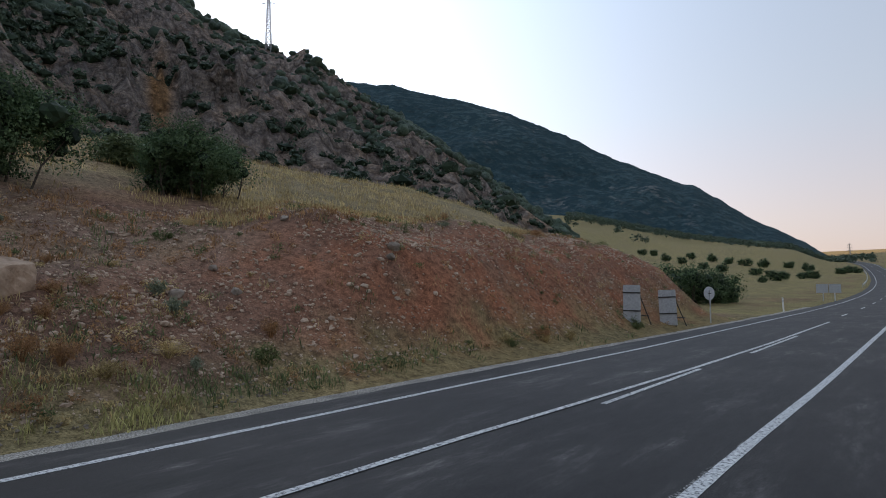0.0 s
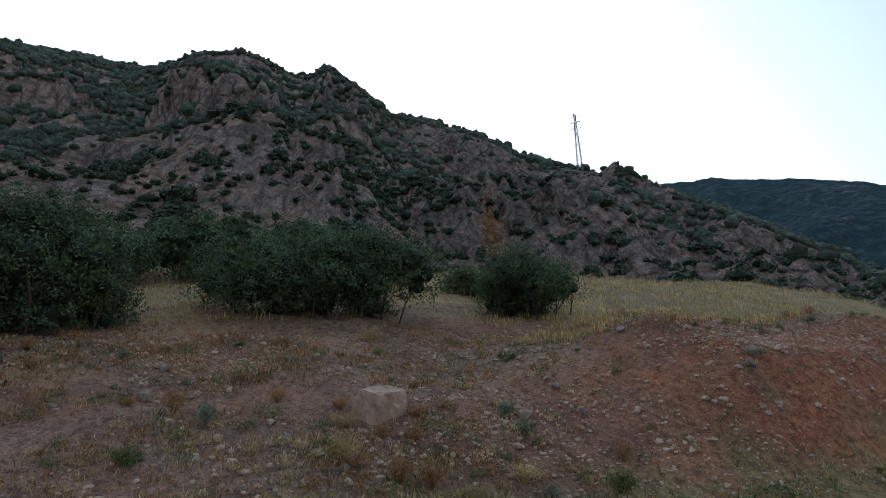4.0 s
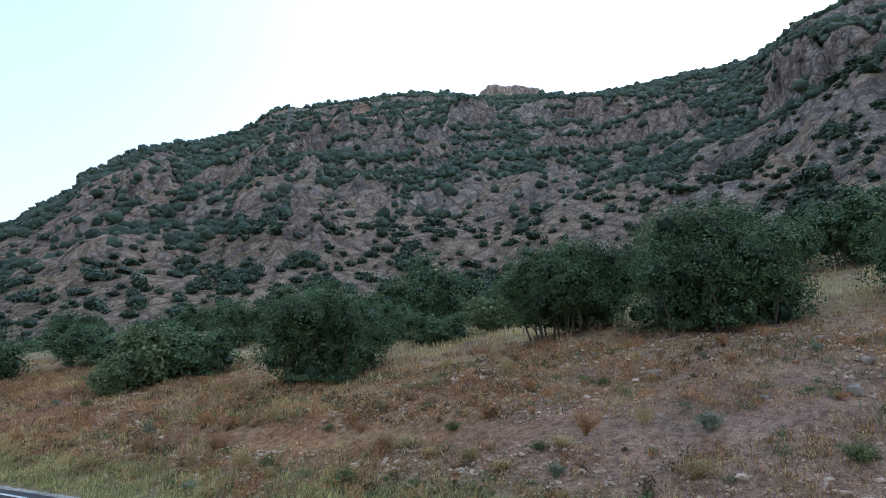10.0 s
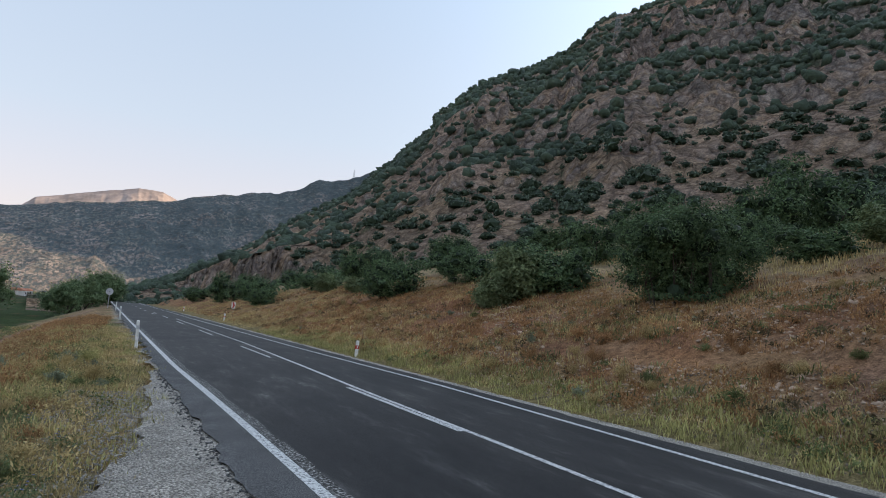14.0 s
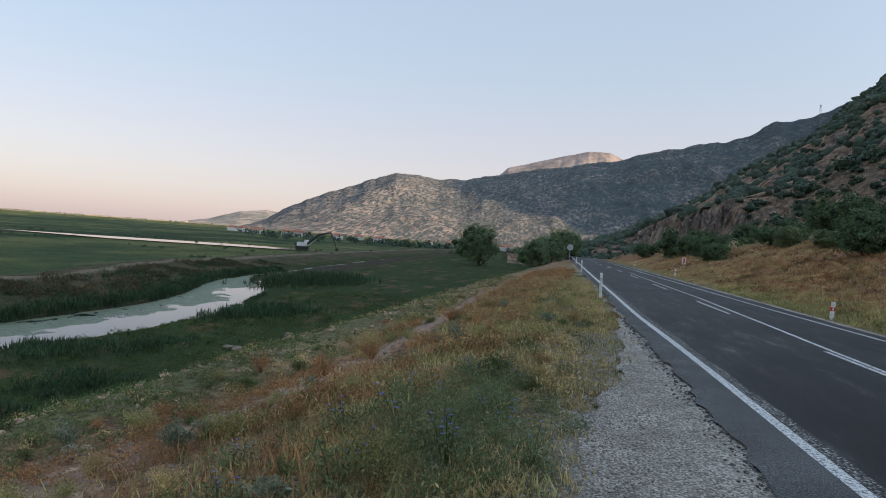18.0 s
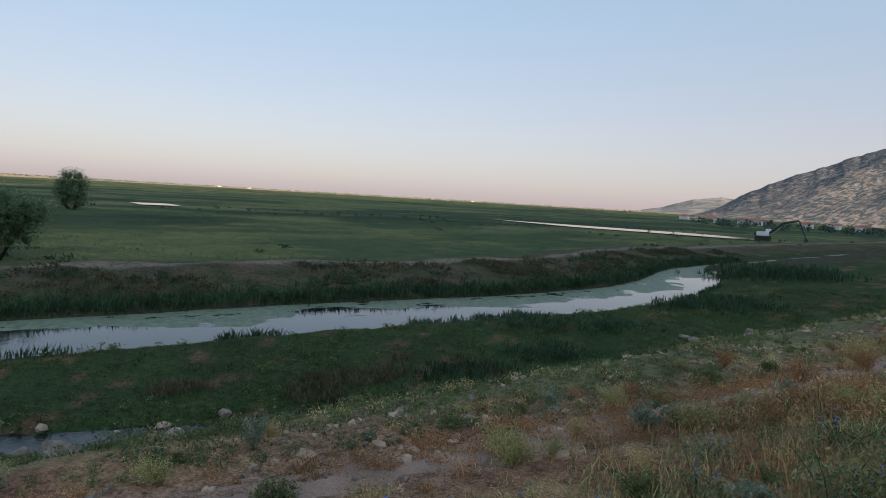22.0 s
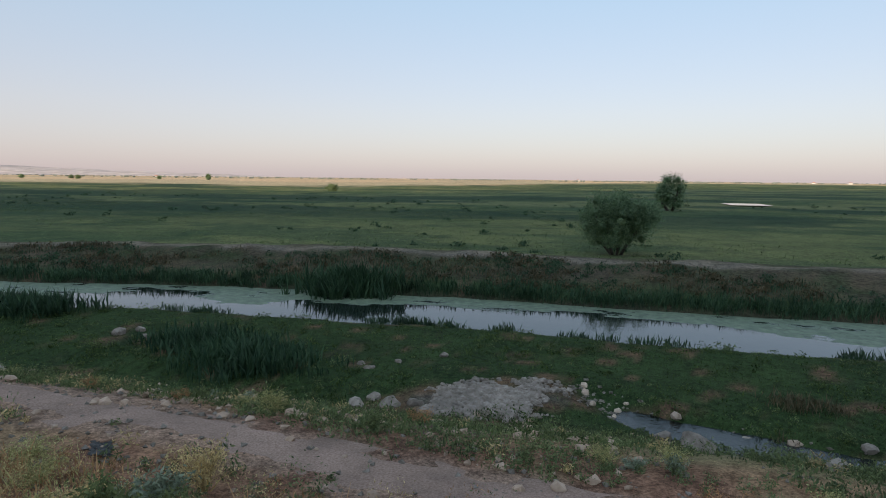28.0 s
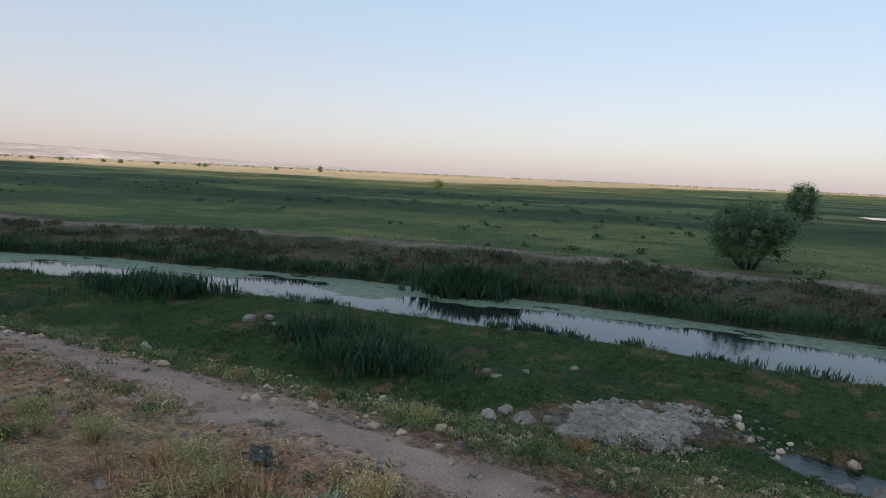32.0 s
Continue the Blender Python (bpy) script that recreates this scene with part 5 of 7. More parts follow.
# ---- grasses, weeds and reeds ----
def blades(name, x, y, height, spread, per, mat, seed, width=0.012, lean=0.35):
    """Tufts of thin bent blades, one triangle pair each."""
    g = np.random.default_rng(seed)
    n = len(x)
    bx = np.repeat(x, per) + g.normal(0, 1, n * per) * np.repeat(spread, per)
    by = np.repeat(y, per) + g.normal(0, 1, n * per) * np.repeat(spread, per)
    bz = ground_z(bx, by) - 0.02
    h = np.repeat(height, per) * g.uniform(0.5, 1.15, n * per)
    a = g.uniform(0, 6.283, n * per)
    l = lean * h * g.uniform(0.2, 1.3, n * per)
    w = width * g.uniform(0.7, 1.4, n * per) * (1 + h)
    b = np.column_stack([bx, by, bz])
    side = np.column_stack([-np.sin(a) * w, np.cos(a) * w, 0 * w])
    mid = b + np.column_stack([np.cos(a) * l * 0.3, np.sin(a) * l * 0.3, h * 0.55])
    tip = b + np.column_stack([np.cos(a) * l, np.sin(a) * l, h])
    p = np.stack([b - side, mid + side * 0.9, tip, mid - side * 0.9], 1).reshape(-1, 3)
    return mesh_np(name, p, np.arange(len(p)).reshape(-1, 4), mat)


def scatter(n, x0, x1, y0, y1, seed, freq=0.4, cut=0.0, dens_seed=401):
    g = np.random.default_rng(seed)
    x, y = g.uniform(x0, x1, n), g.uniform(y0, y1, n)
    k = (fbm(x * freq, y * freq, 3, dens_seed) > cut) & (((0.84 * (y - 1.9) - 0.54 * (x - 14.3)) / 2.0) ** 2 + ((0.84 * (x - 14.3) + 0.54 * (y - 1.9)) / 1.0) ** 2 > 1)
    k &= (np.abs(x - ditch_x(y)) > 0.55) | (y < -19) | (y > 1)
    k &= x > shoulder_x(y) - 0.1 + 0.35 * fbm(x * 1.5, y * 1.5, 3, 403)
    tc, tw = track_line(y)
    k &= (np.abs(x - tc) > tw * 0.85) | (g.random(n) < 0.04)
    return x[k], y[k]


def grass_field(name, label, xy, h, per, mat, seed, spread=0.08, width=0.012, lean=0.35):
    x, y = xy
    g = np.random.default_rng(seed + 1)
    hh = g.uniform(h[0], h[1], len(x))
    return tagged(new(name, blades(name, x, y, hh, np.full(len(x), spread), per, mat, seed, width, lean)), label, "grass", kind="stuff")


def hill_xy(n, d0, d1, y0, y1, seed, freq=0.4, cut=0.0, bare=True):
    """Scattered places on the hill side, few of them on the bare red cut."""
    x, y = scatter(n, d0, d1, y0, y1, seed, freq, cut, seed)
    k = ~((y > 6) & (y < 37) & (x > 9.9) & (x < 14.6)) | (np.random.default_rng(seed + 3).random(len(x)) < (0.14 if bare else 1.0))
    return (-x + bend(y))[k], y[k]


grass_field("verge_grass", "dry yellow grass along the road verge", scatter(13500, -0.4, 4.4, -45, 12, 501, 0.5, -0.3), (0.04, 0.15), 10, M_STRAW, 502, 0.1, 0.006, 0.7)
grass_field("verge_green", "green roadside grass and herbs", scatter(2400, -0.2, 3.8, -40, 12, 503, 0.5, 0.05), (0.08, 0.22), 12, M_VERGE, 504, 0.1, 0.008, 0.6)
grass_field("slope_weeds", "rusty dry weeds on the slope below the road", scatter(5200, 2.6, 6.4, -60, 14, 505, 0.6, -0.05), (0.1, 0.32), 11, M_RUST, 506, 0.11, 0.006, 0.7)
grass_field("slope_yellow_grass", "yellow-green grass on the slope below the road", scatter(3600, 1.6, 6.4, -50, 14, 515, 0.5, 0.0, 517), (0.08, 0.26), 11, M_VERGE, 516, 0.12, 0.006, 0.7)
grass_field("track_edge_grass", "pale weeds beside the dirt track", scatter(7000, 7.6, 13.6, -60, 26, 507, 0.7, 0.0), (0.04, 0.12), 10, M_WEED, 508, 0.1, 0.009, 0.7)
grass_field("track_green", "green grass on the bank below the track", scatter(5200, 9.5, 13.5, -45, 30, 509, 0.5, -0.1), (0.04, 0.13), 9, M_GREEN, 510, 0.12, 0.01, 0.6)
grass_field("meadow_grass", "short dark green grass of the wet meadow", scatter(11000, 13.0, 22.5, -50, 32, 511, 0.4, -0.6), (0.03, 0.075), 8, M_GREEN, 512, 0.18, 0.012, 0.6)


def reeds(name, label, xs, ys, h, per, seed, width=0.02):
    return grass_field(name, label, (xs, ys), h, per, M_REED, seed, 0.14, width, 0.5)


ry = g.uniform(-60, 55, 2600)
ry = ry[fbm(ry * 0.35, ry * 0, 3, 522) > 0.12]
reeds("near_reeds", "dark reeds fringing the near edge of the river", 21.9 + river_shift(ry) + g.normal(0, 0.2, len(ry)) + 0.5 * vnoise(ry * 0.3, ry * 0, 5), ry, (0.1, 0.42), 9, 521, 0.014)
ry = g.uniform(-70, 75, 3000)
reeds("far_reeds", "tall dark reeds along the far bank", 27.7 + river_shift(ry) + np.abs(g.normal(0, 0.6, 3000)), ry, (0.25, 0.55), 9, 523, 0.017)
ry, rx = g.normal(10.2, 0.85, 300), g.normal(0, 0.5, 300)
reeds("reed_clump", "big clump of tall reeds at the water's edge", 27.4 + river_shift(ry) + rx, ry, (0.7, 1.25), 12, 525, 0.02)
for k, (cx, cy, r, cnt, hh) in enumerate(((15.4, 8.0, 1.1, 200, (0.25, 0.6)), (16.6, 10.2, 1.0, 150, (0.25, 0.6)), (18.9, 19.5, 1.5, 260, (0.35, 0.8)), (14.2, -12.0, 1.0, 120, (0.12, 0.3)), (14.9, -16.0, 1.0, 110, (0.12, 0.3)), (17.0, -22, 1.2, 120, (0.12, 0.3)), (19.0, -33, 2.4, 260, (0.25, 0.6)), (27, -56, 4.0, 420, (0.5, 1.1)), (18.9, -19.5, 1.2, 90, (0.2, 0.4)))):
    gg = np.random.default_rng(600 + k)
    reeds("rush_clump", "clump of dark rushes on the wet meadow", cx + gg.normal(0, r * 0.55, cnt), cy + gg.normal(0, r * 0.8, cnt), hh, 11, 620 + k, 0.018)
x_, y_ = scatter(1500, 13.2, 16.5, -13, -3, 531, 0.8, 0.05)
grass_field("sedge", "brownish sedge beside the trickle", (x_, y_), (0.1, 0.28), 10, M_SEDGE, 532, 0.12, 0.01, 0.7)
xb, yb = scatter(6500, 28.6, 35.0, -75, 65, 541, 0.35, -0.05)
grass_field("embankment_weeds", "dull weeds on the earth embankment", (xb + river_shift(yb), yb), (0.08, 0.25), 8, M_SEDGE, 542, 0.2, 0.014, 0.7)
xb, yb = scatter(4200, 28.6, 34.5, -75, 65, 543, 0.35, 0.0)
grass_field("embankment_grass", "green tufts on the earth embankment", (xb + river_shift(yb), yb), (0.1, 0.3), 8, M_REED, 544, 0.2, 0.015)
xb, yb = scatter(9000, 39, 110, -120, 110, 545, 0.06, 0.05)
grass_field("marsh_tufts", "darker sedge tufts over the marsh plain", (xb + river_shift(yb) * 0.8, yb), (0.06, 0.18), 7, M_WEED, 546, 0.6, 0.03, 0.8)
# hill side
grass_field("bank_rust_weeds", "fine rusty weeds over the slope by the road", hill_xy(9500, 9.6, 20, -46, 2, 565, 0.35, -0.12), (0.06, 0.2), 8, M_RUST, 566, 0.14, 0.009, 0.9)
grass_field("bank_foot_grass", "green and yellow grass below the bank", hill_xy(3000, 8.7, 10.6, -45, 4, 551, 0.5, -0.35), (0.08, 0.26), 10, M_VERGE, 552, 0.1, 0.01, 0.6)
grass_field("cut_foot_grass", "sparse grass below the red cut", hill_xy(1100, 8.8, 10.2, 4, 36, 651, 0.5, 0.0), (0.08, 0.24), 9, M_WEED, 652, 0.1, 0.009, 0.6)
grass_field("bank_foot_straw", "dry grass below the bank", hill_xy(4200, 9.0, 13.0, -70, 38, 553, 0.5, -0.1), (0.06, 0.22), 12, M_STRAW, 554, 0.12, 0.008, 0.9)
grass_field("bank_weeds", "sparse dry weeds on the stony bank", hill_xy(5200, 11, 22, -60, 34, 555, 0.5, 0.1), (0.08, 0.26), 12, M_RUST, 556, 0.12, 0.011, 0.7)
grass_field("bank_herbs", "grey-green herbs on the stony bank", hill_xy(1500, 9.6, 19, -30, 34, 557, 0.6, 0.12), (0.08, 0.3), 18, M_WEED, 558, 0.14, 0.009, 0.9)
grass_field("crest_grass", "tall golden grass on the crest of the bank", hill_xy(9000, 22, 46, -40, 62, 559, 0.2, -0.25), (0.15, 0.45), 7, M_STRAW, 560, 0.2, 0.012, 0.4)
grass_field("cut_top_grass", "golden grass along the top of the cut", hill_xy(2600, 16.0, 24, 9, 44, 561, 0.3, -0.1), (0.15, 0.35), 10, M_STRAW, 562, 0.15, 0.01, 0.4)
grass_field("slope_grass", "dry tawny grass on the slope by the road", hill_xy(6500, 9.5, 24, -110, -16, 563, 0.25, -0.2), (0.1, 0.32), 10, M_STRAW, 564, 0.16, 0.01, 0.5)


def leaf_clumps(name, label, xy, r, per, leaf, mat, seed, squash=0.7, kind="plants"):
    """Low bushy weeds: small leaves round many short stems, one mesh."""
    x, y = xy
    g = np.random.default_rng(seed)
    rad = g.uniform(r[0], r[1], len(x)) * (1 + 0.6 * (g.random(len(x)) > 0.92))
    c = np.repeat(np.column_stack([x, y, ground_z(x, y) + rad * squash * 0.55]), per, 0)
    rr = np.repeat(rad, per)[:, None]
    dv = unit(g.normal(size=c.shape))
    c = c + dv * rr * np.array([1, 1, squash]) * g.uniform(0.3, 1.1, (len(c), 1))
    nn = unit(dv + np.array([0, 0, 0.4]) + 0.8 * g.normal(size=c.shape))
    u = unit(np.cross(nn, g.normal(size=c.shape)) + np.array([0, 0, 0.5]))
    s = leaf * g.uniform(0.6, 1.4, (len(c), 1)) * (0.6 + 0.4 * rr / r[1])
    return tagged(new(name, quads_to_mesh(name, c, u * s, unit(np.cross(nn, u)) * s * 0.35, mat)), label, kind, kind="stuff")


leaf_clumps("bank_herb_clumps", "grey-green herbs at the foot of the bank", hill_xy(900, 9.0, 17, -24, 34, 571, 0.6, 0.02), (0.08, 0.28), 90, 0.036, M_WEED, 572)
leaf_clumps("bank_dry_clumps", "dry brown herb clumps on the bank", hill_xy(2600, 9.4, 20, -40, 34, 573, 0.6, -0.05), (0.07, 0.25), 60, 0.036, M_RUST, 574)
leaf_clumps("verge_straw_clumps", "pale dry clumps along the hill side verge", hill_xy(1300, 8.9, 15, -60, 34, 575, 0.6, 0.0), (0.08, 0.28), 70, 0.036, M_STRAW, 576)
leaf_clumps("slope_clumps", "tawny herb clumps on the slope by the bend", hill_xy(2600, 9.6, 24, -90, -6, 577, 0.3, -0.1), (0.1, 0.34), 38, 0.055, M_RUST, 578)
# dark-coloured clumps supply the shadow gaps between the bushy weeds
leaf_clumps("slope_dark_clumps", "dark brown herbs standing in for shade between weeds by the bend", hill_xy(1500, 9.8, 22, -80, -4, 569, 0.4, 0.0), (0.08, 0.26), 38, 0.05, M_SEDGE, 570)
leaf_clumps("track_side_weeds", "pale green weeds between track and meadow", scatter(2900, 6.6, 13.2, -60, 24, 579, 0.7, 0.02), (0.06, 0.24), 60, 0.031, M_WEED, 580)
leaf_clumps("near_track_weeds", "olive weeds crowding the bank below the track", scatter(2000, 7.4, 12.8, -18, 16, 599, 0.6, -0.12), (0.06, 0.2), 66, 0.025, M_OLIVE, 600, 0.7)
leaf_clumps("track_side_straw", "dry clumps beside the dirt track", scatter(1500, 6.6, 12.6, -60, 24, 581, 0.7, 0.05), (0.06, 0.22), 70, 0.028, M_STRAW, 582)
leaf_clumps("verge_herbs", "low herbs among the verge grass", scatter(300, 0.9, 4.4, -34, -9, 583, 0.6, 0.0), (0.08, 0.24), 90, 0.032, M_WEED, 584)
leaf_clumps("verge_dry_herbs", "dry brown herbs on the slope below the road", scatter(1500, 2.4, 6.4, -50, -8, 585, 0.6, -0.05), (0.08, 0.28), 60, 0.034, M_RUST, 586, 0.9)
leaf_clumps("verge_pale_herbs", "pale straw herbs on the slope below the road", scatter(1100, 1.0, 6.6, -40, -8, 587, 0.6, 0.0), (0.08, 0.28), 60, 0.034, M_STRAW, 588, 0.9)
on_y = g.uniform(-13, 0.5, 420)
on_x = track_line(on_y)[0] + track_line(on_y)[1] * g.uniform(-1.2, 1.2, 420)
patchy = fbm(on_x * 0.8, on_y * 0.5, 3, 597) > lerp(on_y, [(-13, 0.25), (-9, -0.1), (-3, -0.1), (0.5, 0.25)])
leaf_clumps("track_overgrowth", "dry weeds growing over the disused stretch of track", (on_x[patchy], on_y[patchy]), (0.06, 0.22), 160, 0.018, M_RUST, 598, 0.7)
# fine-leaved weeds close to the viewpoint
leaf_clumps("near_straw_weeds", "fluffy yellow dry weeds beside road and track", scatter(330, 1.2, 6.7, -9, 12, 587, 0.5, 0.02), (0.09, 0.3), 300, 0.015, M_STRAW, 662, 0.95)
leaf_clumps("near_rust_weeds", "rusty dry weeds between road and track", scatter(420, 2.2, 6.7, -9, 12, 585, 0.5, -0.02), (0.07, 0.22), 230, 0.014, M_RUST, 664, 0.9)
leaf_clumps("near_green_weeds", "grey-green herbs between road and track", scatter(260, 1.0, 6.6, -9, 12, 583, 0.5, 0.05), (0.07, 0.24), 300, 0.015, M_WEED, 670, 0.8)
gx_, gy_ = g.normal(2.1, 0.55, 130), g.normal(-7.8, 1.5, 130)
leaf_clumps("chicory_bed", "dense green herb patch on the verge", (gx_, gy_), (0.12, 0.3), 320, 0.016, M_LEAF_PALE, 672, 0.9)
leaf_clumps("track_rim_weeds", "low pale weeds along the rim of the track", (track_line(np.linspace(-30, 24, 300))[0] + track_line(np.linspace(-30, 24, 300))[1] * 1.3 + np.abs(g.normal(0, 0.3, 300)), np.linspace(-30, 24, 300) + g.normal(0, 0.1, 300)), (0.05, 0.2), 110, 0.02, M_WEED, 666, 0.8)
leaf_clumps("meadow_herbs", "olive herbs among the meadow grass", scatter(1500, 11.5, 20.5, -40, 30, 609, 0.45, 0.0), (0.06, 0.2), 50, 0.028, M_OLIVE, 610, 0.5)
leaf_clumps("meadow_clumps", "darker tufts in the wet meadow", scatter(1800, 12.4, 21.8, -50, 32, 589, 0.5, -0.05), (0.1, 0.3), 50, 0.04, M_GREEN, 590, 0.5)
xb, yb = scatter(1500, 28.8, 35, -75, 65, 591, 0.35, -0.05)
leaf_clumps("embankment_clumps", "dull brown herbs on the embankment", (xb + river_shift(yb), yb), (0.15, 0.4), 36, 0.09, M_SEDGE, 592, 0.6)
xb, yb = scatter(1300, 28.2, 34, -75, 65, 595, 0.3, -0.05)
leaf_clumps("embankment_bushes", "dark green herbs on the embankment", (xb + river_shift(yb), yb), (0.15, 0.45), 40, 0.08, M_REED, 596, 0.6)
xb, yb = scatter(700, 38, 150, -160, 140, 593, 0.05, 0.08)
leaf_clumps("marsh_clumps", "dark sedge clumps out on the marsh", (xb + river_shift(yb) * 0.8, yb), (0.25, 0.7), 36, 0.16, M_REED, 594, 0.5)


# flowering weeds near the camera: each a plant with stems, leaves and blossoms
def chicory(seed, h):
    g = np.random.default_rng(seed)
    root = new("chicory_plant")
    bm = bmesh.new()
    tips = []
    for k in range(7):
        a, ln = g.uniform(0, 6.283), g.uniform(0.1, 0.3)
        top = Vector((math.cos(a) * ln, math.sin(a) * ln, h * g.uniform(0.7, 1.1)))
        mid = top * 0.5 + Vector((0, 0, 0.05))
        rod(bm, (0, 0, -0.03), mid, 0.006, 0.004, 5)
        rod(bm, mid, top, 0.004, 0.002, 5)
        tips += [top, mid.lerp(top, 0.6)]
    part("stem", bm, M_WEED, root)
    n = 520
    c = np.column_stack([g.normal(0, 0.13, n), g.normal(0, 0.13, n), g.uniform(0.02, h * 0.75, n)])
    nn = unit(g.normal(size=(n, 3)))
    u = unit(np.cross(nn, g.normal(size=(n, 3))))
    s = g.uniform(0.012, 0.032, (n, 1))
    lf = new("foliage", quads_to_mesh("foliage", c, u * s, np.cross(nn, u) * s * 0.35, M_LEAF_PALE))
    lf.parent = root
    bm = bmesh.new()
    for p in tips[:6]:
        for q in range(8):
            a = q * 0.785
            bmesh.ops.create_circle(bm, cap_ends=True, segments=4, radius=0.008, matrix=Matrix.Translation(p + Vector((math.cos(a) * 0.014, math.sin(a) * 0.014, 0.004))) @ Euler((0.3 * math.sin(a), 0.3, a)).to_matrix().to_4x4())
    part("blossom", bm, M_BLUE, root, "small blue blossoms")
    return root


plants = [chicory(80, 0.5), chicory(81, 0.38)]
spots = [(1.9, -5.6), (2.4, -5.2), (2.9, -5.9), (2.1, -6.4), (1.6, -6.9), (3.3, -5.0), (2.7, -6.9), (3.6, -6.1), (2.2, -4.9), (3.9, -4.2), (1.5, -5.1), (4.2, -3.4), (1.9, -7.9), (2.6, -8.3), (3.0, -4.4), (3.4, -7.4), (4.6, -1.8), (1.4, -9.3), (2.0, -10.5), (4.4, -5.2)]
for k, (x, y) in enumerate(spots):
    ob = plants[k % 2] if k < 2 else copy_thing(plants[k % 2], Matrix())
    put(ob, x - 0.2, y - 1.7, 1.3 * k, 0.9 + 0.25 * math.sin(k))
    tagged(ob, "blue-flowered wild chicory on the grassy verge", "plant", "chicory plants")


def weed_bush(kind, seed, r, h, twigs, leaves, leaf, mat):
    """A loose weed: thin branching twigs from one root, each with its small leaves or seed heads."""
    g = np.random.default_rng(seed)
    root = new(kind)
    bm = bmesh.new()
    tips = []
    for k in range(twigs):
        a, q = g.uniform(0, 6.283), r * g.uniform(0.15, 1.0)
        top = Vector((math.cos(a) * q, math.sin(a) * q, h * g.uniform(0.55, 1.0) * (1 - 0.3 * q / r)))
        mid = Vector((top.x * 0.4, top.y * 0.4, top.z * 0.55))
        rod(bm, (0, 0, -0.04), mid, 0.006, 0.004, 4)
        rod(bm, mid, top, 0.004, 0.0015, 4)
        tips += [(mid, top)]
    part("stem", bm, mat, root)
    which, along_ = g.integers(0, twigs, leaves), g.uniform(0.0, 1.05, leaves)
    lo, hi = np.array([tuple(t[0]) for t in tips]), np.array([tuple(t[1]) for t in tips])
    c = lo[which] + (hi - lo)[which] * along_[:, None] + g.normal(0, 0.12 * r, (leaves, 3))
    c[:, 2] = np.maximum(c[:, 2], 0.015)
    nn = unit(g.normal(size=(leaves, 3)))
    u = unit(np.cross(nn, g.normal(size=(leaves, 3))) + np.array([0, 0, 0.6]))
    z = leaf * g.uniform(0.5, 1.4, (leaves, 1))
    lf = new("foliage", quads_to_mesh("foliage", c, u * z, unit(np.cross(nn, u)) * z * 0.4, mat))
    lf.parent = root
    return root


BUSHES = [("dry_bush", "fluffy dry straw-coloured weed bush", M_STRAW, 0.34, 0.5, 26, 1500, 0.017),
          ("dry_bush", "brittle rust-brown weed bush gone to seed", M_RUST, 0.3, 0.42, 24, 1300, 0.016),
          ("weed_plant", "grey-green thistle-like weed with pale leaves", M_THISTLE, 0.24, 0.4, 18, 800, 0.026),
          ("weed_plant", "low bushy herb with dull green leaves", M_OLIVE, 0.28, 0.32, 22, 1100, 0.02),
          ("dry_bush", "fluffy yellow-green weed bush in seed", M_VERGE, 0.36, 0.46, 28, 1600, 0.016)]
sown = []
pick = np.random.default_rng(77)
for lo_d, hi_d, y0, y1, count, mixed in ((9.4, 12.6, -16, 24, 60, (0.3, 0.3, 0.2, 0.2)), (12.6, 19.5, -22, 30, 60, (0.22, 0.4, 0.26, 0.12)), (9.6, 16, -55, -12, 90, (0.4, 0.4, 0.06, 0.14))):
    for k in range(count):
        y = pick.uniform(y0, y1)
        d = pick.uniform(lo_d, hi_d)
        if not (8 < y < 37 and 10.2 < d < 14.4):
            sown.append((-d + float(bend(y)), y, int(pick.choice(4, p=mixed)), pick.uniform(0.6, 1.25), "weeds on the bank"))
for x, y, v in ((-13.25, -4.4, 2), (-13.6, -0.8, 2), (-11.8, 1.4, 0), (-11.4, -4.3, 0), (-13.3, 3.4, 1), (-12.2, -2.0, 3), (-12.6, -6.6, 1), (-12.4, 5.4, 2), (-10.4, 3.2, 0), (-10.8, 4.4, 0), (-11.0, 2.2, 1), (-10.2, 6.0, 3)):
    sown.append((x, y, v, 1.25, "weeds on the bank"))
for k in range(190):
    y = pick.uniform(-26, 13)
    x = pick.uniform(float(shoulder_x(y)) + 0.8, 6.3)
    if math.hypot(x - 1.6, y + 0.6) > 1.9:
        sown.append((x, y, int(pick.choice(5, p=(0.18, 0.24, 0.12, 0.2, 0.26))), pick.uniform(0.45, 1.15), "weeds below the road"))
for k in range(46):
    sown.append((pick.uniform(3.2, 6.6), pick.uniform(2.2, 11), int(pick.choice(5, p=(0.2, 0.25, 0.1, 0.1, 0.35))), pick.uniform(0.8, 1.35), "weeds below the road"))
for k in range(60):
    y = pick.uniform(-24, 16)
    tc, tw = track_line(y)
    sown.append((float(tc + tw * 1.15 + abs(pick.normal(0, 0.9))), y, int(pick.choice(5, p=(0.12, 0.12, 0.18, 0.3, 0.28))), pick.uniform(0.4, 1.0), "weeds beside the track"))
sorts = {}
for k, (x, y, v, size, where_) in enumerate(sown):
    kind_, label_, mat_, r_, h_, twigs_, leaves_, leaf_ = BUSHES[v]
    if v not in sorts:
        sorts[v] = ob = weed_bush(kind_, 90 + v, r_, h_, twigs_, leaves_, leaf_, mat_)
    else:
        ob = copy_thing(sorts[v], Matrix())
    put(ob, x, y, 1.9 * k, size, 0.02, size * (0.85 + 0.3 * math.sin(k * 1.3)))
    tagged(ob, label_, "weed", where_)


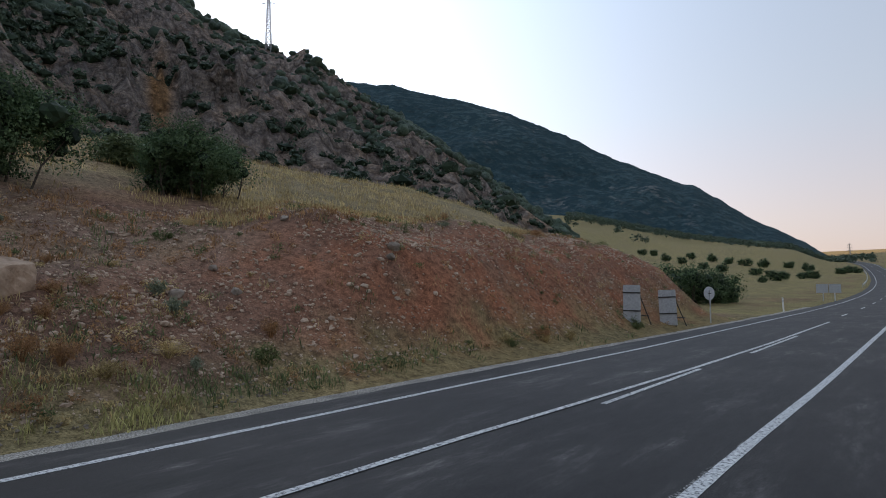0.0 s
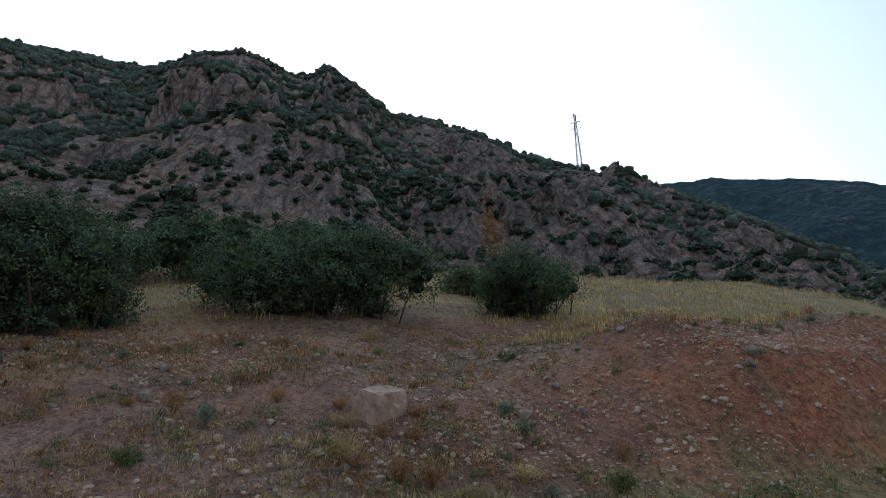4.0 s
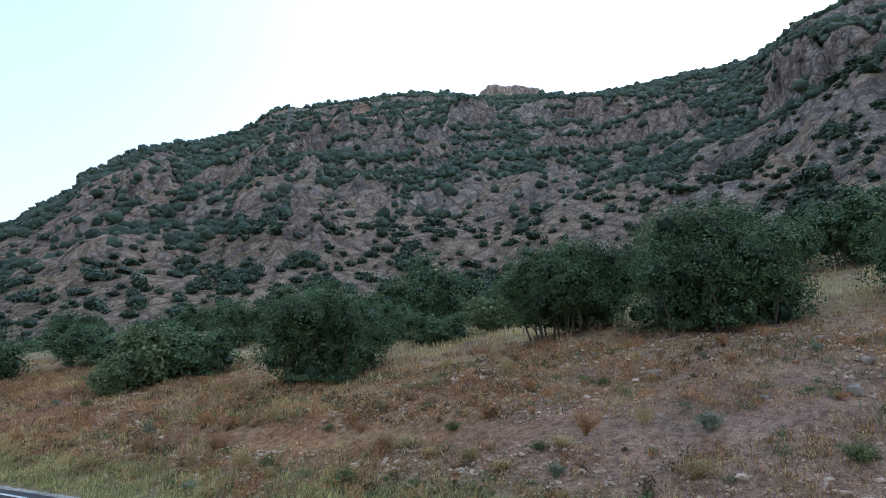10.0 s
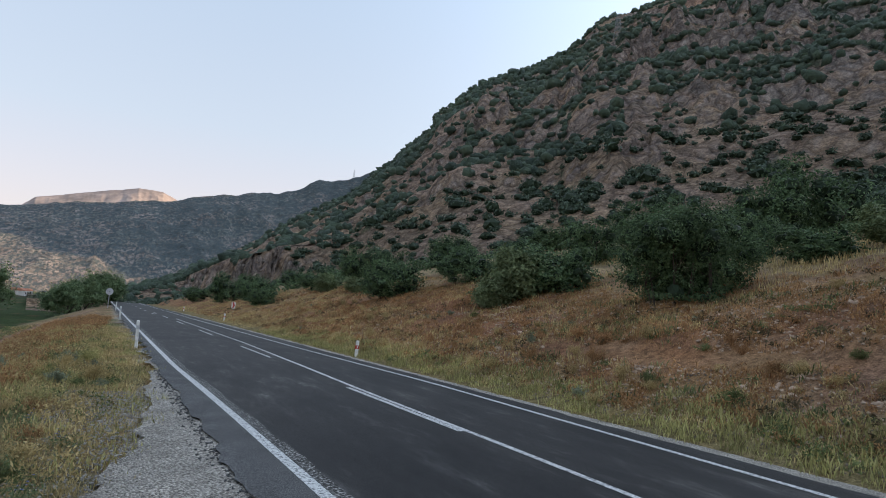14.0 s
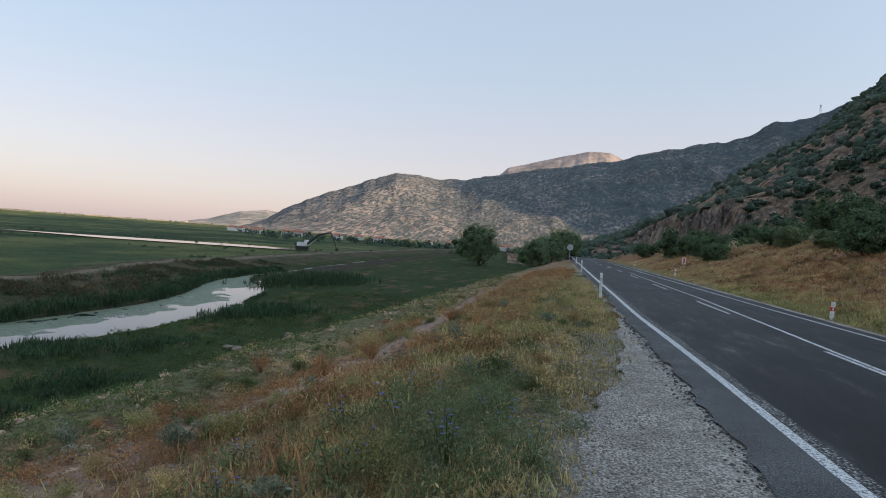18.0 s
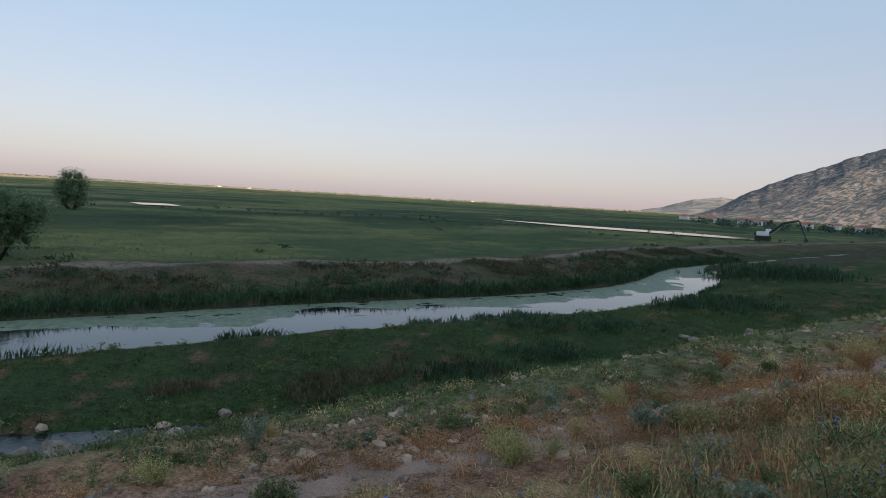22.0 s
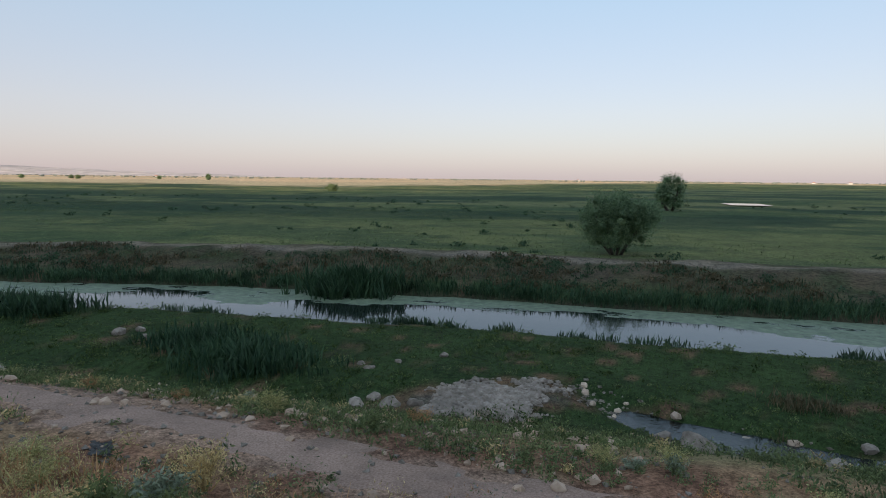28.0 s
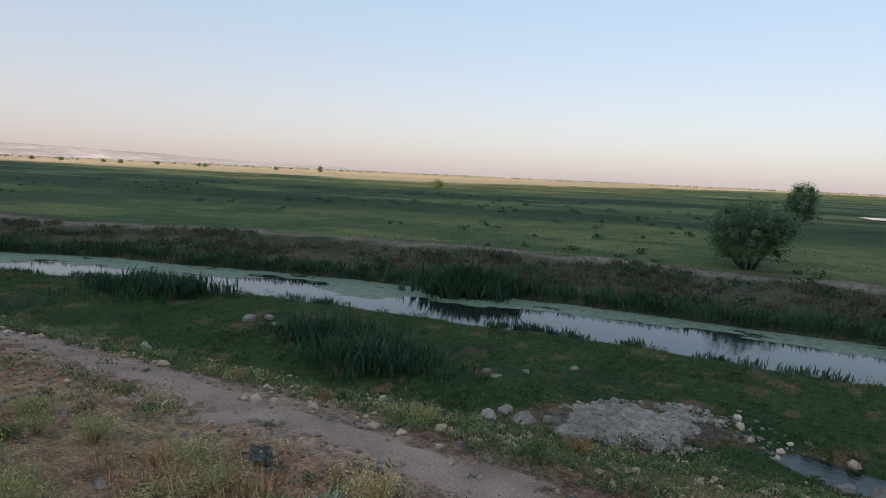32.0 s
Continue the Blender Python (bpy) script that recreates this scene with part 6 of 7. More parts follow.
# ---- stones ----
def stone_mesh(seed, sub=2, rough=0.28):
    v, f = ico(sub)
    g = np.random.default_rng(seed)
    for _ in range(9):
        nrm = unit(g.normal(size=(1, 3)))[0]
        k = g.uniform(0.5, 0.85)
        s = v @ nrm
        v = v - np.outer(np.clip(s - k, 0, None), nrm) * 0.92
    v = v * (1 + 0.1 * g.uniform(-1, 1, (len(v), 1)))
    return mesh_np("stone", v, f, M_STONE)


STONES = [stone_mesh(900 + k) for k in range(8)]


def stone(x, y, sx, sy, sz, k, label, group="", mat=None, tilt=0.0):
    ob = new("boulder" if max(sx, sy) > 0.55 else "stone", STONES[k % 8])
    ob.matrix_basis = Matrix.LocRotScale((x, y, gz(x, y) + sz * 0.25), Euler((tilt, 0.1 * math.sin(k), k * 1.1)), (sx, sy, sz))
    return tagged(ob, label, "rock", group)


def polar(a, r):
    return -math.sin(radians(a)) * r, math.cos(radians(a)) * r

# boulders and stones of the bank
def block_mesh(seed):
    """A squared, chipped boulder."""
    bm = box(bmesh.new(), -1, 1, -1, 1, -1, 1)
    bmesh.ops.subdivide_edges(bm, edges=bm.edges[:], cuts=5, use_grid_fill=True)
    pick = np.random.default_rng(seed)
    for v in bm.verts:
        p = np.array(v.co)
        q = p * (1 - 0.1 * max(0, np.abs(p).sum() - 2.2))
        k = 1 + 0.1 * float(fbm(np.array([p[0] * 1.7 + p[2]]), np.array([p[1] * 1.7 - p[2]]), 3, seed)[0]) + 0.02 * pick.uniform(-1, 1)
        v.co = Vector(q * k * np.array([1 - 0.12 * p[2], 1 - 0.08 * p[2], 1]))
    me = bpy.data.meshes.new("boulder")
    bm.to_mesh(me)
    bm.free()
    me.materials.append(M_TAN)
    return me


big = new("boulder", block_mesh(31))
big.matrix_basis = Matrix.LocRotScale((-13.5, 2.6, gz(-13.5, 2.6) + 0.2), Euler((0.1, 0.25, 0.5)), (0.38, 0.43, 0.36))
tagged(big, "large tan squared boulder lying on the stony bank", "rock")
for k, (x, y, s) in enumerate(((-17.2, -1.75, 0.2), (-15.4, -2.0, 0.22), (-15.35, -1.15, 0.15), (-17.9, 3.5, 0.16), (-13.3, 5.9, 0.2), (-14.3, 7.4, 0.16), (-12.95, 7.2, 0.17), (-12.35, 12.0, 0.24), (-12.15, 11.7, 0.2), (-17.6, -4.6, 0.14), (-17.0, -6.4, 0.17), (-16.2, -7.6, 0.13), (-18.1, -8.4, 0.15), (-15.5, 10.5, 0.16), (-16.3, 1.0, 0.12), (-14.9, -3.6, 0.15), (-14.4, -8.2, 0.14), (-13.1, 0.6, 0.13), (-17.4, 6.2, 0.14), (-18.9, 1.8, 0.15), (-16.4, -10.6, 0.15), (-13.8, -5.4, 0.12))):
    stone(x, y, s, s * 0.85, s * 0.75, k, "pale limestone lump on the stony bank", "loose stones on the bank")
# stones by the ditch, the gravel fan and the wet meadow
for k, (x, y, s) in enumerate(((12.8, -2.3, 0.42), (13.3, -2.5, 0.2), (14.2, -3.4, 0.2), (13.2, -1.8, 0.24), (14.0, -5.4, 0.18), (8.4, -6.1, 0.13), (8.3, -7.4, 0.1), (7.1, -7.9, 0.13), (13.3, 3.5, 0.3), (13.0, 4.1, 0.24), (13.5, 3.0, 0.2), (13.7, 4.0, 0.2), (13.1, 1.0, 0.24), (15.8, 4.9, 0.16), (17.4, 3.4, 0.15), (16.6, 4.4, 0.13), (16.2, 5.3, 0.14), (17.1, 13.5, 0.26), (16.6, 11.6, 0.2), (17.6, 13.1, 0.2), (16.9, 12.4, 0.16), (12.9, 12.2, 0.17), (12.9, 13.1, 0.2), (13.3, 13.6, 0.16), (10.2, 11.3, 0.16), (5.0, 4.4, 0.14), (5.5, 5.0, 0.06), (6.4, 4.8, 0.1), (13.8, -22.5, 0.3), (14.4, -22.9, 0.22), (12.9, -26.5, 0.3), (13.5, -26.0, 0.26), (12.4, -27.0, 0.25), (14.1, -27.1, 0.22), (13.2, -28, 0.28), (10.2, -15.2, 0.15), (9.9, -12.6, 0.14), (9.0, -10.2, 0.14), (11.0, -18.4, 0.16), (9.8, -3.4, 0.2), (10.6, 6.8, 0.16))):
    stone(x, y, s, s * 0.8, s * 0.62, k + 3, "rounded pale stone among the grass and pebbles", "stones by the ditch")


def pebbles(name, label, x, y, r, mat, seed, shape=None, rough=0.25):
    z = ground_z(x, y)
    return tagged(new(name, lumps(name, np.column_stack([x, y, z + r * 0.2]), r, 0.75, mat, seed, shape or OCT, rough)), label, "stones", kind="stuff")


PH = (1 + 5**0.5) / 2
V0 = np.array([(-1, PH, 0), (1, PH, 0), (-1, -PH, 0), (1, -PH, 0), (0, -1, PH), (0, 1, PH), (0, -1, -PH), (0, 1, -PH), (PH, 0, -1), (PH, 0, 1), (-PH, 0, -1), (-PH, 0, 1)]) / 1.9
F0 = np.array([(0, 11, 5), (0, 5, 1), (0, 1, 7), (0, 7, 10), (0, 10, 11), (1, 5, 9), (5, 11, 4), (11, 10, 2), (10, 7, 6), (7, 1, 8), (3, 9, 4), (3, 4, 2), (3, 2, 6), (3, 6, 8), (3, 8, 9), (4, 9, 5), (2, 4, 11), (6, 2, 10), (8, 6, 7), (9, 8, 1)])
ICO0 = (V0, F0)
OCT = (np.array([(1, 0, 0), (0, 1, 0), (-1, 0, 0), (0, -1, 0), (0, 0, 1), (0, 0, -1)], float), np.array([(0, 1, 4), (1, 2, 4), (2, 3, 4), (3, 0, 4), (1, 0, 5), (2, 1, 5), (3, 2, 5), (0, 3, 5)]))

hx_, hy_ = hill_xy(38000, 9.4, 20.5, -36, 34, 701, 0.3, -0.2, False)
pebbles("bank_rubble", "scattered pale rubble on the earth bank", hx_, hy_, 0.014 + 0.05 * g.random(len(hx_)) ** 2.6 + 0.05 * (g.random(len(hx_)) > 0.992), M_PALE, 702)
hx_, hy_ = hill_xy(4200, 11.0, 20.0, -26, 30, 741, 0.45, -0.05, False)
pebbles("bank_stones", "pale angular stones strewn over the bank", hx_, hy_, 0.018 + 0.085 * g.random(len(hx_)) ** 3, M_PALE, 742, ICO0)
hx_, hy_ = hill_xy(2600, 12.2, 14.6, 3, 36, 721, 0.4, -0.3, False)
pebbles("cut_edge_rubble", "band of rubble along the top of the red cut", hx_, hy_, 0.015 + 0.06 * g.random(len(hx_)) ** 3, M_PALE, 722, ICO0)
hx_, hy_ = hill_xy(5200, 9.0, 12.4, -24, 12, 703, 0.35, 0.0)
pebbles("bank_foot_gravel", "grey gravel washed to the foot of the bank", hx_, hy_, g.uniform(0.012, 0.045, len(hx_)), M_PEBBLE, 704)
fu, fv = g.normal(0, 1.0, 5200), g.normal(0, 0.46, 5200)
ga, gb = 13.95 - 0.54 * fu + 0.84 * fv, 1.75 + 0.84 * fu + 0.54 * fv
on_fan = (fbm(ga * 0.9, gb * 0.9, 3, 731) * 2.4 + 0.5 - 0.2 * fu**2 - 0.9 * fv**2) > 0
ga, gb = ga[on_fan], gb[on_fan]
pebbles("gravel_fan", "fan of pale pebbles washed onto the meadow", ga, gb, 0.022 + 0.085 * g.random(len(ga)) ** 3.2, M_STONE, 706, ICO0)
ta, tb = scatter(6500, 7.4, 13.4, -55, 22, 707, 0.5, -0.05)
pebbles("slope_stones", "small stones on the grassy bank below the track", ta, tb, 0.018 + 0.085 * g.random(len(ta)) ** 3, M_TAN, 708)
db = g.uniform(-10, 0, 700)
pebbles("ditch_stones", "wet stones along the trickle", ditch_x(db) + g.normal(0, 0.36, 700), db, g.uniform(0.02, 0.07, 700), M_PEBBLE, 710)
db = g.uniform(-8.5, -0.3, 46)
pebbles("ditch_rocks", "pale rounded rocks in and beside the trickle", ditch_x(db) + g.normal(0, 0.4, 46), db, g.uniform(0.05, 0.13, 46), M_PALE, 711, ICO0)
ta, tb = scatter(2400, 2.6, 9.0, -16, 14, 711, 0.5, -0.4)
pebbles("track_stones", "stones strewn over the dirt track", ta, tb, g.uniform(0.012, 0.05, len(ta)), M_PEBBLE, 712)
tb = g.uniform(-12, 14, 130)
ta = track_line(tb)[0] + track_line(tb)[1] * g.choice([-1.0, 1.0, 0.3], 130) * g.uniform(0.6, 1.5, 130)
pebbles("track_rocks", "pale rocks along the edges of the track", ta, tb, 0.03 + 0.08 * g.random(130) ** 2, M_TAN, 718, ICO0)
tb = g.uniform(-30, 24, 1500)
ta = track_line(tb)[0] + track_line(tb)[1] * g.normal(0, 0.7, 1500)
pebbles("track_pebbles", "small stones on the packed earth track", ta, tb, 0.012 + 0.045 * g.random(1500) ** 2, M_PEBBLE, 716)
sa2, sb2 = g.uniform(-0.95, 1.4, 12000), g.uniform(-16, 3, 12000)
tagged(new("loose_gravel", lumps("loose_gravel", np.column_stack([sa2 + bend(sb2), sb2, np.maximum(ground_z(sa2 + bend(sb2), sb2), -0.045) + 0.004]), g.uniform(0.006, 0.022, 12000), 0.7, M_CHIP, 713, OCT, 0.25)), "loose grey chippings on the road shoulder", "gravel", kind="stuff")

cb = g.uniform(-20, 2, 1500)
ca_ = bend(cb) - 0.94 - 0.75 * smooth(-5, -0.5, cb) + np.abs(g.normal(0, 0.13, 1500))
tagged(new("asphalt_crumbs", lumps("asphalt_crumbs", np.column_stack([ca_, cb, 0 * cb - 0.03]), 0.006 + 0.03 * g.random(1500) ** 3, 0.6, M_OLD, 733, OCT, 0.3)), "dark asphalt crumbs along the broken road edge", "gravel", kind="stuff")


# a crumpled dark sheet left in the weeds by the track
def scrap(seed, w, h):
    bm = bmesh.new()
    bmesh.ops.create_grid(bm, x_segments=14, y_segments=10, size=0.5)
    pick = np.random.default_rng(seed)
    for v in bm.verts:
        a, b = v.co.x, v.co.y
        fold = float(ridged(np.array([a * 3 + seed]), np.array([b * 3]), 3, seed)[0])
        v.co = Vector((a * w + pick.uniform(-0.02, 0.02), b * h + pick.uniform(-0.02, 0.02), 0.02 + 0.035 * fold))
    bmesh.ops.solidify(bm, geom=bm.faces[:], thickness=0.006)
    me = bpy.data.meshes.new("plastic_scrap")
    bm.to_mesh(me)
    bm.free()
    me.materials.append(M_DARK)
    return new("plastic_scrap", me)


sc_ = scrap(5, 0.5, 0.2)
sc_.matrix_basis = Matrix.LocRotScale((6.85, 4.45, gz(6.85, 4.45) + 0.03), Euler((0.2, 0.1, 0.7)), None)
tagged(sc_, "crumpled black plastic sheet lying in the weeds", "litter")


# ---- roadside things ----
def delineator(red=False):
    root = new("delineator_post")
    bm = bmesh.new()
    prof = [(-0.06, -0.035), (0.06, -0.035), (0.075, 0.0), (0.05, 0.045), (-0.05, 0.045), (-0.075, 0.0)]
    lo, hi = [bm.verts.new((x, y, -0.2)) for x, y in prof], [bm.verts.new((x, y, 1.02 + (0.04 if y < 0 else 0.0))) for x, y in prof]
    for k in range(6):
        bm.faces.new((lo[k], lo[(k + 1) % 6], hi[(k + 1) % 6], hi[k]))
    bm.faces.new(hi), bm.faces.new(lo[::-1])
    bmesh.ops.recalc_face_normals(bm, faces=bm.faces)
    part("post_body", bm, M_WHITE, root, "weathered white plastic post")
    part("band", box(bmesh.new(), -0.079, 0.079, -0.04, 0.05, 0.72, 0.86, 0.004), M_RED if red else M_GALV, root, "red reflector band" if red else "dull grey band")
    part("reflector", box(bmesh.new(), -0.025, 0.025, -0.048, -0.041, 0.75, 0.83, 0.003), M_WHITE, root, "small white reflector")
    return root


dp = delineator()
posts = [(0.54, -28.2, 0), (1.9, -56, 0), (3.2, -86, 0), (-8.9, 50.7, 0), (-8.6, 78.7, 0)]
for k, (x, y, _) in enumerate(posts):
    ob = dp if k == 0 else copy_thing(dp, Matrix())
    ob.matrix_basis = pose(x, y, gz(x, y), 0.8 * math.sin(k * 2.0), 1.5 * math.cos(k), 4 * k) @ Matrix.Diagonal((0.75, 0.75, 1, 1))
    tagged(ob, "white plastic delineator post at the road edge", "post", "delineator posts")
dr_ = delineator(True)
for k, (x, y) in enumerate(((-7.55, -26.6), (-6.4, -62), (-4.8, -95))):
    ob = dr_ if k == 0 else copy_thing(dr_, Matrix())
    ob.matrix_basis = pose(x, y, gz(x, y) - 0.4, 0, 2, 180)
    tagged(ob, "delineator post with a red band on the hill side verge", "post", "red-banded posts")


def chevron_sign():
    root = new("chevron_sign")
    part("post", rod(bmesh.new(), (0, 0.04, -0.3), (0, 0.04, 1.25), 0.03, 0.03, 10), M_GALV, root)
    board = part("board", box(bmesh.new(), -0.3, 0.3, -0.012, 0.012, 0.55, 1.25, 0.006), M_WHITE, root, "white sign board")
    for s in (-1, 1):
        bm = bmesh.new()
        pts = [(0.22, 0.9), (-0.02, 0.9), (-0.22, 0.9 + s * 0.3), (0.02, 0.9 + s * 0.3)]
        vs = [bm.verts.new((x, -0.0165, z)) for x, z in pts]
        bm.faces.new(vs if s < 0 else vs[::-1])
        part("chevron_stripe", bm, M_RED, board, "red chevron stripe")
    return root


cs = chevron_sign()
cs.matrix_basis = pose(-8.0, -69, gz(-8.0, -69), 0, 0, 172) @ Matrix.Diagonal((0.62, 1, 0.95, 1))
tagged(cs, "red and white chevron sign on the slope by the bend", "road sign")


def back_panel(w, h, straps):
    """A sheet-metal board on legs, seen from behind, propped by braces."""
    root = new("sign_board")
    part("panel", box(bmesh.new(), -w / 2, w / 2, -0.02, 0.02, 0.02, h, 0.008), M_GALV, root, "grey sheet-metal panel")
    for z in straps:
        part("strap", box(bmesh.new(), -w / 2 - 0.01, w / 2 + 0.01, -0.045, -0.021, z - 0.025, z + 0.025, 0.004), M_DARK, root, "dark cross strap")
    for s in (-1, 1):
        part("brace", rod(bmesh.new(), (s * w * 0.3 + 0.1, 0.03, h * 0.75), (s * w * 0.3 + 0.45, 0.75, -0.1), 0.022, 0.022, 8), M_DARK, root)
        part("leg", rod(bmesh.new(), (s * w * 0.4, 0.03, h * 0.8), (s * w * 0.4, 0.03, -0.4), 0.025, 0.025, 8), M_DARK, root)
    part("tie_bar", rod(bmesh.new(), (-w * 0.3, 0.5, 0.3), (w * 0.9, 0.5, 0.3), 0.02, 0.02, 8), M_DARK, root)
    return root


for k, (x, y, w) in enumerate(((-9.95, 23.9, 0.7), (-9.5, 27.1, 0.74))):
    bp = back_panel(w, 1.62, (0.55, 1.3))
    bp.matrix_basis = pose(x, y, gz(x, y) - 0.05, 4, 2 - 3 * k, 12)
    tagged(bp, "grey metal board propped on dark braces below the red cut", "sign board", "propped boards")


def round_sign(r=0.34, h=1.5):
    root = new("round_sign")
    part("post", rod(bmesh.new(), (0, 0, -0.3), (0, 0, h + 0.15), 0.032, 0.032, 10), M_GALV, root)
    bm = bmesh.new()
    bmesh.ops.create_cone(bm, cap_ends=True, segments=32, radius1=r, radius2=r, depth=0.02, matrix=Matrix.Translation((0, 0.045, h)) @ Matrix.Rotation(radians(90), 4, "X"))
    disc = part("disc", bm, M_GALV, root, "plain grey back of the disc")
    part("clamp", box(bmesh.new(), -0.06, 0.06, -0.036, 0.034, h - 0.02, h + 0.02, 0.004), M_DARK, disc)
    return root


rs = round_sign()
rs.matrix_basis = pose(-9.0, 31.9, gz(-9.0, 31.9), 0, 1, 58)
tagged(rs, "round traffic sign seen from its grey back", "road sign")
rs2 = copy_thing(rs, pose(4.9, -106, gz(4.9, -106) + 0.2, 0, 0, 185))
rs2.scale = (1.5, 1.5, 1.5)
tagged(rs2, "round traffic sign far down the road", "road sign")


def twin_board():
    root = new("direction_board")
    for s in (-1, 1):
        part("panel", box(bmesh.new(), s * 0.62 - 0.58, s * 0.62 + 0.58, -0.03, 0.03, 1.0, 2.0, 0.01), M_GALV, root, "pale grey back of the panel")
        part("leg", rod(bmesh.new(), (s * 0.55, 0.06, -0.3), (s * 0.55, 0.06, 1.95), 0.045, 0.045, 8), M_GALV, root)
    part("cross_rail", box(bmesh.new(), -1.2, 1.2, 0.031, 0.07, 1.45, 1.52, 0.004), M_DARK, root)
    return root


tb_ = twin_board()
tb_.matrix_basis = pose(-9.4, 80.7, gz(-9.4, 80.7) - 0.1, 0, 0, 6)
tagged(tb_, "twin-panel direction board seen from behind", "road sign")

# guard rail on the far bend
rail = new("guard_rail")
bm = bmesh.new()
ys = np.linspace(150, 290, 24)
prev = None
for y in ys:
    x = -8.9 + float(bend(y))
    z = float(road_z(y))
    cur = [bm.verts.new((x, y, z + 0.45)), bm.verts.new((x + 0.05, y, z + 0.55)), bm.verts.new((x - 0.02, y, z + 0.62)), bm.verts.new((x + 0.05, y, z + 0.69)), bm.verts.new((x, y, z + 0.78))]
    if prev:
        for q in range(4):
            bm.faces.new((prev[q], cur[q], cur[q + 1], prev[q + 1]))
    prev = cur
part("rail_beam", bm, M_GALV, rail)
for y in ys[::2]:
    x, z = -8.95 + float(bend(y)), float(road_z(y))
    part("rail_post", box(bmesh.new(), x - 0.1, x - 0.04, y - 0.04, y + 0.04, z - 0.3, z + 0.78, 0.004), M_GALV, rail)
tagged(rail, "galvanised guard rail on the rising bend", "guard rail")


# ---- lattice towers ----
def lattice(h, base, top, arms, kind="pylon", r=0.12):
    root = new(kind)

    def at(z):
        return base + (top - base) * z / h

    for sx_ in (-1, 1):
        for sy_ in (-1, 1):
            part("corner_leg", rod(bmesh.new(), (sx_ * base, sy_ * base, -2), (sx_ * top, sy_ * top, h), r, r * 0.7, 6), M_STEEL, root)
    z, k = 0.0, 0
    while z < h * 0.97:
        step = max(1.2, at(z) * 1.9)
        z1 = min(h, z + step)
        a, b = at(z), at(z1)
        for s in (-1, 1):
            for p0, p1 in (((-a, s * a, z), (b, s * b, z1)), ((a, s * a, z), (-b, s * b, z1)), ((s * a, -a, z), (s * b, b, z1)), ((s * a, a, z), (s * b, -b, z1)), ((-b, s * b, z1), (b, s * b, z1))):
                part("brace", rod(bmesh.new(), p0, p1, r * 0.5, r * 0.5, 4), M_STEEL, root)
        z, k = z1, k + 1
    for za, w in arms:
        bm = bmesh.new()
        for s in (-1, 1):
            rod(bm, (0, 0, za + 0.9), (s * w, 0, za), r * 0.6, r * 0.5, 4)
            rod(bm, (s * at(za), at(za), za), (s * w, 0, za), r * 0.6, r * 0.5, 4)
            rod(bm, (s * at(za), -at(za), za), (s * w, 0, za), r * 0.6, r * 0.5, 4)
            rod(bm, (s * w, 0, za), (s * w, 0, za - 1.6), r * 0.6, r * 0.6, 5)
        part("cross_arm", bm, M_STEEL, root)
    return root


def on_mountain(a, u):
    x, y, z, _ = mountain_surface(np.array([float(a)]), np.array([float(u)]))
    return float(x[0]), float(y[0]), float(z[0])


tw1 = lattice(33, 1.4, 0.4, [(24, 3.4), (27.5, 2.8), (31, 2.2)], r=0.17)
tw1.matrix_basis = pose(*on_mountain(54.3, 0.95), 0, 0, 40)
tagged(tw1, "slim steel lattice pylon on the rocky shoulder", "pylon", "pylons")
tw2 = lattice(24, 2.6, 0.6, [(17, 3.6), (20.5, 2.8)])
tw2.matrix_basis = pose(*on_mountain(139.7, 0.52), 0, 0, 20)
tagged(tw2, "steel lattice pylon half-way up the scrubby slope", "pylon", "pylons")
tw3 = copy_thing(tw2, pose(-math.sin(radians(163.3)) * 1850, math.cos(radians(163.3)) * 1850, 1.8 + 1850 * math.tan(radians(12.0)), 0, 0, 0))
tagged(tw3, "steel lattice pylon on a far ridge", "pylon", "pylons")
tw4 = copy_thing(tw1, pose(-math.sin(radians(5.0)) * 900, math.cos(radians(5.0)) * 900, 1.8 + 900 * math.tan(radians(1.2)), 0, 0, 0))
tagged(tw4, "thin lattice tower beyond the road's crest", "pylon", "pylons")


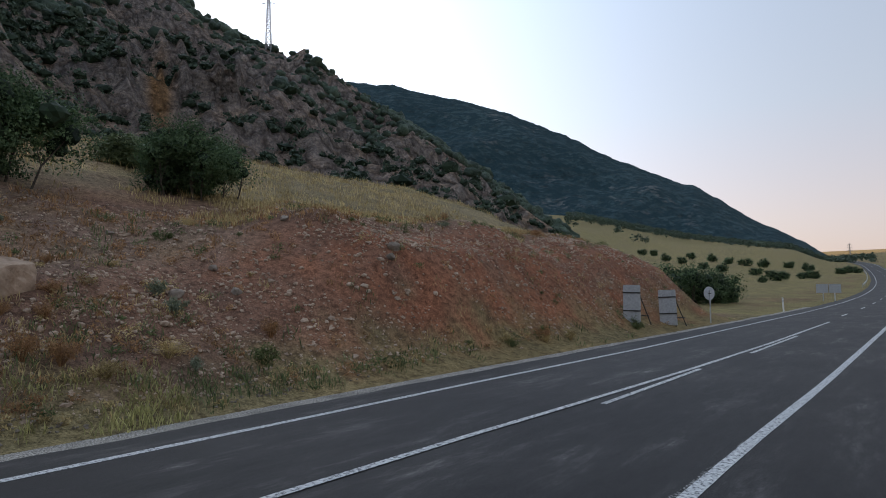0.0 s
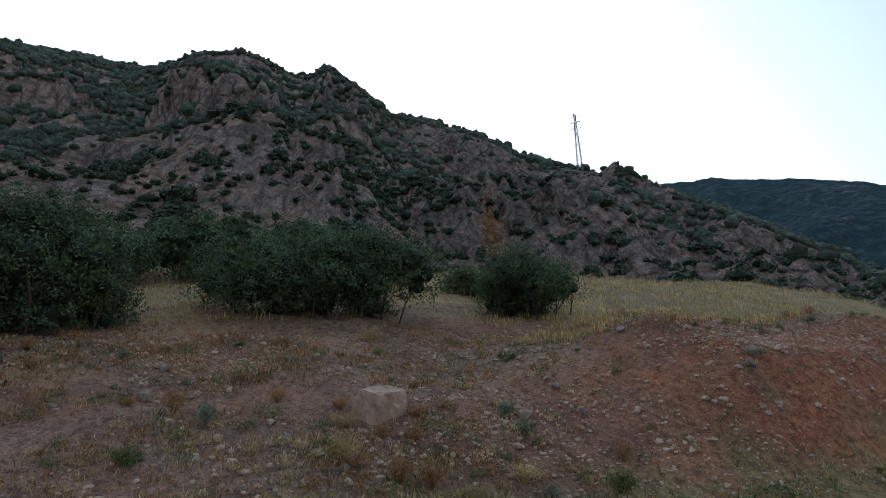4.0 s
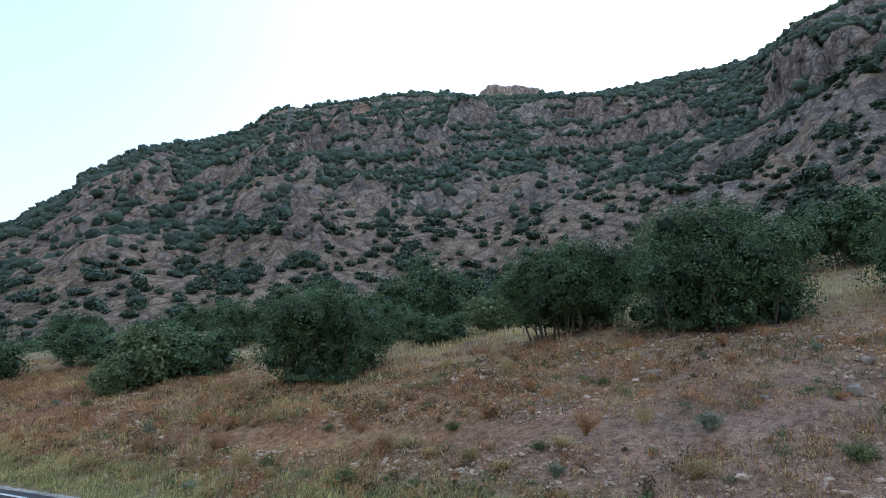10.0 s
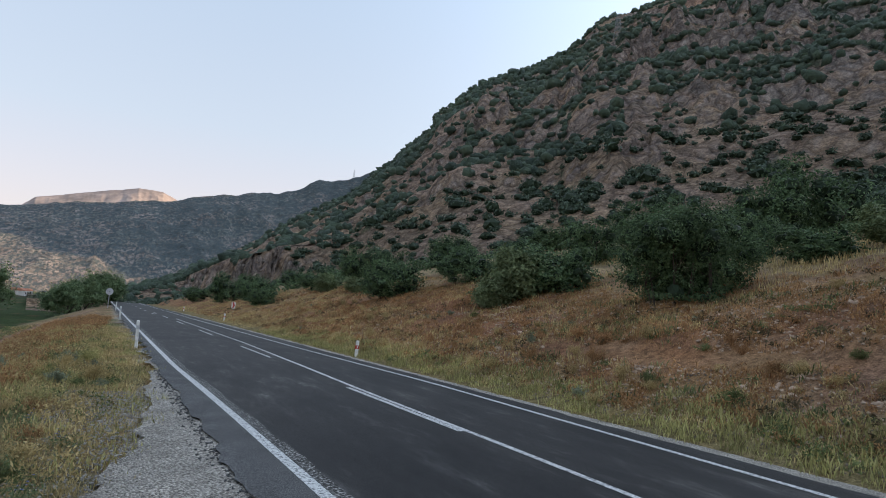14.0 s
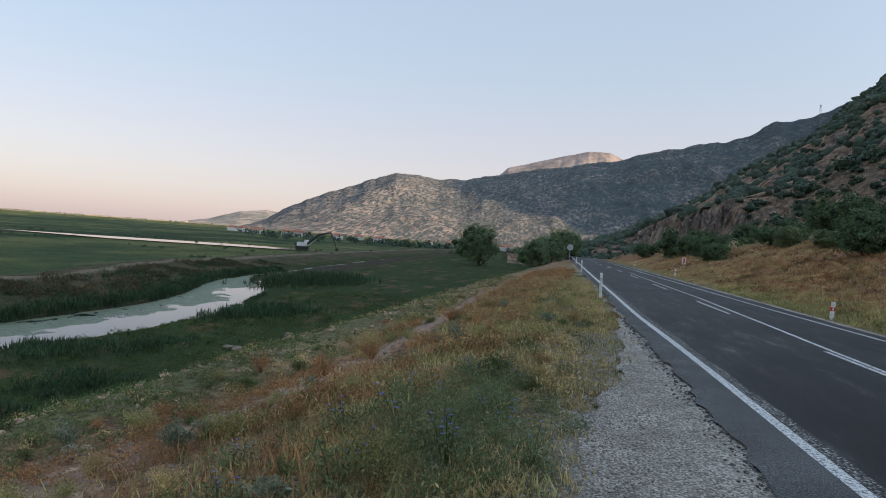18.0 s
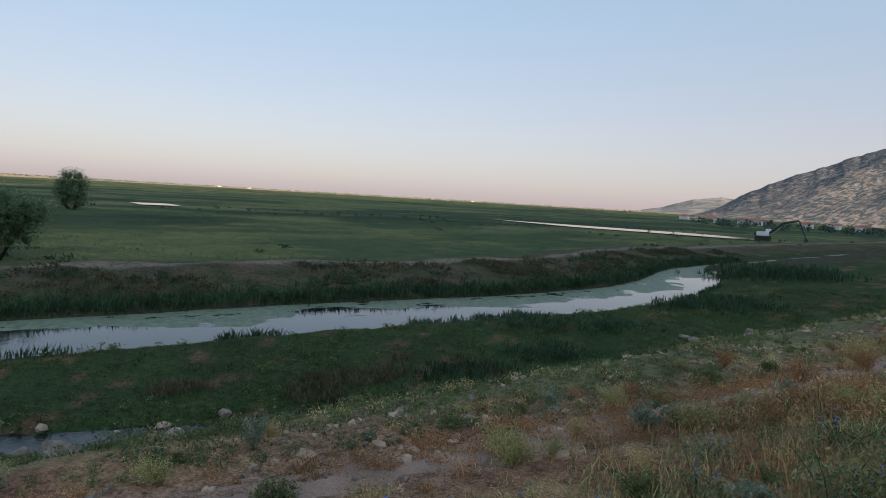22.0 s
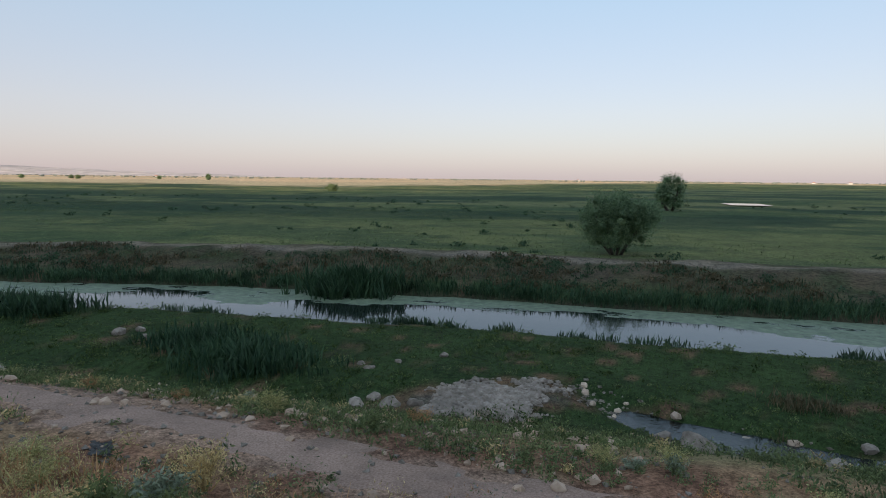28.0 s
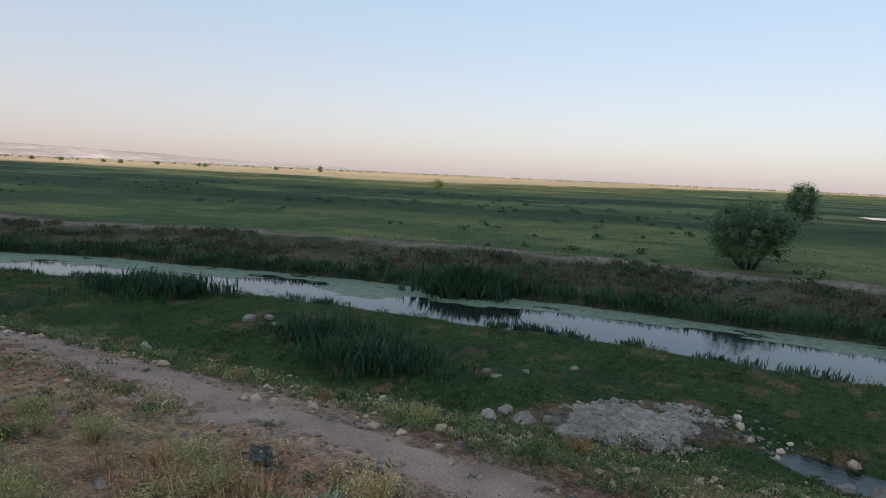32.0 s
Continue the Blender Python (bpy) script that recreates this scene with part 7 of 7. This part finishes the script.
# ---- the excavator out in the marsh ----
def excavator():
    root = new("excavator")
    part("body", box(bmesh.new(), -1.6, 1.5, -1.3, 1.3, 1.0, 2.2, 0.12), M_WHITE, root, "pale engine housing")
    cab = part("cab", box(bmesh.new(), 0.5, 1.9, 0.1, 1.3, 1.5, 3.0, 0.1), M_WHITE, root, "pale driver's cab")
    part("window", box(bmesh.new(), 0.7, 1.95, 0.3, 1.33, 2.1, 2.85, 0.03), M_GLASS, cab, "dark cab window")
    part("counterweight", box(bmesh.new(), -2.3, -1.6, -1.2, 1.2, 1.0, 1.9, 0.15), M_DARK, root)
    for s in (-1, 1):
        bm = bmesh.new()
        box(bm, -2.0, 2.0, s * 1.5 - 0.3, s * 1.5 + 0.3, 0.0, 0.9, 0.25)
        part("track", bm, M_DARK, root, "dark crawler track")
    bm = bmesh.new()
    for q in (-0.2, 0.2):
        rod(bm, (1.3, q, 1.6), (4.6, q, 4.8), 0.32, 0.28, 6)
        rod(bm, (4.6, q, 4.8), (8.6, q, 5.8), 0.28, 0.22, 6)
    part("boom", bm, M_DARK, root, "long dark boom")
    bm = bmesh.new()
    rod(bm, (8.6, 0, 5.7), (10.6, 0, 0.9), 0.18, 0.13, 6)
    part("stick", bm, M_DARK, root)
    bm = bmesh.new()
    box(bm, 10.2, 11.2, -0.5, 0.5, 0.1, 0.9, 0.15)
    part("bucket", bm, M_DARK, root)
    part("ram", rod(bmesh.new(), (1.9, 0, 1.4), (4.4, 0, 3.6), 0.1, 0.07, 8), M_GALV, root)
    return root


ex = excavator()
ex.matrix_basis = pose(73.5, -147, gz(73.5, -147), 0, 0, 200)
ex.scale = (0.82, 0.82, 0.82)
tagged(ex, "crawler excavator with a raised boom beside the marsh pool", "excavator")


# ---- far houses on the plain's edge ----
def house(w, d, h):
    root = new("house")
    part("wall", box(bmesh.new(), -w / 2, w / 2, -d / 2, d / 2, -1, h), M_PLASTER, root)
    bm = bmesh.new()
    p = [bm.verts.new(q) for q in ((-w / 2 - 0.4, -d / 2 - 0.4, h), (w / 2 + 0.4, -d / 2 - 0.4, h), (w / 2 + 0.4, d / 2 + 0.4, h), (-w / 2 - 0.4, d / 2 + 0.4, h), (-w / 2 + 1, 0, h + 2), (w / 2 - 1, 0, h + 2))]
    for f in ((0, 1, 5, 4), (2, 3, 4, 5), (1, 2, 5), (3, 0, 4), (3, 2, 1, 0)):
        bm.faces.new([p[q] for q in f])
    part("roof", bm, M_ROOF, root)
    for sx_ in (-0.28, 0.28):
        part("window", box(bmesh.new(), w * sx_ - 0.6, w * sx_ + 0.6, -d / 2 - 0.06, -d / 2 + 0.05, 1.1, 2.4), M_GLASS, root)
    part("door", box(bmesh.new(), -0.5, 0.5, -d / 2 - 0.05, -d / 2 + 0.05, 0, 2.1), M_DARK, root)
    return root


hs = house(9, 7, 3.4)
gh = random.Random(5)
homes = [(gh.uniform(188, 213), gh.uniform(420, 560)) for _ in range(16)] + [(gh.uniform(216, 320), gh.uniform(2100, 3000)) for _ in range(10)]
for k, (a, r) in enumerate(homes):
    x, y = polar(a, r)
    ob = hs if k == 0 else copy_thing(hs, Matrix())
    s = 0.8 if r < 900 else 1.1
    ob.matrix_basis = Matrix.LocRotScale((x, y, gz(x, y)), Euler((0, 0, gh.uniform(0, 6))), (s, s, s))
    tagged(ob, "small white house with a tiled roof across the plain", "house", "village houses")
